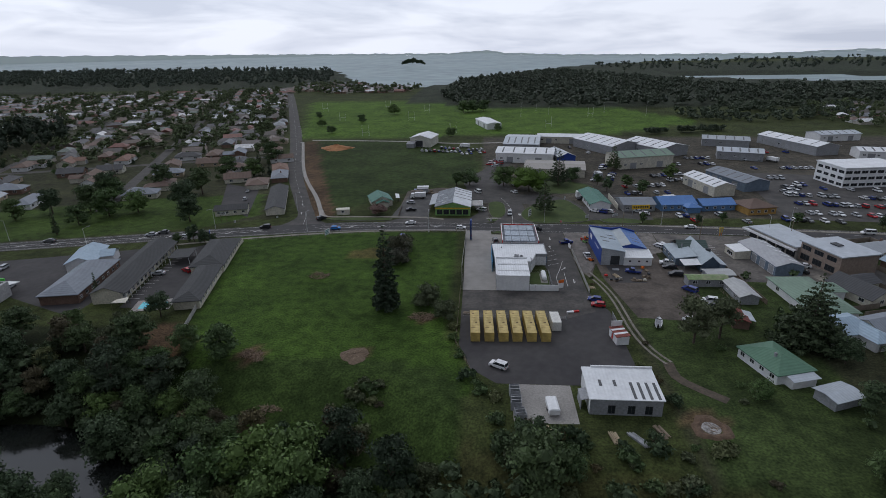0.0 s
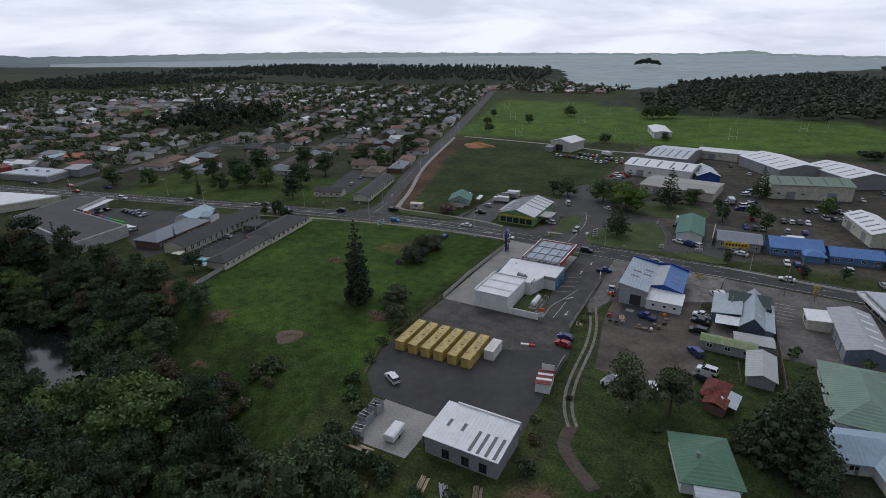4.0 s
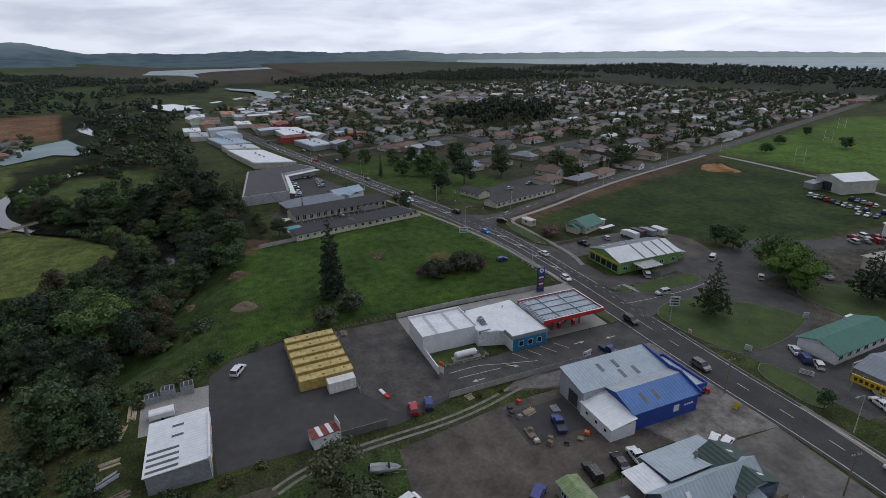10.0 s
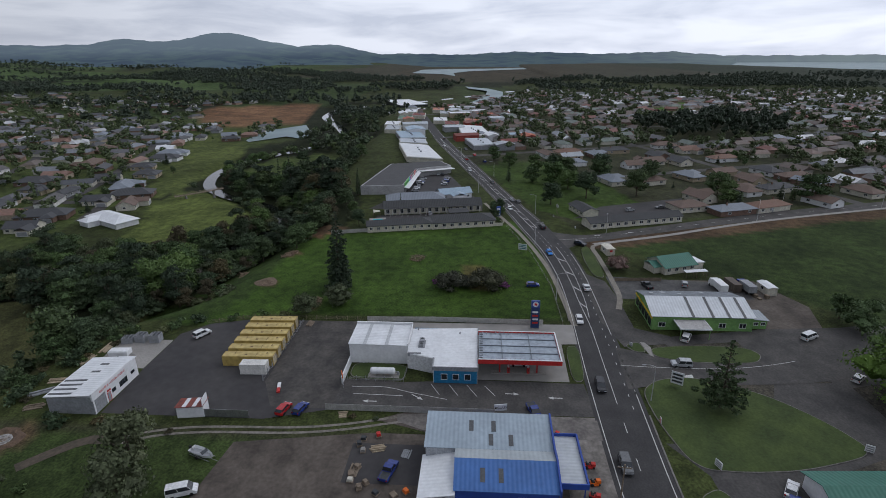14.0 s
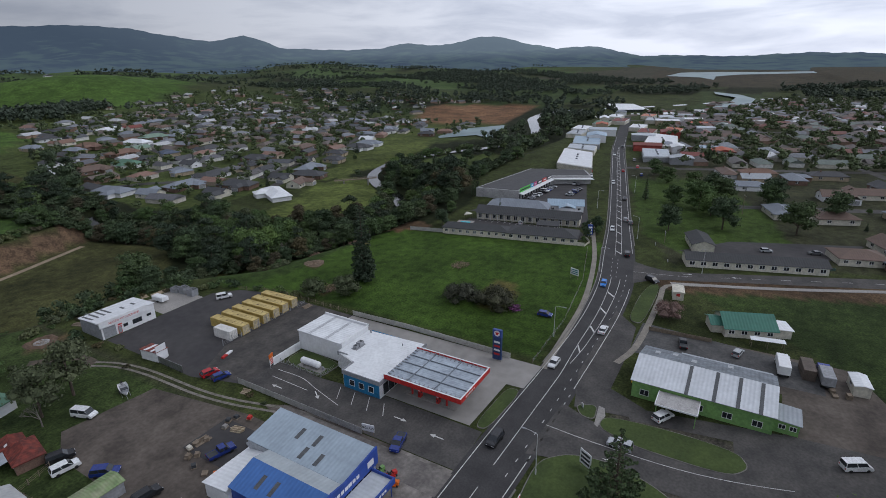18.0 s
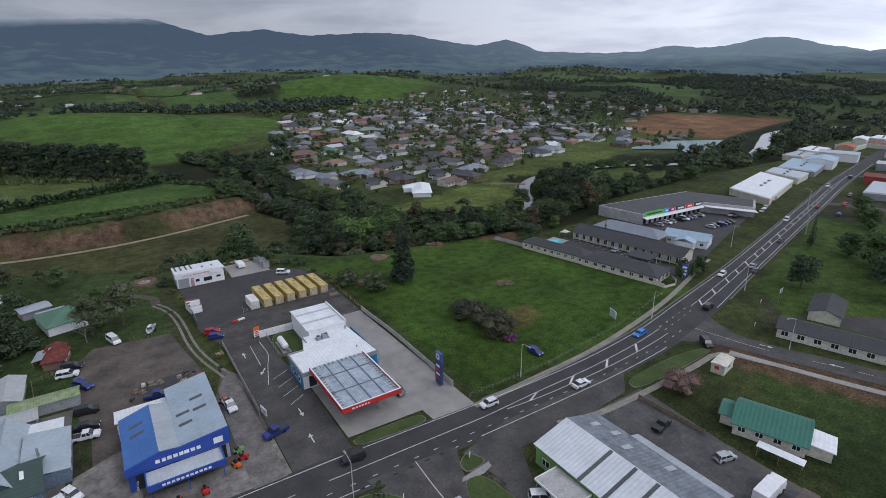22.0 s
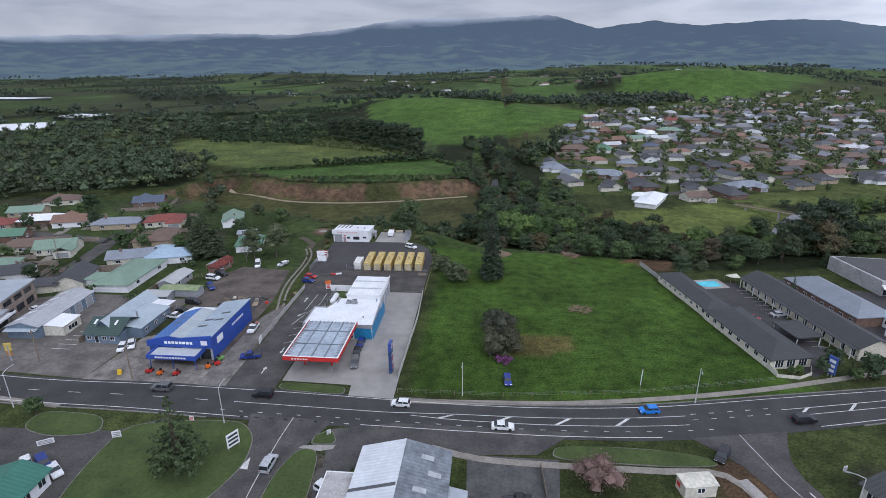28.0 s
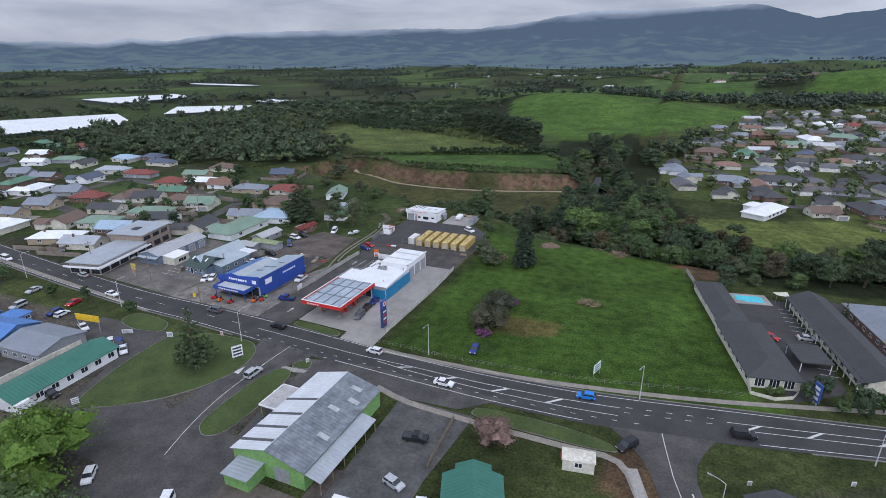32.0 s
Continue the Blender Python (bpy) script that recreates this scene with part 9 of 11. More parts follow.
for x, y, r in ((27, 217, -90), (75, 215.5, -90), (-21, 203.5, 90), (-71, 202, 75), (125, 213, -95), (-112, 206, -110), (-150, 180, 70), (-190, 189, -105), (-85, 232, -20), (-104, 300, 160), (-125, 365, 160), (-150, 440, 160), (-240, 168, -105), (110, 200, 85), (-127, 322, -20)):
    street_lamp(x, y, r)


def power_pole(x, y, rot, h=9):
    t = thing("power_pole", "grey wooden power pole with a crossarm", "power pole", x, y, float(height(x, y)), rot, "power poles")
    part("pole", MB().tube((0, 0, 0), (0, 0, h), 0.16, 0.11), WOOD, t)
    part("crossarm", MB().box(-1.1, -0.06, h - 0.7, 1.1, 0.06, h - 0.55), WOOD, t)
    for k in (-0.9, -0.4, 0.4, 0.9):
        part("insulator", MB().tube((k, 0, h - 0.55), (k, 0, h - 0.38), 0.05, n=6), WHITE, t)


for x, y, r in ((84, 198, 80), (56, 203.5, 85), (116, 196, 80), (160, 150, 20), (190, 150, 20), (135, 130, 20), (110, 118, 110), (-170, 240, 20), (-220, 300, 20), (250, 186, 80), (210, 192, 80)):
    power_pole(x, y, r)


def board_sign(x, y, rot, w, h, foot, face, bars, label, name="sign_board"):
    t = thing(name, label, "sign", x, y, 0.0, rot)
    part("board", MB().box(-w / 2, -0.05, foot, w / 2, 0.05, foot + h), face, t)
    for s in (-1, 1):
        part("post", MB().box(s * w * 0.42 - 0.06, -0.06, 0, s * w * 0.42 + 0.06, 0.06, foot), WOOD, t)
    for k in range(3):
        for sd in (-1, 1):
            part("text_bar", MB().box(-w * 0.4, min(sd * 0.05, sd * 0.08), foot + h * (0.15 + 0.28 * k), w * 0.4, max(sd * 0.05, sd * 0.08), foot + h * (0.3 + 0.28 * k)), bars, t)


board_sign(-61, 196.5, 70, 3.2, 2.2, 1.3, WHITE, mat("sign_teal", (0.05, 0.2, 0.22), None, 0.5, 1), "white for-sale sign board on posts in the field")
board_sign(21.5, 224, 60, 2.6, 3.0, 0.8, WHITE, DARK, "white directory sign board with a yellow header")
board_sign(-113, 216, 10, 2.6, 1.2, 3.0, WHITE, DARK, "white roadside sign board on tall posts")
board_sign(46, 223, 20, 1.6, 1.4, 0.3, WHITE, GREY, "small white utility board on the lawn")
board_sign(40.5, 252, 60, 1.4, 1.5, 0.2, WHITE, GREY, "small white sign at the lawn's point")
board_sign(58.5, 226, 30, 2.8, 1.1, 0.2, WHITE, GREY, "long low white sign beside the car park")
board_sign(4.6, 218.6, 40, 0.8, 1.1, 0.1, WHITE, GREY, "small white board at the kerb")
board_sign(34, 216.8, 0, 0.9, 1.2, 0.1, WHITE, RED, "small red and white board on the berm")
board_sign(-107, 213.6, 20, 0.8, 0.9, 0.2, WHITE, GREY, "small white roadside notice")
board_sign(-90.5, 220.5, 20, 0.8, 0.9, 0.2, WHITE, GREY, "small white notice on the grass")

ft = tagged(new("field_fence"), "thin post and wire fence round the grass field", "fence")
for (xa, ya), (xb, yb_) in (((-6.5, 203.4), (-30, 203.2)), ((-30, 203.2), (-60, 199.6)), ((-60, 199.6), (-92, 192))):
    L = math.hypot(xb - xa, yb_ - ya)
    for k in range(int(L / 3.2)):
        f = k * 3.2 / L
        part("post", MB().box(-0.06, -0.06, 0, 0.06, 0.06, 1.15), WOOD, ft, at=pose(xa + (xb - xa) * f, ya + (yb_ - ya) * f, 0))
    for hz in (0.4, 0.75, 1.05):
        part("wire", MB().tube((xa, ya, hz), (xb, yb_, hz), 0.012, n=4), CHROME, ft)


def goal_posts(x, y, rot):
    t = thing("goal_posts", "tall white rugby goal posts on the sports field", "goal posts", x, y, 0, rot, "rugby goals")
    for s in (-2.8, 2.8):
        part("upright", MB().tube((s, 0, 0), (s, 0, 9), 0.09, 0.06), WHITE, t)
    part("crossbar", MB().tube((-2.8, 0, 3), (2.8, 0, 3), 0.07), WHITE, t)


for x, y, r in ((-97, 446, 10), (-24, 457, 30), (-70, 540, 10), (-140, 540, 10), (60, 490, 20), (110, 560, 20), (-180, 620, 15), (-110, 640, 15), (-60, 600, 20)):
    goal_posts(x, y, r)
for x, y in ((40, 560), (70, 575), (130, 590), (165, 560), (60, 610)):
    street_lamp(x, y, 20, 14, 1.0)


def woodpile(x, y, r, n, seed, label, hgt=1.0):
    """A heap of branches."""
    t = thing("brush_heap", label, "brush heap", x, y, float(height(x, y)), 0, "brush heaps")
    rng = random.Random(seed)
    mb = MB()
    for k in range(n):
        a, d = rng.uniform(0, 6.28), r * math.sqrt(rng.random()) * 0.75
        p = Vector((math.cos(a) * d, math.sin(a) * d * 0.7, rng.uniform(0.05, hgt) * (1 - d / r * 0.7)))
        b = rng.uniform(0, 6.28)
        q = p + Vector((math.cos(b), math.sin(b), rng.uniform(-0.2, 0.35))) * rng.uniform(0.6, 1.8)
        mb.tube(p, q, rng.uniform(0.03, 0.09), 0.02, 5)
    part("brushwood", mb, mat("dry_branches", (0.30, 0.22, 0.16), (0.16, 0.115, 0.085), 0.9, 0.8), t)


woodpile(-16, 131.7, 4.6, 170, 1, "heap of cut dry branches on the grass")
woodpile(-30.8, 111.8, 3.6, 60, 2, "low heap of brown brush in the field", 0.6)
woodpile(-57, 111.0, 3.6, 150, 3, "small heap of brush near the slope")
woodpile(-54.5, 109, 1.5, 40, 6, "small heap of brush near the slope")
woodpile(-53.5, 158.5, 4.5, 150, 4, "pile of old rails and logs in the field", 1.1)
woodpile(-47, 96.5, 3.6, 120, 5, "scattered dry brush on the slope", 0.5)
woodpile(46.2, 88.4, 1.5, 16, 7, "burnt brush in a round fire pit", 0.25)


def earth_ring(x, y, r0, r1, hgt, name, label, material, seed):
    """A low uneven bank of earth round a hollow (r0 = 0: a flat mound)."""
    t = thing(name, label, "earth bank", x, y, float(height(x, y)), 0)
    m_, rows_ = MB(), 6
    rng = random.Random(seed)
    for j in range(rows_ + 1):
        f_ = j / rows_
        for i in range(22):
            a = 2 * math.pi * i / 22
            r_ = (r0 + (r1 - r0) * f_) * (1 + 0.10 * math.sin(3 * a + seed) + 0.06 * math.sin(7 * a))
            m_.v.append((math.cos(a) * r_, math.sin(a) * r_, hgt * math.sin(math.pi * (f_ if r0 else 0.5 + f_ / 2)) * rng.uniform(0.75, 1.2) - 0.06 * f_))
    for j in range(rows_):
        for i in range(22):
            m_.f.append((j * 22 + i, (j + 1) * 22 + i, (j + 1) * 22 + (i + 1) % 22, j * 22 + (i + 1) % 22))
    if not r0:
        m_.f.append(tuple(range(22)))
    part("earth", m_, material, t)
    return t


fp_ = earth_ring(46.0, 88.6, 1.9, 3.9, 0.4, "fire_pit", "round fire pit of bare clay with pale ash", mat("burnt_clay", (0.15, 0.10, 0.068), (0.09, 0.062, 0.045), 0.95, 0.8, bump=0.6), 3)
part("ash", MB().tube((0, 0, -0.1), (0, 0, 0.06), 2.0, 1.8, 20), mat("pale_ash", (0.42, 0.41, 0.40), (0.12, 0.11, 0.10), 0.95, 0.7, fine=0.4), fp_, "pale grey ash")
earth_ring(-30.8, 111.6, 0.0, 3.8, 0.45, "earth_mound", "low mound of dry brown earth in the field", mat("dry_soil", (0.17, 0.125, 0.088), (0.11, 0.08, 0.056), 0.95, 0.6, bump=0.6), 5)
cl = thing("clay_heap", "heap of orange clay and earth beside the lane", "earth heap", -107, 388)
mb = MB()
NC = 14
for j in range(6):
    for i in range(NC):
        a = 2 * math.pi * i / NC
        r_ = 12 * (1 - j / 5) * (1 + 0.2 * math.sin(3 * a + j) + 0.1 * math.sin(7 * a))
        mb.v.append((math.cos(a) * r_, math.sin(a) * r_ * 0.75, 3.2 * (j / 5) ** 0.8 * (1 + 0.12 * math.sin(5 * a + j * 2))))
for j in range(5):
    for i in range(NC):
        mb.f.append((j * NC + i, j * NC + (i + 1) % NC, (j + 1) * NC + (i + 1) % NC, (j + 1) * NC + i))
part("earth", mb, mat("orange_clay", (0.40, 0.20, 0.09), (0.28, 0.14, 0.07), 0.95, 2, bump=0.6), cl)


br = thing("footbridge", "timber footbridge over the river", "bridge", -169.5, 17.0, -6.0, -41.5)
part("deck", MB().box(-14, -1.1, 0, 14, 1.1, 0.3), WOOD, br)
for s in (-1, 1):
    part("handrail", MB().box(-14, s * 1.05 - 0.05, 1.0, 14, s * 1.05 + 0.05, 1.12).box(-14, s * 1.05 - 0.04, 0.55, 14, s * 1.05 + 0.04, 0.63), WOOD, br)
    for k in range(12):
        part("post", MB().box(-13.5 + k * 2.45, s * 1.05 - 0.06, 0, -13.38 + k * 2.45, s * 1.05 + 0.06, 1.1), WOOD, br)
for k in (-8, 8):
    part("pier", MB().box(k - 0.4, -0.9, -6, k + 0.4, 0.9, 0), CONCRETE, br)


# loose stock in the gravel display yard
def pallet_stack(x, y, rot, n, load, label):
    t = thing("pallet_stack", label, "pallets", x, y, 0.07, rot, "yard stock")
    for k in range(n):
        part("pallet", MB().box(-0.6, -0.5, k * 0.16, 0.6, 0.5, k * 0.16 + 0.03).box(-0.6, -0.5, k * 0.16 + 0.11, 0.6, 0.5, k * 0.16 + 0.14).box(-0.06, -0.5, k * 0.16 + 0.03, 0.06, 0.5, k * 0.16 + 0.11).box(-0.6, -0.5, k * 0.16 + 0.03, -0.48, 0.5, k * 0.16 + 0.11).box(0.48, -0.5, k * 0.16 + 0.03, 0.6, 0.5, k * 0.16 + 0.11), WOOD, t)
    if load:
        z_ = n * 0.16
        part("load", MB().box(-0.5, -0.42, z_, 0.5, 0.42, z_ + 0.25).box(-0.44, -0.36, z_ + 0.25, 0.42, 0.38, z_ + 0.5), load, t)


rk = random.Random(8)
TARP = mat("dark_tarp", (0.06, 0.065, 0.07), (0.035, 0.04, 0.045), 0.7, 0.8)
for x, y, n, ld, lb in ((54.2, 160.5, 2, WOOD, "pallets with sawn timber offcuts"), (52.6, 158.6, 1, CREAM, "pallet with pale paving blocks"), (51.0, 158.4, 3, None, "low stack of grey timber pallets"), (49.4, 159.2, 1, WOOD, "pallets with sawn timber offcuts"), (45.2, 159.3, 1, CONCRETE, "pallet with concrete slabs"),
                        (43.6, 158.3, 2, TARP, "pallet under a dark tarpaulin"), (42.0, 158.8, 1, TARP, "pallet under a dark tarpaulin"), (41.0, 161.5, 2, RED, "pallet with red machine parts"), (55.2, 163.5, 1, TARP, "pallet under a dark tarpaulin"), (55.3, 166.6, 2, None, "low stack of grey timber pallets"), (54.6, 168.6, 1, ORANGE, "pallet with orange machine parts"), (53.0, 161.4, 1, WOOD, "pallets with sawn timber offcuts")):
    pallet_stack(x, y, rk.uniform(0, 90), n, ld, lb)


# ---- trees ----
BARK = mat("bark", (0.11, 0.085, 0.065), (0.06, 0.048, 0.038), 0.95, 0.8, bump=0.6)
BARK_GREY = mat("grey_bark", (0.20, 0.18, 0.16), (0.12, 0.11, 0.10), 0.95, 0.8, bump=0.5)
LEAVES = {"dark": leaf_mat("dark_leaves", (0.058, 0.088, 0.045), (0.028, 0.044, 0.024)), "mid": leaf_mat("mid_leaves", (0.074, 0.115, 0.046), (0.036, 0.058, 0.025)), "fresh": leaf_mat("fresh_leaves", (0.080, 0.130, 0.044), (0.058, 0.095, 0.034)),
          "olive": leaf_mat("olive_leaves", (0.095, 0.112, 0.060), (0.046, 0.054, 0.030)), "pine": leaf_mat("pine_needles", (0.042, 0.062, 0.037), (0.020, 0.030, 0.019)), "brown": leaf_mat("brown_leaves", (0.088, 0.078, 0.048), (0.038, 0.034, 0.022)),
          "lime": leaf_mat("lime_green_leaves", (0.118, 0.190, 0.034), (0.072, 0.120, 0.024)), "rhodo": leaf_mat("rhododendron_leaves", (0.052, 0.056, 0.040), (0.022, 0.024, 0.020)), "pink": leaf_mat("pink_blossom", (0.165, 0.11, 0.105), (0.075, 0.058, 0.050)), "yellow": leaf_mat("yellow_leaves", (0.34, 0.33, 0.04), (0.16, 0.17, 0.03)), "purple": leaf_mat("purple_flowers", (0.15, 0.05, 0.15), (0.04, 0.04, 0.03))}


def cards(rng, centres, radii, n, size, flat=0.75):
    """Leaf clumps: small crooked quads over the surface of rounded masses."""
    k = rng.choice(len(centres), n, p=radii ** 2 / np.sum(radii ** 2))
    d = rng.normal(size=(n, 3))
    d /= np.linalg.norm(d, axis=1)[:, None]
    d[:, 2] = np.abs(d[:, 2]) * 0.9 - 0.25 * (rng.random(n) < 0.5)
    p = centres[k] + d * radii[k][:, None] * rng.uniform(0.62, 1.16, n)[:, None] * np.array([1, 1, flat])
    nrm = d + rng.normal(size=(n, 3)) * 0.55
    nrm /= np.linalg.norm(nrm, axis=1)[:, None]
    u = np.cross(nrm, rng.normal(size=(n, 3)))
    u /= np.linalg.norm(u, axis=1)[:, None]
    w = np.cross(nrm, u)
    s = size * rng.uniform(0.6, 1.35, (n, 1))
    q = np.stack([p + u * s, p + w * s * 0.7 + nrm * s * 0.25, p - u * s * 0.9, p - w * s * 0.75 + nrm * s * 0.1], 1)
    return q.reshape(-1, 3), np.arange(4 * n).reshape(n, 4)


OCT = np.array([(1, 0, 0), (-1, 0, 0), (0, 1, 0), (0, -1, 0), (0, 0, 1), (0, 0, -1)], float)
OCTF = np.array([(0, 2, 4), (2, 1, 4), (1, 3, 4), (3, 0, 4), (2, 0, 5), (1, 2, 5), (3, 1, 5), (0, 3, 5)])


def crown_mesh(name, rng, centres, radii, n, size, material, flat=0.75):
    v, f = cards(rng, centres, radii, n, size, flat)
    vs, fs = [v], f.tolist()
    o = len(v)
    for c, r in zip(centres, radii):
        a = rng.uniform(0, 3)
        m = np.array([(math.cos(a), -math.sin(a), 0), (math.sin(a), math.cos(a), 0), (0, 0, 1)])
        vs.append(c + (OCT @ m.T) * r * 0.68 * np.array([1, 1, flat]))
        fs += (OCTF + o).tolist()
        o += 6
    me = bpy.data.meshes.new(name)
    me.from_pydata(np.concatenate(vs).tolist(), [], fs)
    me.materials.append(material)
    return me


def limbs(rng, h, r, centres, start=0.25):
    mb = MB().tube((0, 0, -0.6), (0, 0, h * 0.45), r, r * 0.7, 7).tube((0, 0, h * 0.45), (0.1, 0.05, h * 0.75), r * 0.7, r * 0.25, 6)
    for c in centres[:7]:
        a = Vector((0, 0, h * rng.uniform(start, 0.5)))
        mb.tube(a, Vector(c), r * 0.35, r * 0.1, 5)
    return mb


def broadleaf(name, label, h, w, leaf, seed, n=900, size=0.42, trunk=0.22, group="", wide=0.62):
    rng = np.random.default_rng(seed)
    t = thing(name, label, "tree", group=group)
    n, size = int(n * 1.3), size * 0.74
    k = 24
    ang, rad = rng.uniform(0, 2 * np.pi, k), np.sqrt(rng.random(k)) * w * 0.38
    zz = h * (trunk + 0.12) + rng.random(k) * h * (0.80 - trunk)
    shrink = 1.0 - 0.55 * np.clip((zz / h - 0.6) / 0.4, 0, 1)
    cs = np.stack([np.cos(ang) * rad * shrink, np.sin(ang) * rad * shrink, zz], 1)
    rs_ = w * rng.uniform(0.14, 0.26, k)
    cs[:, 2] = np.minimum(cs[:, 2], h - rs_ * wide)
    part("trunk", limbs(rng, h, 0.022 * h + 0.05, cs), BARK, t)
    part("crown", crown_mesh("crown", rng, cs, rs_, n, size, LEAVES[leaf]), None, t)
    return t


def conifer(name, label, h, w, leaf, seed, n=900, size=0.42, tiers=13, group="", droop=0.05, top=0.06, bottom=0.12, power=0.8, puff=0.26):
    rng = np.random.default_rng(seed)
    t = thing(name, label, "tree", group=group)
    part("trunk", MB().tube((0, 0, -0.5), (0, 0, h * 0.97), 0.02 * h, 0.03, 7), BARK, t)
    cs, rs_ = [], []
    mb = MB()
    for i in range(tiers):
        f = i / (tiers - 1)
        z, r = h * (bottom + (0.98 - bottom) * f), w / 2 * (1 - f) ** power + w * top * 0.3
        m = max(3, int(7 * (1 - f) + 2))
        for j in range(m):
            a = 2 * math.pi * (j + 0.5 * (i % 2)) / m + rng.uniform(-0.25, 0.25)
            rr = r * rng.uniform(0.75, 1.1)
            mb.tube((0, 0, z), (math.cos(a) * rr, math.sin(a) * rr, z - droop * rr), 0.06, 0.02, 4)
            for q in (0.45, 0.85):
                cs.append((math.cos(a) * rr * q, math.sin(a) * rr * q, z - droop * rr * q))
                rs_.append(max(0.25, rr * puff))
    part("branch_frame", mb, BARK, t)
    part("needles", crown_mesh("needles", rng, np.array(cs), np.array(rs_), n, size, LEAVES[leaf], 0.5), None, t)
    return t


def shrub(name, label, h, w, leaf, seed, n=320, size=0.3, group=""):
    rng = np.random.default_rng(seed)
    k = 9
    ang, rad = rng.uniform(0, 2 * np.pi, k), np.sqrt(rng.random(k)) * w * 0.36
    rs_ = w * rng.uniform(0.16, 0.28, k)
    cs = np.stack([np.cos(ang) * rad, np.sin(ang) * rad, h * rng.uniform(0.25, 0.75, k)], 1)
    cs[:3, 2] = h * 0.2
    return tagged(new(name, crown_mesh(name, rng, cs, rs_, n, size, LEAVES[leaf], min(1.0, h / w * 1.2))), label, "shrub", group)


def bare_tree(label, h, seed):
    rng = random.Random(seed)
    t = thing("bare_tree", label, "tree", group="bare trees")
    mb = MB().tube((0, 0, -0.3), (0, 0, h * 0.35), 0.2, 0.14, 6)

    def grow(p, d, l, r, k):
        q = p + d * l
        mb.tube(p, q, r, r * 0.6, 4)
        if k:
            for _ in range(3):
                grow(q, (d + Vector((rng.uniform(-0.9, 0.9), rng.uniform(-0.9, 0.9), rng.uniform(-0.1, 0.5)))).normalized(), l * 0.72, r * 0.55, k - 1)

    for _ in range(4):
        grow(Vector((0, 0, h * 0.3)), Vector((rng.uniform(-0.8, 0.8), rng.uniform(-0.8, 0.8), 0.8)).normalized(), h * 0.25, 0.09, 3)
    part("branch_frame", mb, BARK_GREY, t)
    return t


used = set()


def plant(t, x, y, s=1.0, rot=0.0, z=None, sz=None):
    """Sets a template down; later calls copy it."""
    z = float(height(x, y)) if z is None else z
    ob = t if t.name not in used else copy_thing(t, Matrix.Identity(4))
    used.add(t.name)
    ob.matrix_basis = pose(x, y, z, 0, 0, rot) @ Matrix.Diagonal((s, s, sz or s, 1))
    return ob


# the undergrowth of the river bush
ru = np.random.default_rng(12)


def under_spots(n):
    out = []
    while len(out) < n:
        x, y = ru.uniform(-260, 40, 4000), ru.uniform(-170, 125, 4000)
        d, e = dist_line(RIVER, x, y), np.interp(x, *zip(*EDGE))
        lim = np.where(y < -60, 11, np.where(y < -20, 22, np.where(x > -60, 36, 29)))
        gap = np.where((x < -160) | ((x > -112) & (x < -80)), 8.5, 4.5)
        ok = (d > gap) & ((d < lim) | ((y > e - 28) & (y < e - 4) & (x < -64)) | ((x >= -64) & (x < 36) & (y > e - 36) & (y < e - 12)))
        ok &= (y < e - 3) & ~inside(SLOPE_GRASS, x, y) & ~((x > -22) & (y > 24) & (y < 66) & (d > 20)) & ~((x > 0) & (y > 20) & (y < e - 26)) & ~inside(MEADOW, x, y) & ~inside(WEST_LAWN, x, y) & ~inside(RIVER_STRIP, x, y) & ~inside(RIVER_PARK, x, y) & ~((x < -150) & (y < 2))
        out += list(zip(x[ok], y[ok]))
    return out[:n]


# the single trees
plant(conifer("cypress", "tall dark conifer standing in the field", 25.5, 8.0, "pine", 3, 4600, 0.34, 23, bottom=0.05, power=0.5), -27.0, 137)
NORF = conifer("norfolk_pine", "norfolk pine with tiered drooping branches", 13.8, 10.0, "dark", 5, 3600, 0.24, 17, "norfolk pines", -0.12, puff=0.15)
plant(NORF, 28.5, 230.5, 1.06, sz=1.15)
plant(NORF, 41, 280, 1.35, 40), plant(NORF, 78, 317, 0.95, 80, sz=1.1)
OAK = broadleaf("oak", "broad round green tree beside the yard", 11, 15, "mid", 11, 2200, 0.40, 0.16, "broad green trees")
plant(OAK, 12, 278), plant(broadleaf("lime_tree", "large bright green tree beside the turning area", 11, 18, "lime", 27, 3800, 0.34, 0.1), 24.5, 267.0, 1.12), plant(OAK, -6, 280, 0.8, 100), plant(OAK, 50, 290, 0.7, 20)
plant(conifer("fir", "large dark conifer among the houses", 19.6, 16.0, "pine", 13, 6500, 0.34, 22, bottom=0.05), 82, 121.5)
plant(broadleaf("street_tree", "round green tree near the driveway", 10.5, 9, "olive", 14, 1500, 0.34, 0.22, wide=0.5), 54.2, 121, 1.2)
plant(broadleaf("street_tree", "airy green tree on the lawn", 10, 8.5, "olive", 15, 1300, 0.34, 0.25), 61.5, 123.5, 1.15)
RH = broadleaf("rhododendron", "large dark rounded shrub with purple blossom", 5.8, 12.0, "rhodo", 17, 2600, 0.28, 0.0, "field shrubs", 0.8)
plant(RH, -29.8, 183.0, 1.05, 10), plant(RH, -29, 171.5, 0.9, 100), plant(RH, -30.5, 177, 0.6, 200)
plant(shrub("flowering_shrub", "low purple flowering shrub by the field", 1.5, 4.5, "purple", 18, 400, 0.18), -30.5, 188.6)
plant(shrub("flowering_shrub", "low purple flowering shrub in the field", 1.3, 3.0, "purple", 19, 250, 0.18), -32.6, 167)
plant(broadleaf("willow", "bushy olive-green tree beside the conifer", 6.5, 9.5, "olive", 20, 1300, 0.34, 0.05), -15, 139)
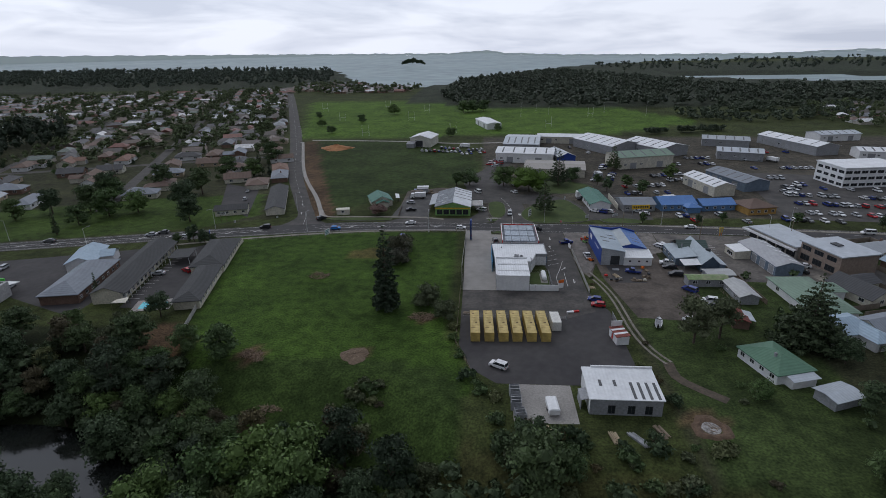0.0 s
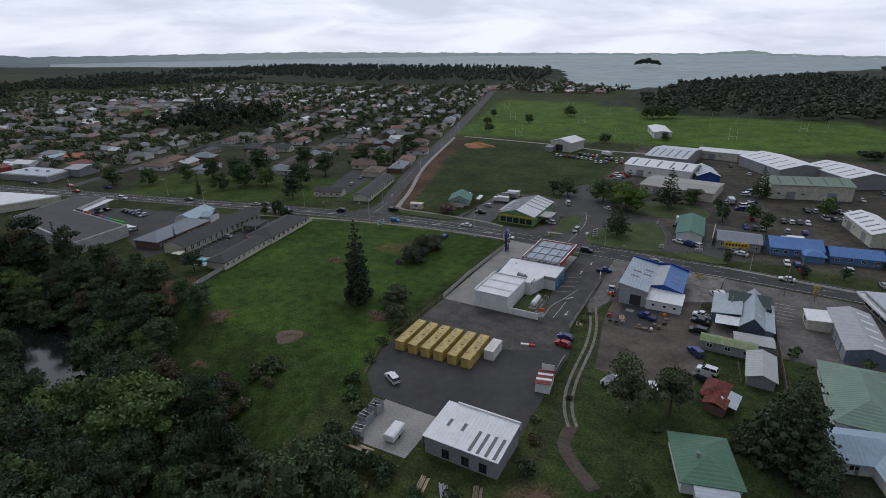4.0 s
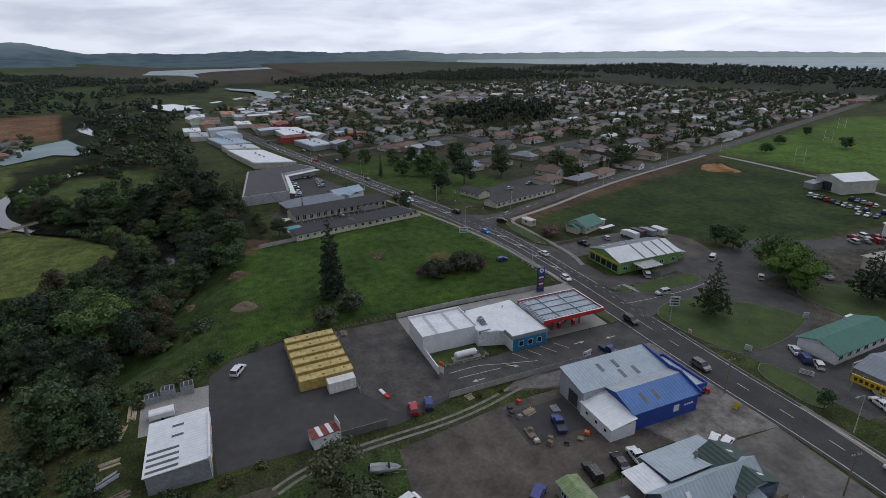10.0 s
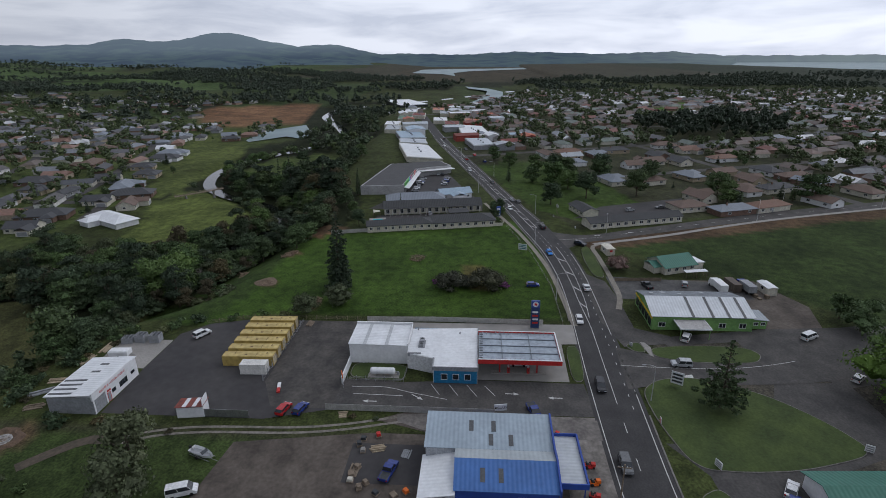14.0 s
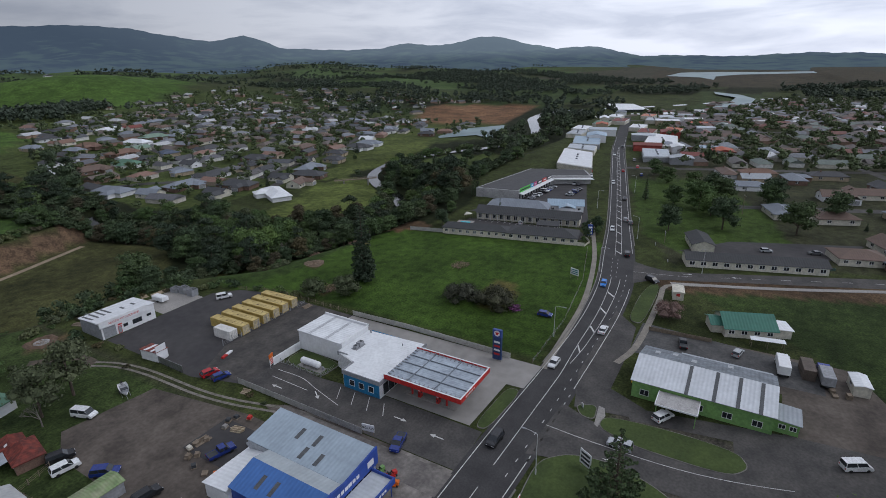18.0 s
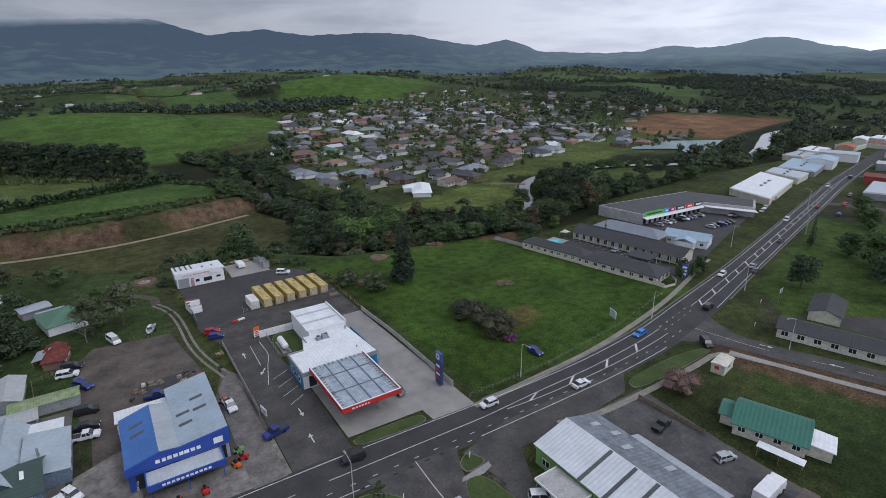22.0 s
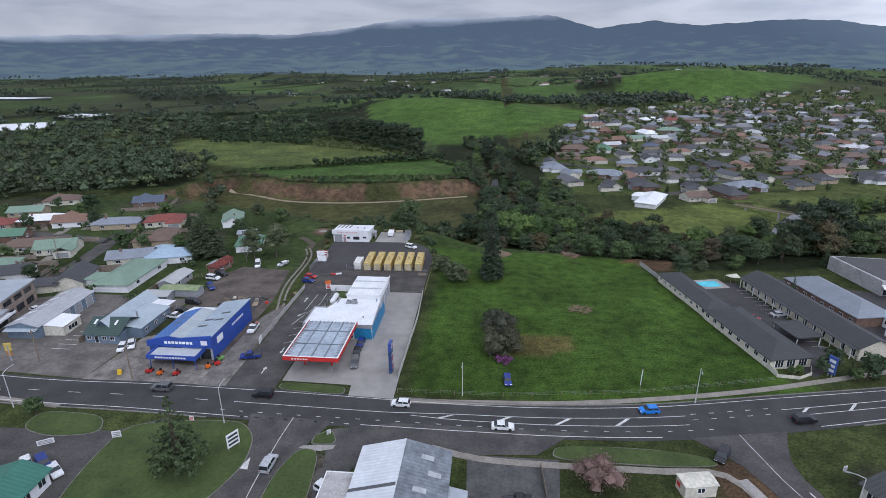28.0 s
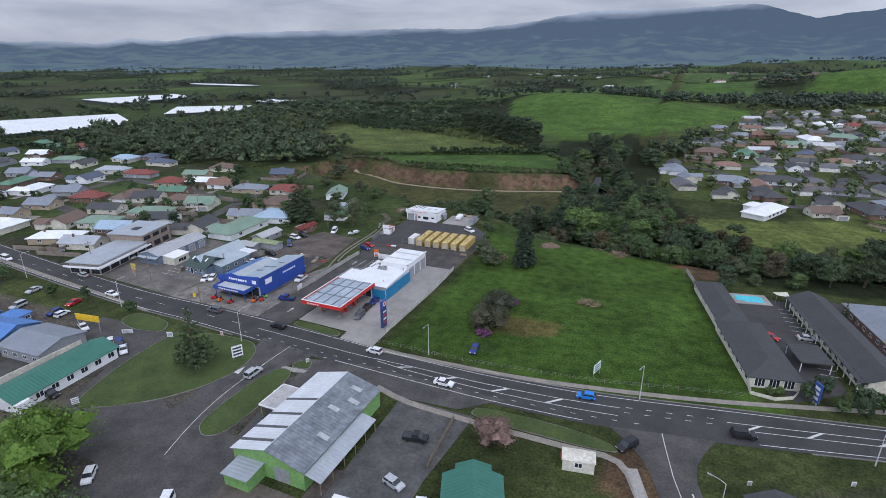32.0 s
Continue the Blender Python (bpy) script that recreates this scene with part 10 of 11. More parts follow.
plant(broadleaf("willow", "bushy green tree at the field's edge", 5.5, 8.0, "olive", 24, 1000, 0.34, 0.05), -9.5, 131.5)
plant(broadleaf("cherry_tree", "spreading cherry tree in pink-brown blossom", 4.6, 9.0, "pink", 21, 2600, 0.17, 0.2), -46, 227.5)
plant(broadleaf("yellow_tree", "bright yellow-green tree among dark bush", 9, 9, "yellow", 22, 900, 0.4), 201, -19)
BT = bare_tree("leafless grey tree on the slope", 6.5, 4)
plant(BT, -60, 95), plant(BT, -45, 84, 1.3, 60), plant(BT, -150, 100, 1.6, 20), plant(BT, -170, 92, 1.5, 100), plant(BT, 63, 127, 0.9, 30)
POP = conifer("poplar", "slender upright dark tree", 16, 3.4, "dark", 26, 900, 0.36, 12, "upright trees", -0.6, 0.2, 0.05)
for x, y, s in ((-185, 60, 1.2), (-192, 64, 1.3), (-176, 197, 0.8), (-137, 332, 0.75), (-150, 116, 0.8), (-144, 117, 0.7), (-115, 190, 0.35), (-110, 189, 0.35), (-290, 210, 0.8), (-300, 214, 0.9), (-310, 216, 0.8), (80, 318, 0.7), (-120, 143, 0.45)):
    plant(POP, x, y, s, rc.uniform(0, 360))

# kinds that stand in groups
KINDS = [broadleaf("bush_tree", "dark evergreen tree of the river bush", 10, 9, "dark", 31, 1900, 0.38, 0.06, "river bush trees"), broadleaf("bush_tree", "green tree of the river bush", 9, 9.5, "mid", 32, 1900, 0.38, 0.06, "river bush trees"), broadleaf("willow", "pale green willow by the river", 9.5, 10, "fresh", 33, 1900, 0.38, 0.04, "river bush trees"),
         broadleaf("bush_tree", "olive-toned tree of the river bush", 8, 8.5, "olive", 34, 1900, 0.38, 0.06, "river bush trees"), broadleaf("bush_tree", "tall dark tree of the river bush", 14, 9, "pine", 35, 1900, 0.38, 0.08, "river bush trees"), broadleaf("bush_tree", "brown-tinged tree of the river bush", 9, 8, "brown", 36, 1900, 0.38, 0.08, "river bush trees")]
SCRUB = [shrub("bush", "dark green bush on the slope", 2.6, 4.2, "dark", 41, 260, 0.3, "bushes"), shrub("bush", "green bush on the slope", 2.2, 4.0, "mid", 42, 260, 0.28, "bushes"), shrub("bush", "olive bush on the slope", 2.0, 3.6, "olive", 43, 240, 0.28, "bushes"), shrub("bush", "brown-tinged bush on the slope", 1.8, 3.4, "brown", 44, 220, 0.26, "bushes")]
GARDEN = [broadleaf("garden_tree", "rounded green garden tree", 6.5, 5.5, "mid", 51, 400, 0.5, 0.2, "garden trees"), broadleaf("garden_tree", "dark evergreen garden tree", 8, 5.5, "dark", 52, 400, 0.52, 0.15, "garden trees"), broadleaf("garden_tree", "fresh green garden tree", 5.5, 5, "fresh", 53, 380, 0.46, 0.2, "garden trees"), conifer("garden_conifer", "dark narrow garden conifer", 8.5, 3.6, "pine", 54, 380, 0.42, 9, "garden trees", 0.05)]
PINE = broadleaf("shelter_pine", "tall dark pine of a shelter belt", 22, 13, "pine", 61, 1300, 0.55, 0.08, "shelter pines")

rt = random.Random(5)
spots = []
tries = 0
while len(spots) < 270 and tries < 14000:
    tries += 1
    x, y = rt.uniform(-215, 40), rt.uniform(-160, 125)
    d = float(dist_line(RIVER, np.array([x]), np.array([y]))[0])
    e = float(np.interp(x, *zip(*EDGE)))
    lim = 34 if x > -60 else 27
    if y < -20:
        lim = 19
    if y < -60:
        lim = 9
    slope = (e - 26 < y < e - 3) and -210 < x < -64
    slope2 = -64 <= x < -6 and e - 34 < y < e - 17 and not inside(SLOPE_GRASS, np.array([x]), np.array([y]))[0]
    if d < (9 if x < -160 or -112 < x < -80 else 4) or not (d < lim or slope or slope2):
        continue
    if (y > e - 3) or inside(SLOPE_GRASS, np.array([x]), np.array([y]))[0] or (x > -22 and 24 < y < 75 and d > 20) or (x > 0 and y > 20):
        continue
    if inside(MEADOW, np.array([x]), np.array([y]))[0] or inside(WEST_LAWN, np.array([x]), np.array([y]))[0] or inside(RIVER_STRIP, np.array([x]), np.array([y]))[0] or inside(RIVER_PARK, np.array([x]), np.array([y]))[0] or (x < -150 and y < 2):
        continue
    if any((x - a) ** 2 + (y - b) ** 2 < 4.0 ** 2 for a, b in spots):
        continue
    if any((x - a) ** 2 + (y - b) ** 2 < (r + 3) ** 2 for a, b, r in OCC):
        continue
    spots.append((x, y))
for x, y in spots:
    k = rt.choice((0, 0, 0, 1, 1, 2, 3, 3, 4, 5))
    tallness = rt.uniform(0.65, 1.1) if y > 60 else rt.uniform(0.8, 1.3) if y > 5 else rt.uniform(0.5, 0.9)
    plant(KINDS[k], x, y, tallness, rt.uniform(0, 360))
for k in range(16):
    y = -12 + 72 * k / 15
    i = int(np.argmin(np.abs(RIVER[:, 1] - y) + 1000 * (RIVER[:, 0] < -80)))
    plant(KINDS[rt.choice((0, 4, 1, 5, 0))], RIVER[i, 0] + rt.uniform(6, 11), y, rt.uniform(0.8, 1.15), rt.uniform(0, 360))
for x, y, k, s in ((-27, 83, 4, 1.05), (-22, 72, 0, 0.8), (-34, 76, 2, 1.5), (-41, 75, 2, 1.45), (-48, 74, 2, 1.35), (-60, 68, 2, 1.3), (-36, 70, 2, 1.4), (-31, 91, 5, 0.7), (-26, 86, 5, 0.75), (-58, 92, 5, 0.6), (-64, 90, 5, 0.7), (-30, 68, 0, 0.9), (10.5, 72.5, 0, 1.4), (-14, 72, 3, 0.7), (9, 78, 0, 0.75), (-132, 112, 4, 1.1), (-142, 104, 4, 1.5), (-155, 96, 4, 1.6), (-165, 84, 4, 1.6), (-172, 74, 0, 1.7), (-148, 92, 5, 1.7), (-160, 76, 4, 1.5), (-178, 88, 0, 1.5), (-150, 106, 5, 1.5), (-190, 80, 1, 1.5), (-122, 116, 0, 0.9),
                   (-112, 122, 1, 0.6), (-100, 124, 3, 0.5), (-91, 129, 0, 0.75), (-180, 62, 2, 1.2), (-198, 34, 2, 0.9), (-212, 62, 2, 0.9), (-228, 50, 2, 1.0), (-242, 58, 1, 0.9), (-268, 48, 0, 1.0), (-215, 90, 4, 1.0), (-235, 95, 0, 1.0), (-255, 95, 1, 1.0), (-140, 90, 0, 1.1), (-128, 96, 1, 1.0), (-16, 66, 1, 0.8), (-5, 66, 0, 0.7)):
    plant(KINDS[k], x, y, s, rt.uniform(0, 360))
n_s = 0
while n_s < 84:
    x, y = rt.uniform(-30, 90), rt.uniform(36, 118)
    e = float(np.interp(x, *zip(*EDGE)))
    yard = -4.5 < x < 40 and y > e + 3
    if yard or (x > 40 and y > 84) or not (e - 22 < y < e + 8):
        continue
    if (x < -8 and y > e - 2) or (-22 < x < 3 and y > 76) or (x > 44 and rt.random() < 0.8):
        continue
    if x > 24 and y < e - 8 and rt.random() < 0.7:
        continue
    n_s += 1
    plant(rt.choice(SCRUB), x, y, rt.uniform(0.5, 1.25), rt.uniform(0, 360))
for k in range(46):
    f = k / 45
    x = 150 - 185 * f
    plant(rt.choice(SCRUB), x, float(np.interp(x, *zip(*BANK))) - rt.uniform(4, 7), rt.uniform(0.8, 1.5), rt.uniform(0, 360))
for x, y, s in ((-5, 112, 0.8), (-6.5, 120, 0.9), (-7, 126, 1.0), (-3, 103, 1.0), (0, 98, 1.1), (3.5, 96, 1.0), (41, 96, 1.0), (40, 104, 0.8), (38, 110, 0.7), (42, 120, 0.5), (36, 160, 0.4), (35.5, 155, 0.5), (58, 103, 0.6), (60, 118, 0.7), (56, 97, 0.6)):
    plant(rt.choice(SCRUB), x, y, s, rt.uniform(0, 360))
for x, y, k, s in ((10, 80, 0, 0.8), (16, 76, 1, 0.75), (60, 98.4, 2, 0.5), (86, 113, 0, 0.7), (97, 113, 1, 0.6), (128, 150, 0, 0.6), (122, 112, 1, 0.7), (100, 92, 1, 0.7), (80, 95, 0, 0.7), (130, 68, 1, 0.7), (170, 66, 0, 0.9), (110, 62, 3, 0.8), (85, 66, 3, 0.8), (70, 75, 1, 0.7)):
    plant(KINDS[k], x, y, s, rt.uniform(0, 360))
# motel garden, church lawn, berm trees
for x, y, k, s in ((-99, 188.5, 2, 0.35), (-97, 189, 0, 0.3), (-107, 187, 1, 0.7), (-110, 191, 0, 0.5), (-113, 190, 1, 0.8), (-118, 187, 0, 0.6), (-104, 188, 1, 0.5), (-160, 228, 2, 1.1), (-170, 222, 2, 1.4), (-185, 230, 0, 1.3), (-200, 225, 0, 1.2), (-176, 210, 1, 1.0), (-210, 215, 1, 1.1), (-190, 252, 0, 1.4), (-175, 275, 0, 1.3), (-187, 250, 1, 1.3), (-140, 234, 0, 1.4),
                   (-145, 260, 0, 1.4), (-150, 302, 1, 1.3), (-138, 341, 1, 1.5), (-128, 215, 0, 1.1), (-134, 300, 1, 1.2), (-222, 200, 1, 1.0), (-240, 190, 1, 1.1), (68, 217.5, 0, 0.6), (101, 219, 0, 0.6), (130, 217, 0, 0.7), (160, 212, 1, 0.6), (90, 216, 1, 0.5), (-13, 279, 0, 1.0), (102, 290, 0, 1.3), (80, 262, 0, 1.0), (75, 274, 0, 1.0), (64, 268, 1, 0.9), (62, 282, 0, 0.8), (118, 262, 1, 0.7)):
    plant(KINDS[k] if x < -125 and s >= 1.0 else GARDEN[k], x, y, s if x < -125 and s >= 1.0 else s * 1.15, rt.uniform(0, 360))
for x, y, s in ((-117, 524, 1.0), (-95, 588, 1.3), (-20, 600, 1.6), (-10, 606, 1.6), (2, 612, 1.5), (-150, 500, 0.8), (-130, 460, 0.8), (-170, 560, 0.8), (14, 470, 0.8), (-25, 440, 0.9)):
    plant(OAK, x, y, s * 0.75, rt.uniform(0, 360))
for k in range(36):
    f = (k // 2) / 17
    plant(PINE, 122 - 96 * f + rt.uniform(-3, 3) + 5 * (k % 2), -188 + 90 * f + rt.uniform(-3, 3) - 6 * (k % 2), rt.uniform(0.8, 1.1), rt.uniform(0, 360))
for k in range(11):
    f = k / 10
    plant(KINDS[rt.choice((0, 4, 4, 0, 1))], -12 - 55 * f + rt.uniform(-12, 12), -52 - 85 * f + rt.uniform(-14, 14), rt.uniform(0.9, 1.35), rt.uniform(0, 360))
n_g = 0
hs = [(a, b) for a, b, r in OCC if r == 9]
while n_g < 120:
    a, b = rt.choice(hs)
    x, y = a + rt.uniform(-16, 16), b + rt.uniform(-16, 16)
    if any((x - p) ** 2 + (y - q) ** 2 < 9.5 ** 2 for p, q in hs) or any((x - p) ** 2 + (y - q) ** 2 < (r * 1.05) ** 2 for p, q, r in OCC if r != 9) or float(dist_line(STA, np.array([x]), np.array([y]))[0]) < 9:
        continue
    n_g += 1
    plant(rt.choice(GARDEN), x, y, rt.uniform(0.4, 1.05), rt.uniform(0, 360))
for k in range(30):
    x = -222 - 205 * k / 29
    i = int(np.argmin(np.abs(RIVER[:, 0] - x) + 1000 * (RIVER[:, 1] > 60)))
    plant(KINDS[rt.choice((2, 1, 0, 3))], x + rt.uniform(-3, 3), RIVER[i, 1] + rt.uniform(7, 13), rt.uniform(0.55, 0.95), rt.uniform(0, 360))
for t in [*KINDS, *SCRUB, *GARDEN, PINE]:
    if t.name not in used:
        plant(t, -230, 20)

# ---- far trees and woods ----


def wood_mesh(name, label, spots_, hs_, ws_, material, seed, n=34, size=1.0):
    """Many far trees in one mesh: leaf cards and small cores."""
    rng = np.random.default_rng(seed)
    P = np.array(spots_, float)
    keep = height(P[:, 0], P[:, 1]) > -10.5
    P = P[keep]
    N = len(P)
    Z = height(P[:, 0], P[:, 1])
    H, W = rng.uniform(*hs_, N), rng.uniform(*ws_, N)
    k = 4
    ang, rad = rng.uniform(0, 6.28, (N, k)), rng.uniform(0.1, 0.28, (N, k)) * W[:, None]
    cz = Z[:, None] + H[:, None] * rng.uniform(0.3, 0.78, (N, k))
    C = np.stack([P[:, 0, None] + np.cos(ang) * rad, P[:, 1, None] + np.sin(ang) * rad, cz], -1).reshape(-1, 3)
    Rr = (W[:, None] * rng.uniform(0.22, 0.36, (N, k))).reshape(-1)
    stretch = np.repeat(H / W, k) * 0.75
    vs, fs, o = [], [], 0
    core = C[:, None] + OCT[None] * Rr[:, None, None] * np.stack([np.full(len(Rr), 0.72), np.full(len(Rr), 0.72), 0.72 * stretch], -1)[:, None]
    vs.append(core.reshape(-1, 3))
    f1 = (np.arange(len(C))[:, None, None] * 6 + OCTF[None]).reshape(-1, 3)
    m = n // k
    d = rng.normal(size=(len(C), m, 3))
    d /= np.linalg.norm(d, axis=2)[:, :, None]
    d[:, :, 2] = np.abs(d[:, :, 2]) - 0.15
    p = C[:, None] + d * Rr[:, None, None] * np.stack([np.ones(len(Rr)), np.ones(len(Rr)), stretch], -1)[:, None] * rng.uniform(0.8, 1.15, (len(C), m, 1))
    nr = d + rng.normal(size=d.shape) * 0.5
    nr /= np.linalg.norm(nr, axis=2)[:, :, None]
    u = np.cross(nr, rng.normal(size=d.shape))
    u /= np.linalg.norm(u, axis=2)[:, :, None]
    w = np.cross(nr, u)
    s = size * rng.uniform(0.6, 1.4, (len(C), m, 1))
    q = np.stack([p + u * s, p + w * s * 0.75 + nr * s * 0.3, p - u * s * 0.9, p - w * s * 0.7], 2).reshape(-1, 3)
    vs.append(q)
    f2 = np.arange(len(q)).reshape(-1, 4) + len(C) * 6
    me = bpy.data.meshes.new(name)
    me.from_pydata(np.concatenate(vs).tolist(), [], f1.tolist() + f2.tolist())
    me.materials.append(material)
    return tagged(new(name, me), label, "trees", kind="stuff")


def scatter(poly, n, rng, gap=None):
    xs, ys = [p[0] for p in poly], [p[1] for p in poly]
    out = []
    while len(out) < n:
        x, y = rng.uniform(min(xs), max(xs), 400), rng.uniform(min(ys), max(ys), 400)
        ok = inside(poly, x, y)
        out += list(zip(x[ok], y[ok]))
    return out[:n]


rw = np.random.default_rng(77)


def clear_of(pts, rad=8.0):
    P = np.array(pts)
    ok = np.ones(len(P), bool)
    for a, b, r in OCC:
        ok &= (P[:, 0] - a) ** 2 + (P[:, 1] - b) ** 2 > (max(r, 6)) ** 2
    for poly in (PARK, LOT, PADDOCK, GREENHILL, HILL_TWO, ORCHARD, FIELD, SCHOOL, EARTHWORKS, WEST_LAWN, RIVER_STRIP, RIVER_PARK, MARSH, RIVER_BEND, *CROP_COVERS):
        ok &= ~inside(poly, P[:, 0], P[:, 1])
    ok &= dist_line(RIVER, P[:, 0], P[:, 1]) > 9
    ok &= dist_line(HWY, P[:, 0], P[:, 1]) > 14
    ok &= dist_line(STA, P[:, 0], P[:, 1]) > 9
    return [tuple(p) for p in P[ok]]


kf = np.array(keep_far)
around = np.repeat(kf, 8, axis=0) + rw.uniform(-20, 20, (len(kf) * 8, 2))
close = np.min(np.hypot(around[:, None, 0] - kf[None, :, 0], around[:, None, 1] - kf[None, :, 1]), axis=1) > 8.5
wood_mesh("suburb_trees", "garden trees scattered through the suburbs", clear_of(around[close]), (3.5, 11), (4, 9.5), leaf_mat("suburb_tree_leaves", (0.066, 0.090, 0.046), (0.034, 0.050, 0.027)), 1, 36, 0.75)
wood_mesh("river_undergrowth", "dense undergrowth of the river bush", under_spots(1250), (2.5, 6.5), (4.0, 7.5), leaf_mat("undergrowth_leaves", (0.062, 0.088, 0.044), (0.028, 0.042, 0.021)), 11, 132, 0.44)
NORTH_BELT = [(-1500, 1080), (-980, 1060), (-640, 960), (-300, 1060), (-330, 1230), (-420, 1540), (-700, 1650), (-1500, 1650)]
EAST_FOREST = [(-60, 760), (-20, 650), (190, 628), (300, 655), (700, 650), (1200, 700), (1600, 860), (900, 900), (600, 850), (380, 900), (300, 1150), (200, 1400), (80, 1300), (-40, 1060)]
# both woods: leaf colours lightened and greyed in place of distance haze
wood_mesh("harbour_woods", "dark belt of trees along the harbour", scatter(NORTH_BELT, 1500, rw) + scatter([(320, 1380), (900, 1360), (1600, 1000), (2200, 1300), (1500, 2050), (700, 2000), (320, 1650)], 500, rw), (11, 19), (9, 15), leaf_mat("wood_leaves_a", (0.054, 0.072, 0.056), (0.038, 0.050, 0.040)), 2, 20, 1.7)
wood_mesh("pine_forest", "dark pine forest beyond the sports fields", scatter(EAST_FOREST, 2200, rw), (9, 15), (8, 14), leaf_mat("wood_leaves_b", (0.052, 0.068, 0.056), (0.036, 0.047, 0.040)), 3, 20, 1.7)
SOUTH = [scatter([(-140, -420), (160, -420), (260, -560), (-60, -700), (-330, -480)], 320, rw), scatter([(-620, -560), (60, -640), (140, -820), (-700, -820)], 420, rw), scatter([(130, -240), (420, -330), (470, -130), (430, 20), (330, 60), (180, 20), (160, -60), (240, -140)], 420, rw),
         scatter([(-3000, -2600), (2600, -2600), (2600, -800), (-3000, -800)], 7600, rw), scatter([(-1900, -900), (-720, -800), (-740, 60), (-1900, 200)], 5200, rw), scatter([(-1500, 250), (-920, 300), (-920, 950), (-1500, 1000)], 2400, rw), scatter([(-740, -420), (-520, -420), (-470, -200), (-720, -260)], 120, rw), scatter([(-740, -60), (-480, 20), (-560, 80), (-640, 130), (-740, 60)], 160, rw), scatter([(500, -900), (2400, -900), (2400, 200), (640, 150), (560, -100)], 4200, rw), scatter([(130, -320), (560, -260), (900, -700), (500, -1500), (-100, -1400), (120, -700)], 500, rw),
         scatter([(-560, 20), (-300, 10), (-230, 40), (-240, 92), (-300, 92), (-560, 60)], 150, rw), scatter([(-40, -110), (-60, -105), (-110, -200), (-90, -230)], 40, rw), scatter([(0, -690), (-210, -430), (-330, -520), (-210, -600), (-60, -760)], 420, rw)]
south = [p for s in SOUTH for p in s]
P_ = np.array(south)
patch = wave(P_[:, 0], P_[:, 1], 95, 6.0) + 0.5 * wave(P_[:, 0], P_[:, 1], 41, 8.0)
south = [tuple(p) for p, k in zip(south, patch) if k > (-0.1 if p[0] < -560 else 0.36) or np.hypot(p[0], p[1]) < 600]
near_woods = [p for p in south if np.hypot(p[0] - 60, p[1] - 150) < 620] + scatter([(120, 22), (150, -20), (210, -60), (330, -60), (430, 0), (420, 40), (300, 50), (200, 40)], 190, rw) + scatter([(470, 40), (640, 60), (700, -120), (560, -150)], 90, rw) + scatter(EAST_BUSH, 420, rw)
south = [p for p in south if np.hypot(p[0] - 60, p[1] - 150) >= 620]
third = len(near_woods) * 2 // 5
rw.shuffle(near_woods)
wood_mesh("bush_behind_houses", "tall mixed bush behind the eastern houses", clear_of(near_woods[:third]), (8, 17), (8, 13), leaf_mat("bush_leaves_a", (0.060, 0.086, 0.044), (0.026, 0.038, 0.022)), 41, 96, 0.72)
wood_mesh("bush_behind_houses", "darker bush behind the eastern houses", clear_of(near_woods[third:2 * third]), (6, 14), (7, 12), leaf_mat("bush_leaves_b", (0.042, 0.056, 0.038), (0.018, 0.025, 0.018)), 42, 96, 0.72)
wood_mesh("bush_behind_houses", "fresh green trees in the bush behind the eastern houses", clear_of(near_woods[2 * third:]), (5, 12), (7, 12), leaf_mat("bush_leaves_c", (0.088, 0.118, 0.050), (0.044, 0.060, 0.030)), 43, 96, 0.66)
# a bluish grey haze is put into these leaf tones
wood_mesh("inland_woods", "patches of dark bush across the farmland", clear_of(south), (8, 17), (8, 14), leaf_mat("wood_leaves_c", (0.066, 0.085, 0.060), (0.032, 0.044, 0.034)), 4, 20, 1.6)
estate_trees = []
for a, b, r in OCC:
    if r == 9 and (b < 20 or a > 60):
        estate_trees += [(a + rw.uniform(-17, 17), b + rw.uniform(-17, 17)) for _ in range(4)]
et = np.array(estate_trees)
ha = np.array([(a, b) for a, b, r in OCC if r == 9])
et = et[np.min(np.hypot(et[:, None, 0] - ha[None, :, 0], et[:, None, 1] - ha[None, :, 1]), axis=1) > 9.5]
wood_mesh("garden_shrubs", "shrubs and hedges in the house gardens", clear_of(et), (1.2, 4.5), (2, 4.5), leaf_mat("garden_shrub_leaves", (0.06, 0.09, 0.038), (0.024, 0.038, 0.018)), 15, 40, 0.5)
wood_mesh("field_trees", "mixed trees and hedges east of the sports fields", clear_of(scatter([(205, 505), (330, 520), (420, 640), (270, 655), (262, 600), (190, 590)], 190, rw)), (4, 10), (6, 11), leaf_mat("field_tree_leaves", (0.058, 0.078, 0.048), (0.036, 0.050, 0.032)), 44, 40, 0.9)
wood_mesh("field_hedge", "dark hedge between the yards and the sports field", scatter([(128, 443), (128, 450), (203, 470), (204, 462)], 60, rw), (4, 6.5), (4, 6), leaf_mat("field_tree_leaves", (0.058, 0.078, 0.048), (0.036, 0.050, 0.032)), 45, 40, 0.7)
isl = np.random.default_rng(4)
wood_mesh("island_trees", "dark trees covering a small harbour island", [(-245 + 42 * math.cos(a) * r, 1996 + 16 * math.sin(a) * r) for a, r in zip(isl.uniform(0, 6.28, 70), np.sqrt(isl.random(70)))], (10, 17), (9, 14), LEAVES["pine"], 16, 30, 1.5)
wood_mesh("suburb_grove", "dark grove of tall trees in the suburb", scatter(SUBURB_WOOD, 110, rw), (14, 22), (10, 15), leaf_mat("wood_leaves_d", (0.038, 0.054, 0.034), (0.022, 0.032, 0.021)), 5, 60, 1.1)


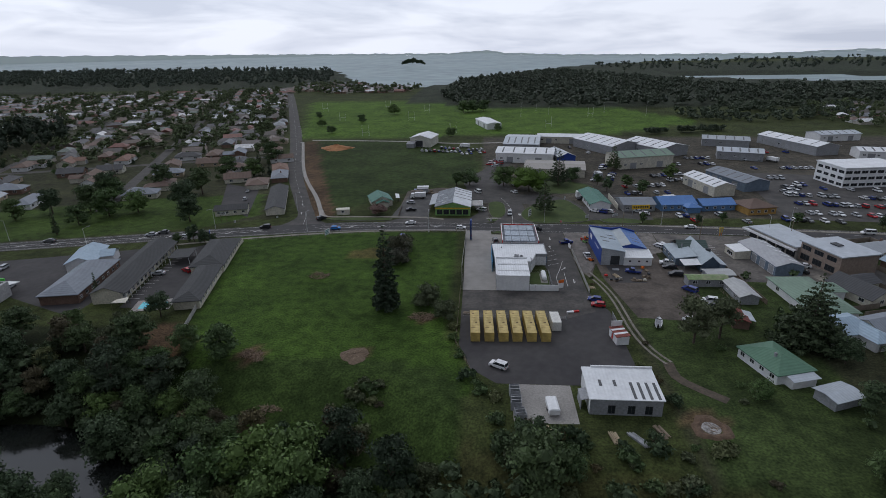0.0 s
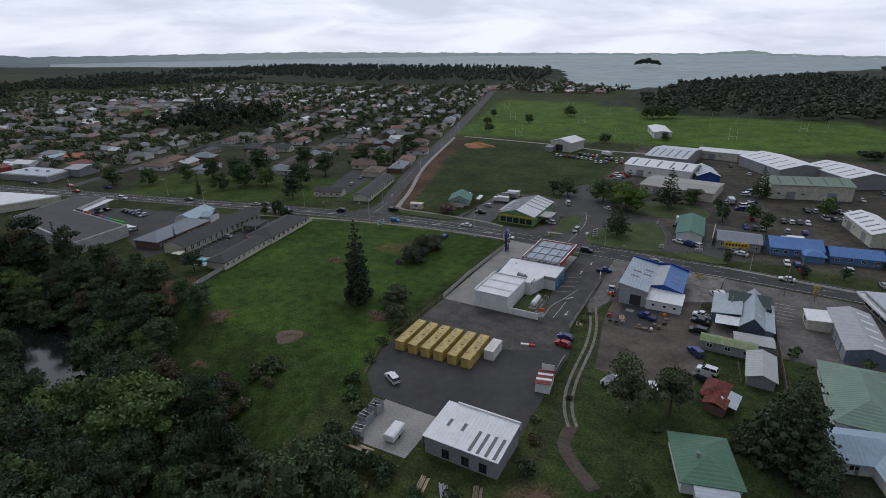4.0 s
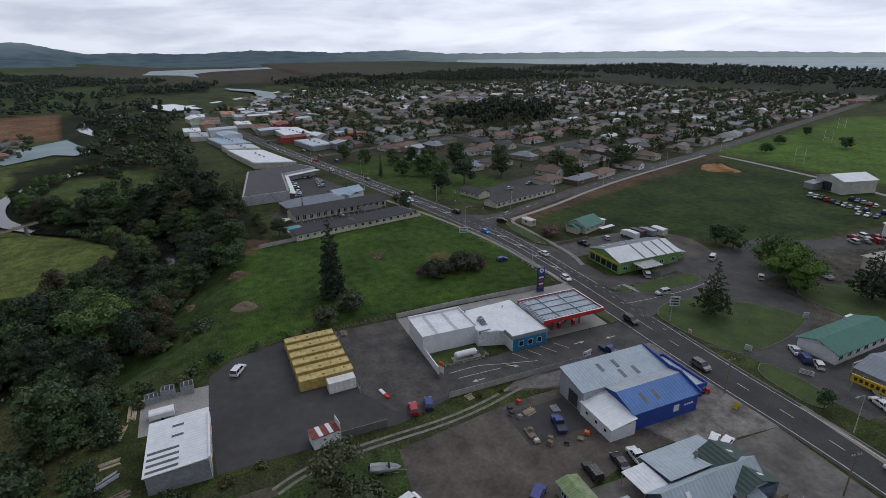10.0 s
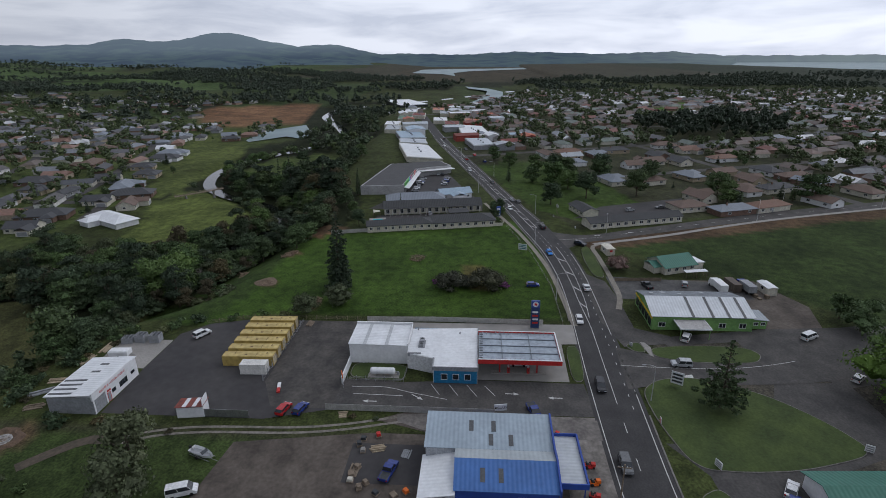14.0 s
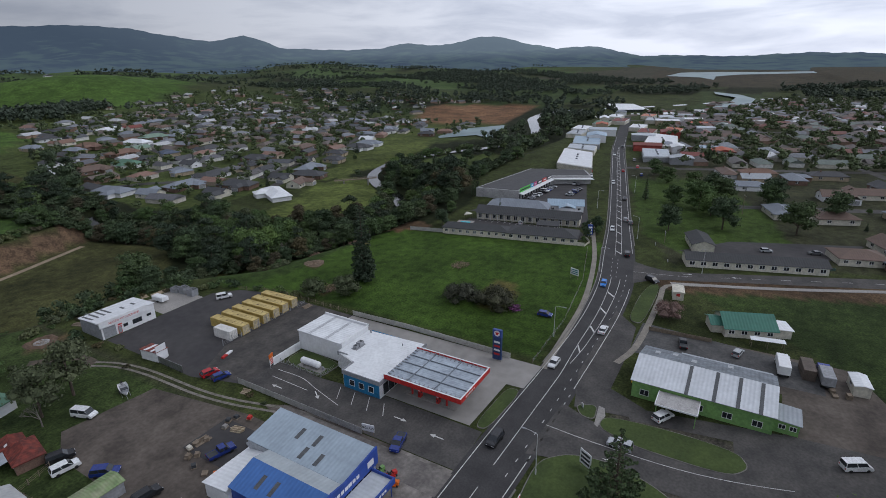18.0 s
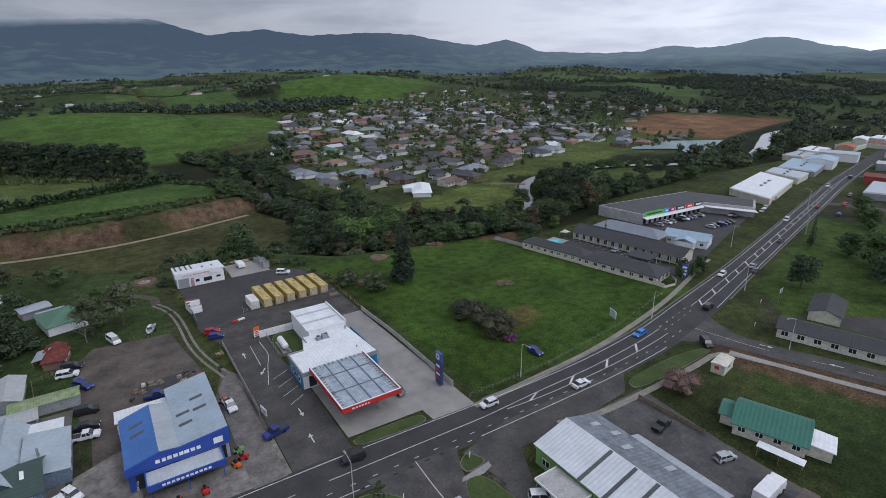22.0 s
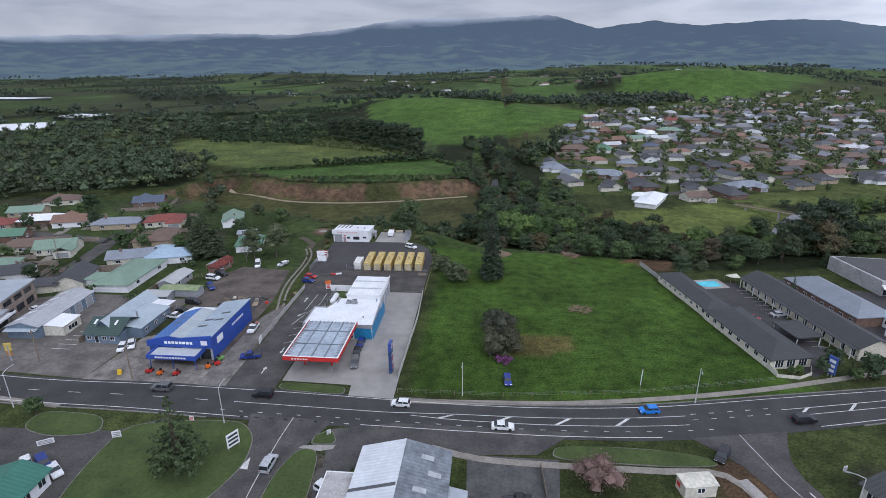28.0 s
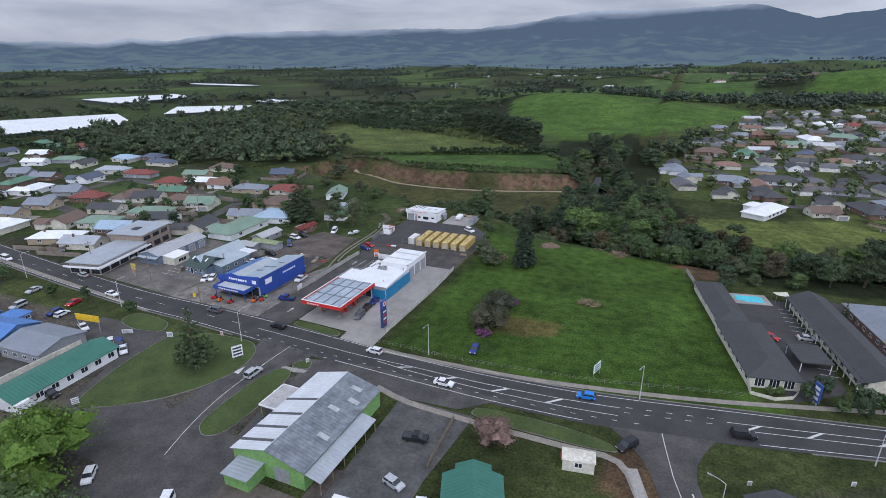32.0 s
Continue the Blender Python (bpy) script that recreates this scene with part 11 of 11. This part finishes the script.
def hedge_line(name, label, lines, h, w, step, material, seed):
    pts = []
    for (xa, ya), (xb, yb_) in lines:
        n = int(math.hypot(xb - xa, yb_ - ya) / step)
        pts += [(xa + (xb - xa) * i / n, ya + (yb_ - ya) * i / n) for i in range(n + 1)]
    return wood_mesh(name, label, pts, (h * 0.85, h * 1.1), (w * 0.9, w * 1.15), material, seed, 16, 1.0)


hedge_line("shelter_hedges", "tall clipped shelter hedges between orchards", [((150, -205), (260, -190)), ((120, -250), (300, -240)), ((120, -290), (330, -300)), ((300, -240), (330, -420)), ((140, -380), (380, -390)), ((132, -153), (224, -157)), ((185, -425), (520, -330)), ((130, -225), (330, -215)), ((170, -330), (420, -300)), ((128, -185), (250, -178)), ((10, -88), (95, -52)), ((420, -340), (640, -420)), ((560, -140), (720, -200)), ((300, 60), (460, 40)), ((440, -80), (470, 30))], 7, 5, 3.0, leaf_mat("wood_leaves_e", (0.034, 0.056, 0.027), (0.014, 0.024, 0.013)), 6)
rb = np.random.default_rng(21)
BELTS = []
for k in range(75):
    x, y, l_, a_ = rb.uniform(-900, 2300), rb.uniform(-2300, -250), rb.uniform(90, 330), rb.choice((0.15, 0.2, 1.75, 1.7)) + rb.uniform(-0.1, 0.1)
    if x < 200 and y > -900:
        continue
    BELTS.append(((x, y), (x + l_ * math.cos(a_), y + l_ * math.sin(a_))))
# belt leaves are greyed too, haze painted into the colour
hedge_line("shelter_belts", "long dark shelter belts dividing the farmland", BELTS, 11, 8, 6.5, leaf_mat("wood_leaves_h", (0.046, 0.064, 0.046), (0.020, 0.029, 0.022)), 9)
hedge_line("farm_hedges", "low hedges along the farm paddocks", [((96, -14), (0, -25)), ((150, -30), (20, -88)), ((-20, -45), (15, -82)), ((-300, -560), (100, -600)), ((100, -540), (330, -1000)), ((-500, -900), (300, -1100)), ((200, -1300), (700, -900)), ((-900, -1200), (-300, -1300))], 2.4, 3, 2.6, leaf_mat("wood_leaves_f", (0.05, 0.075, 0.03), (0.02, 0.03, 0.015)), 7)
vine_rows = []
for k in range(15):
    a0_, a1_ = (30 + k * 13, -100 - k * 6.3), (112 + k * 9.5, -198 + k * 1.2)
    vine_rows.append((a0_, a1_))
hedge_line("orchard_rows", "rows of small orchard trees", vine_rows, 2.0, 2.4, 3.4, leaf_mat("wood_leaves_g", (0.085, 0.11, 0.045), (0.04, 0.05, 0.022)), 8)
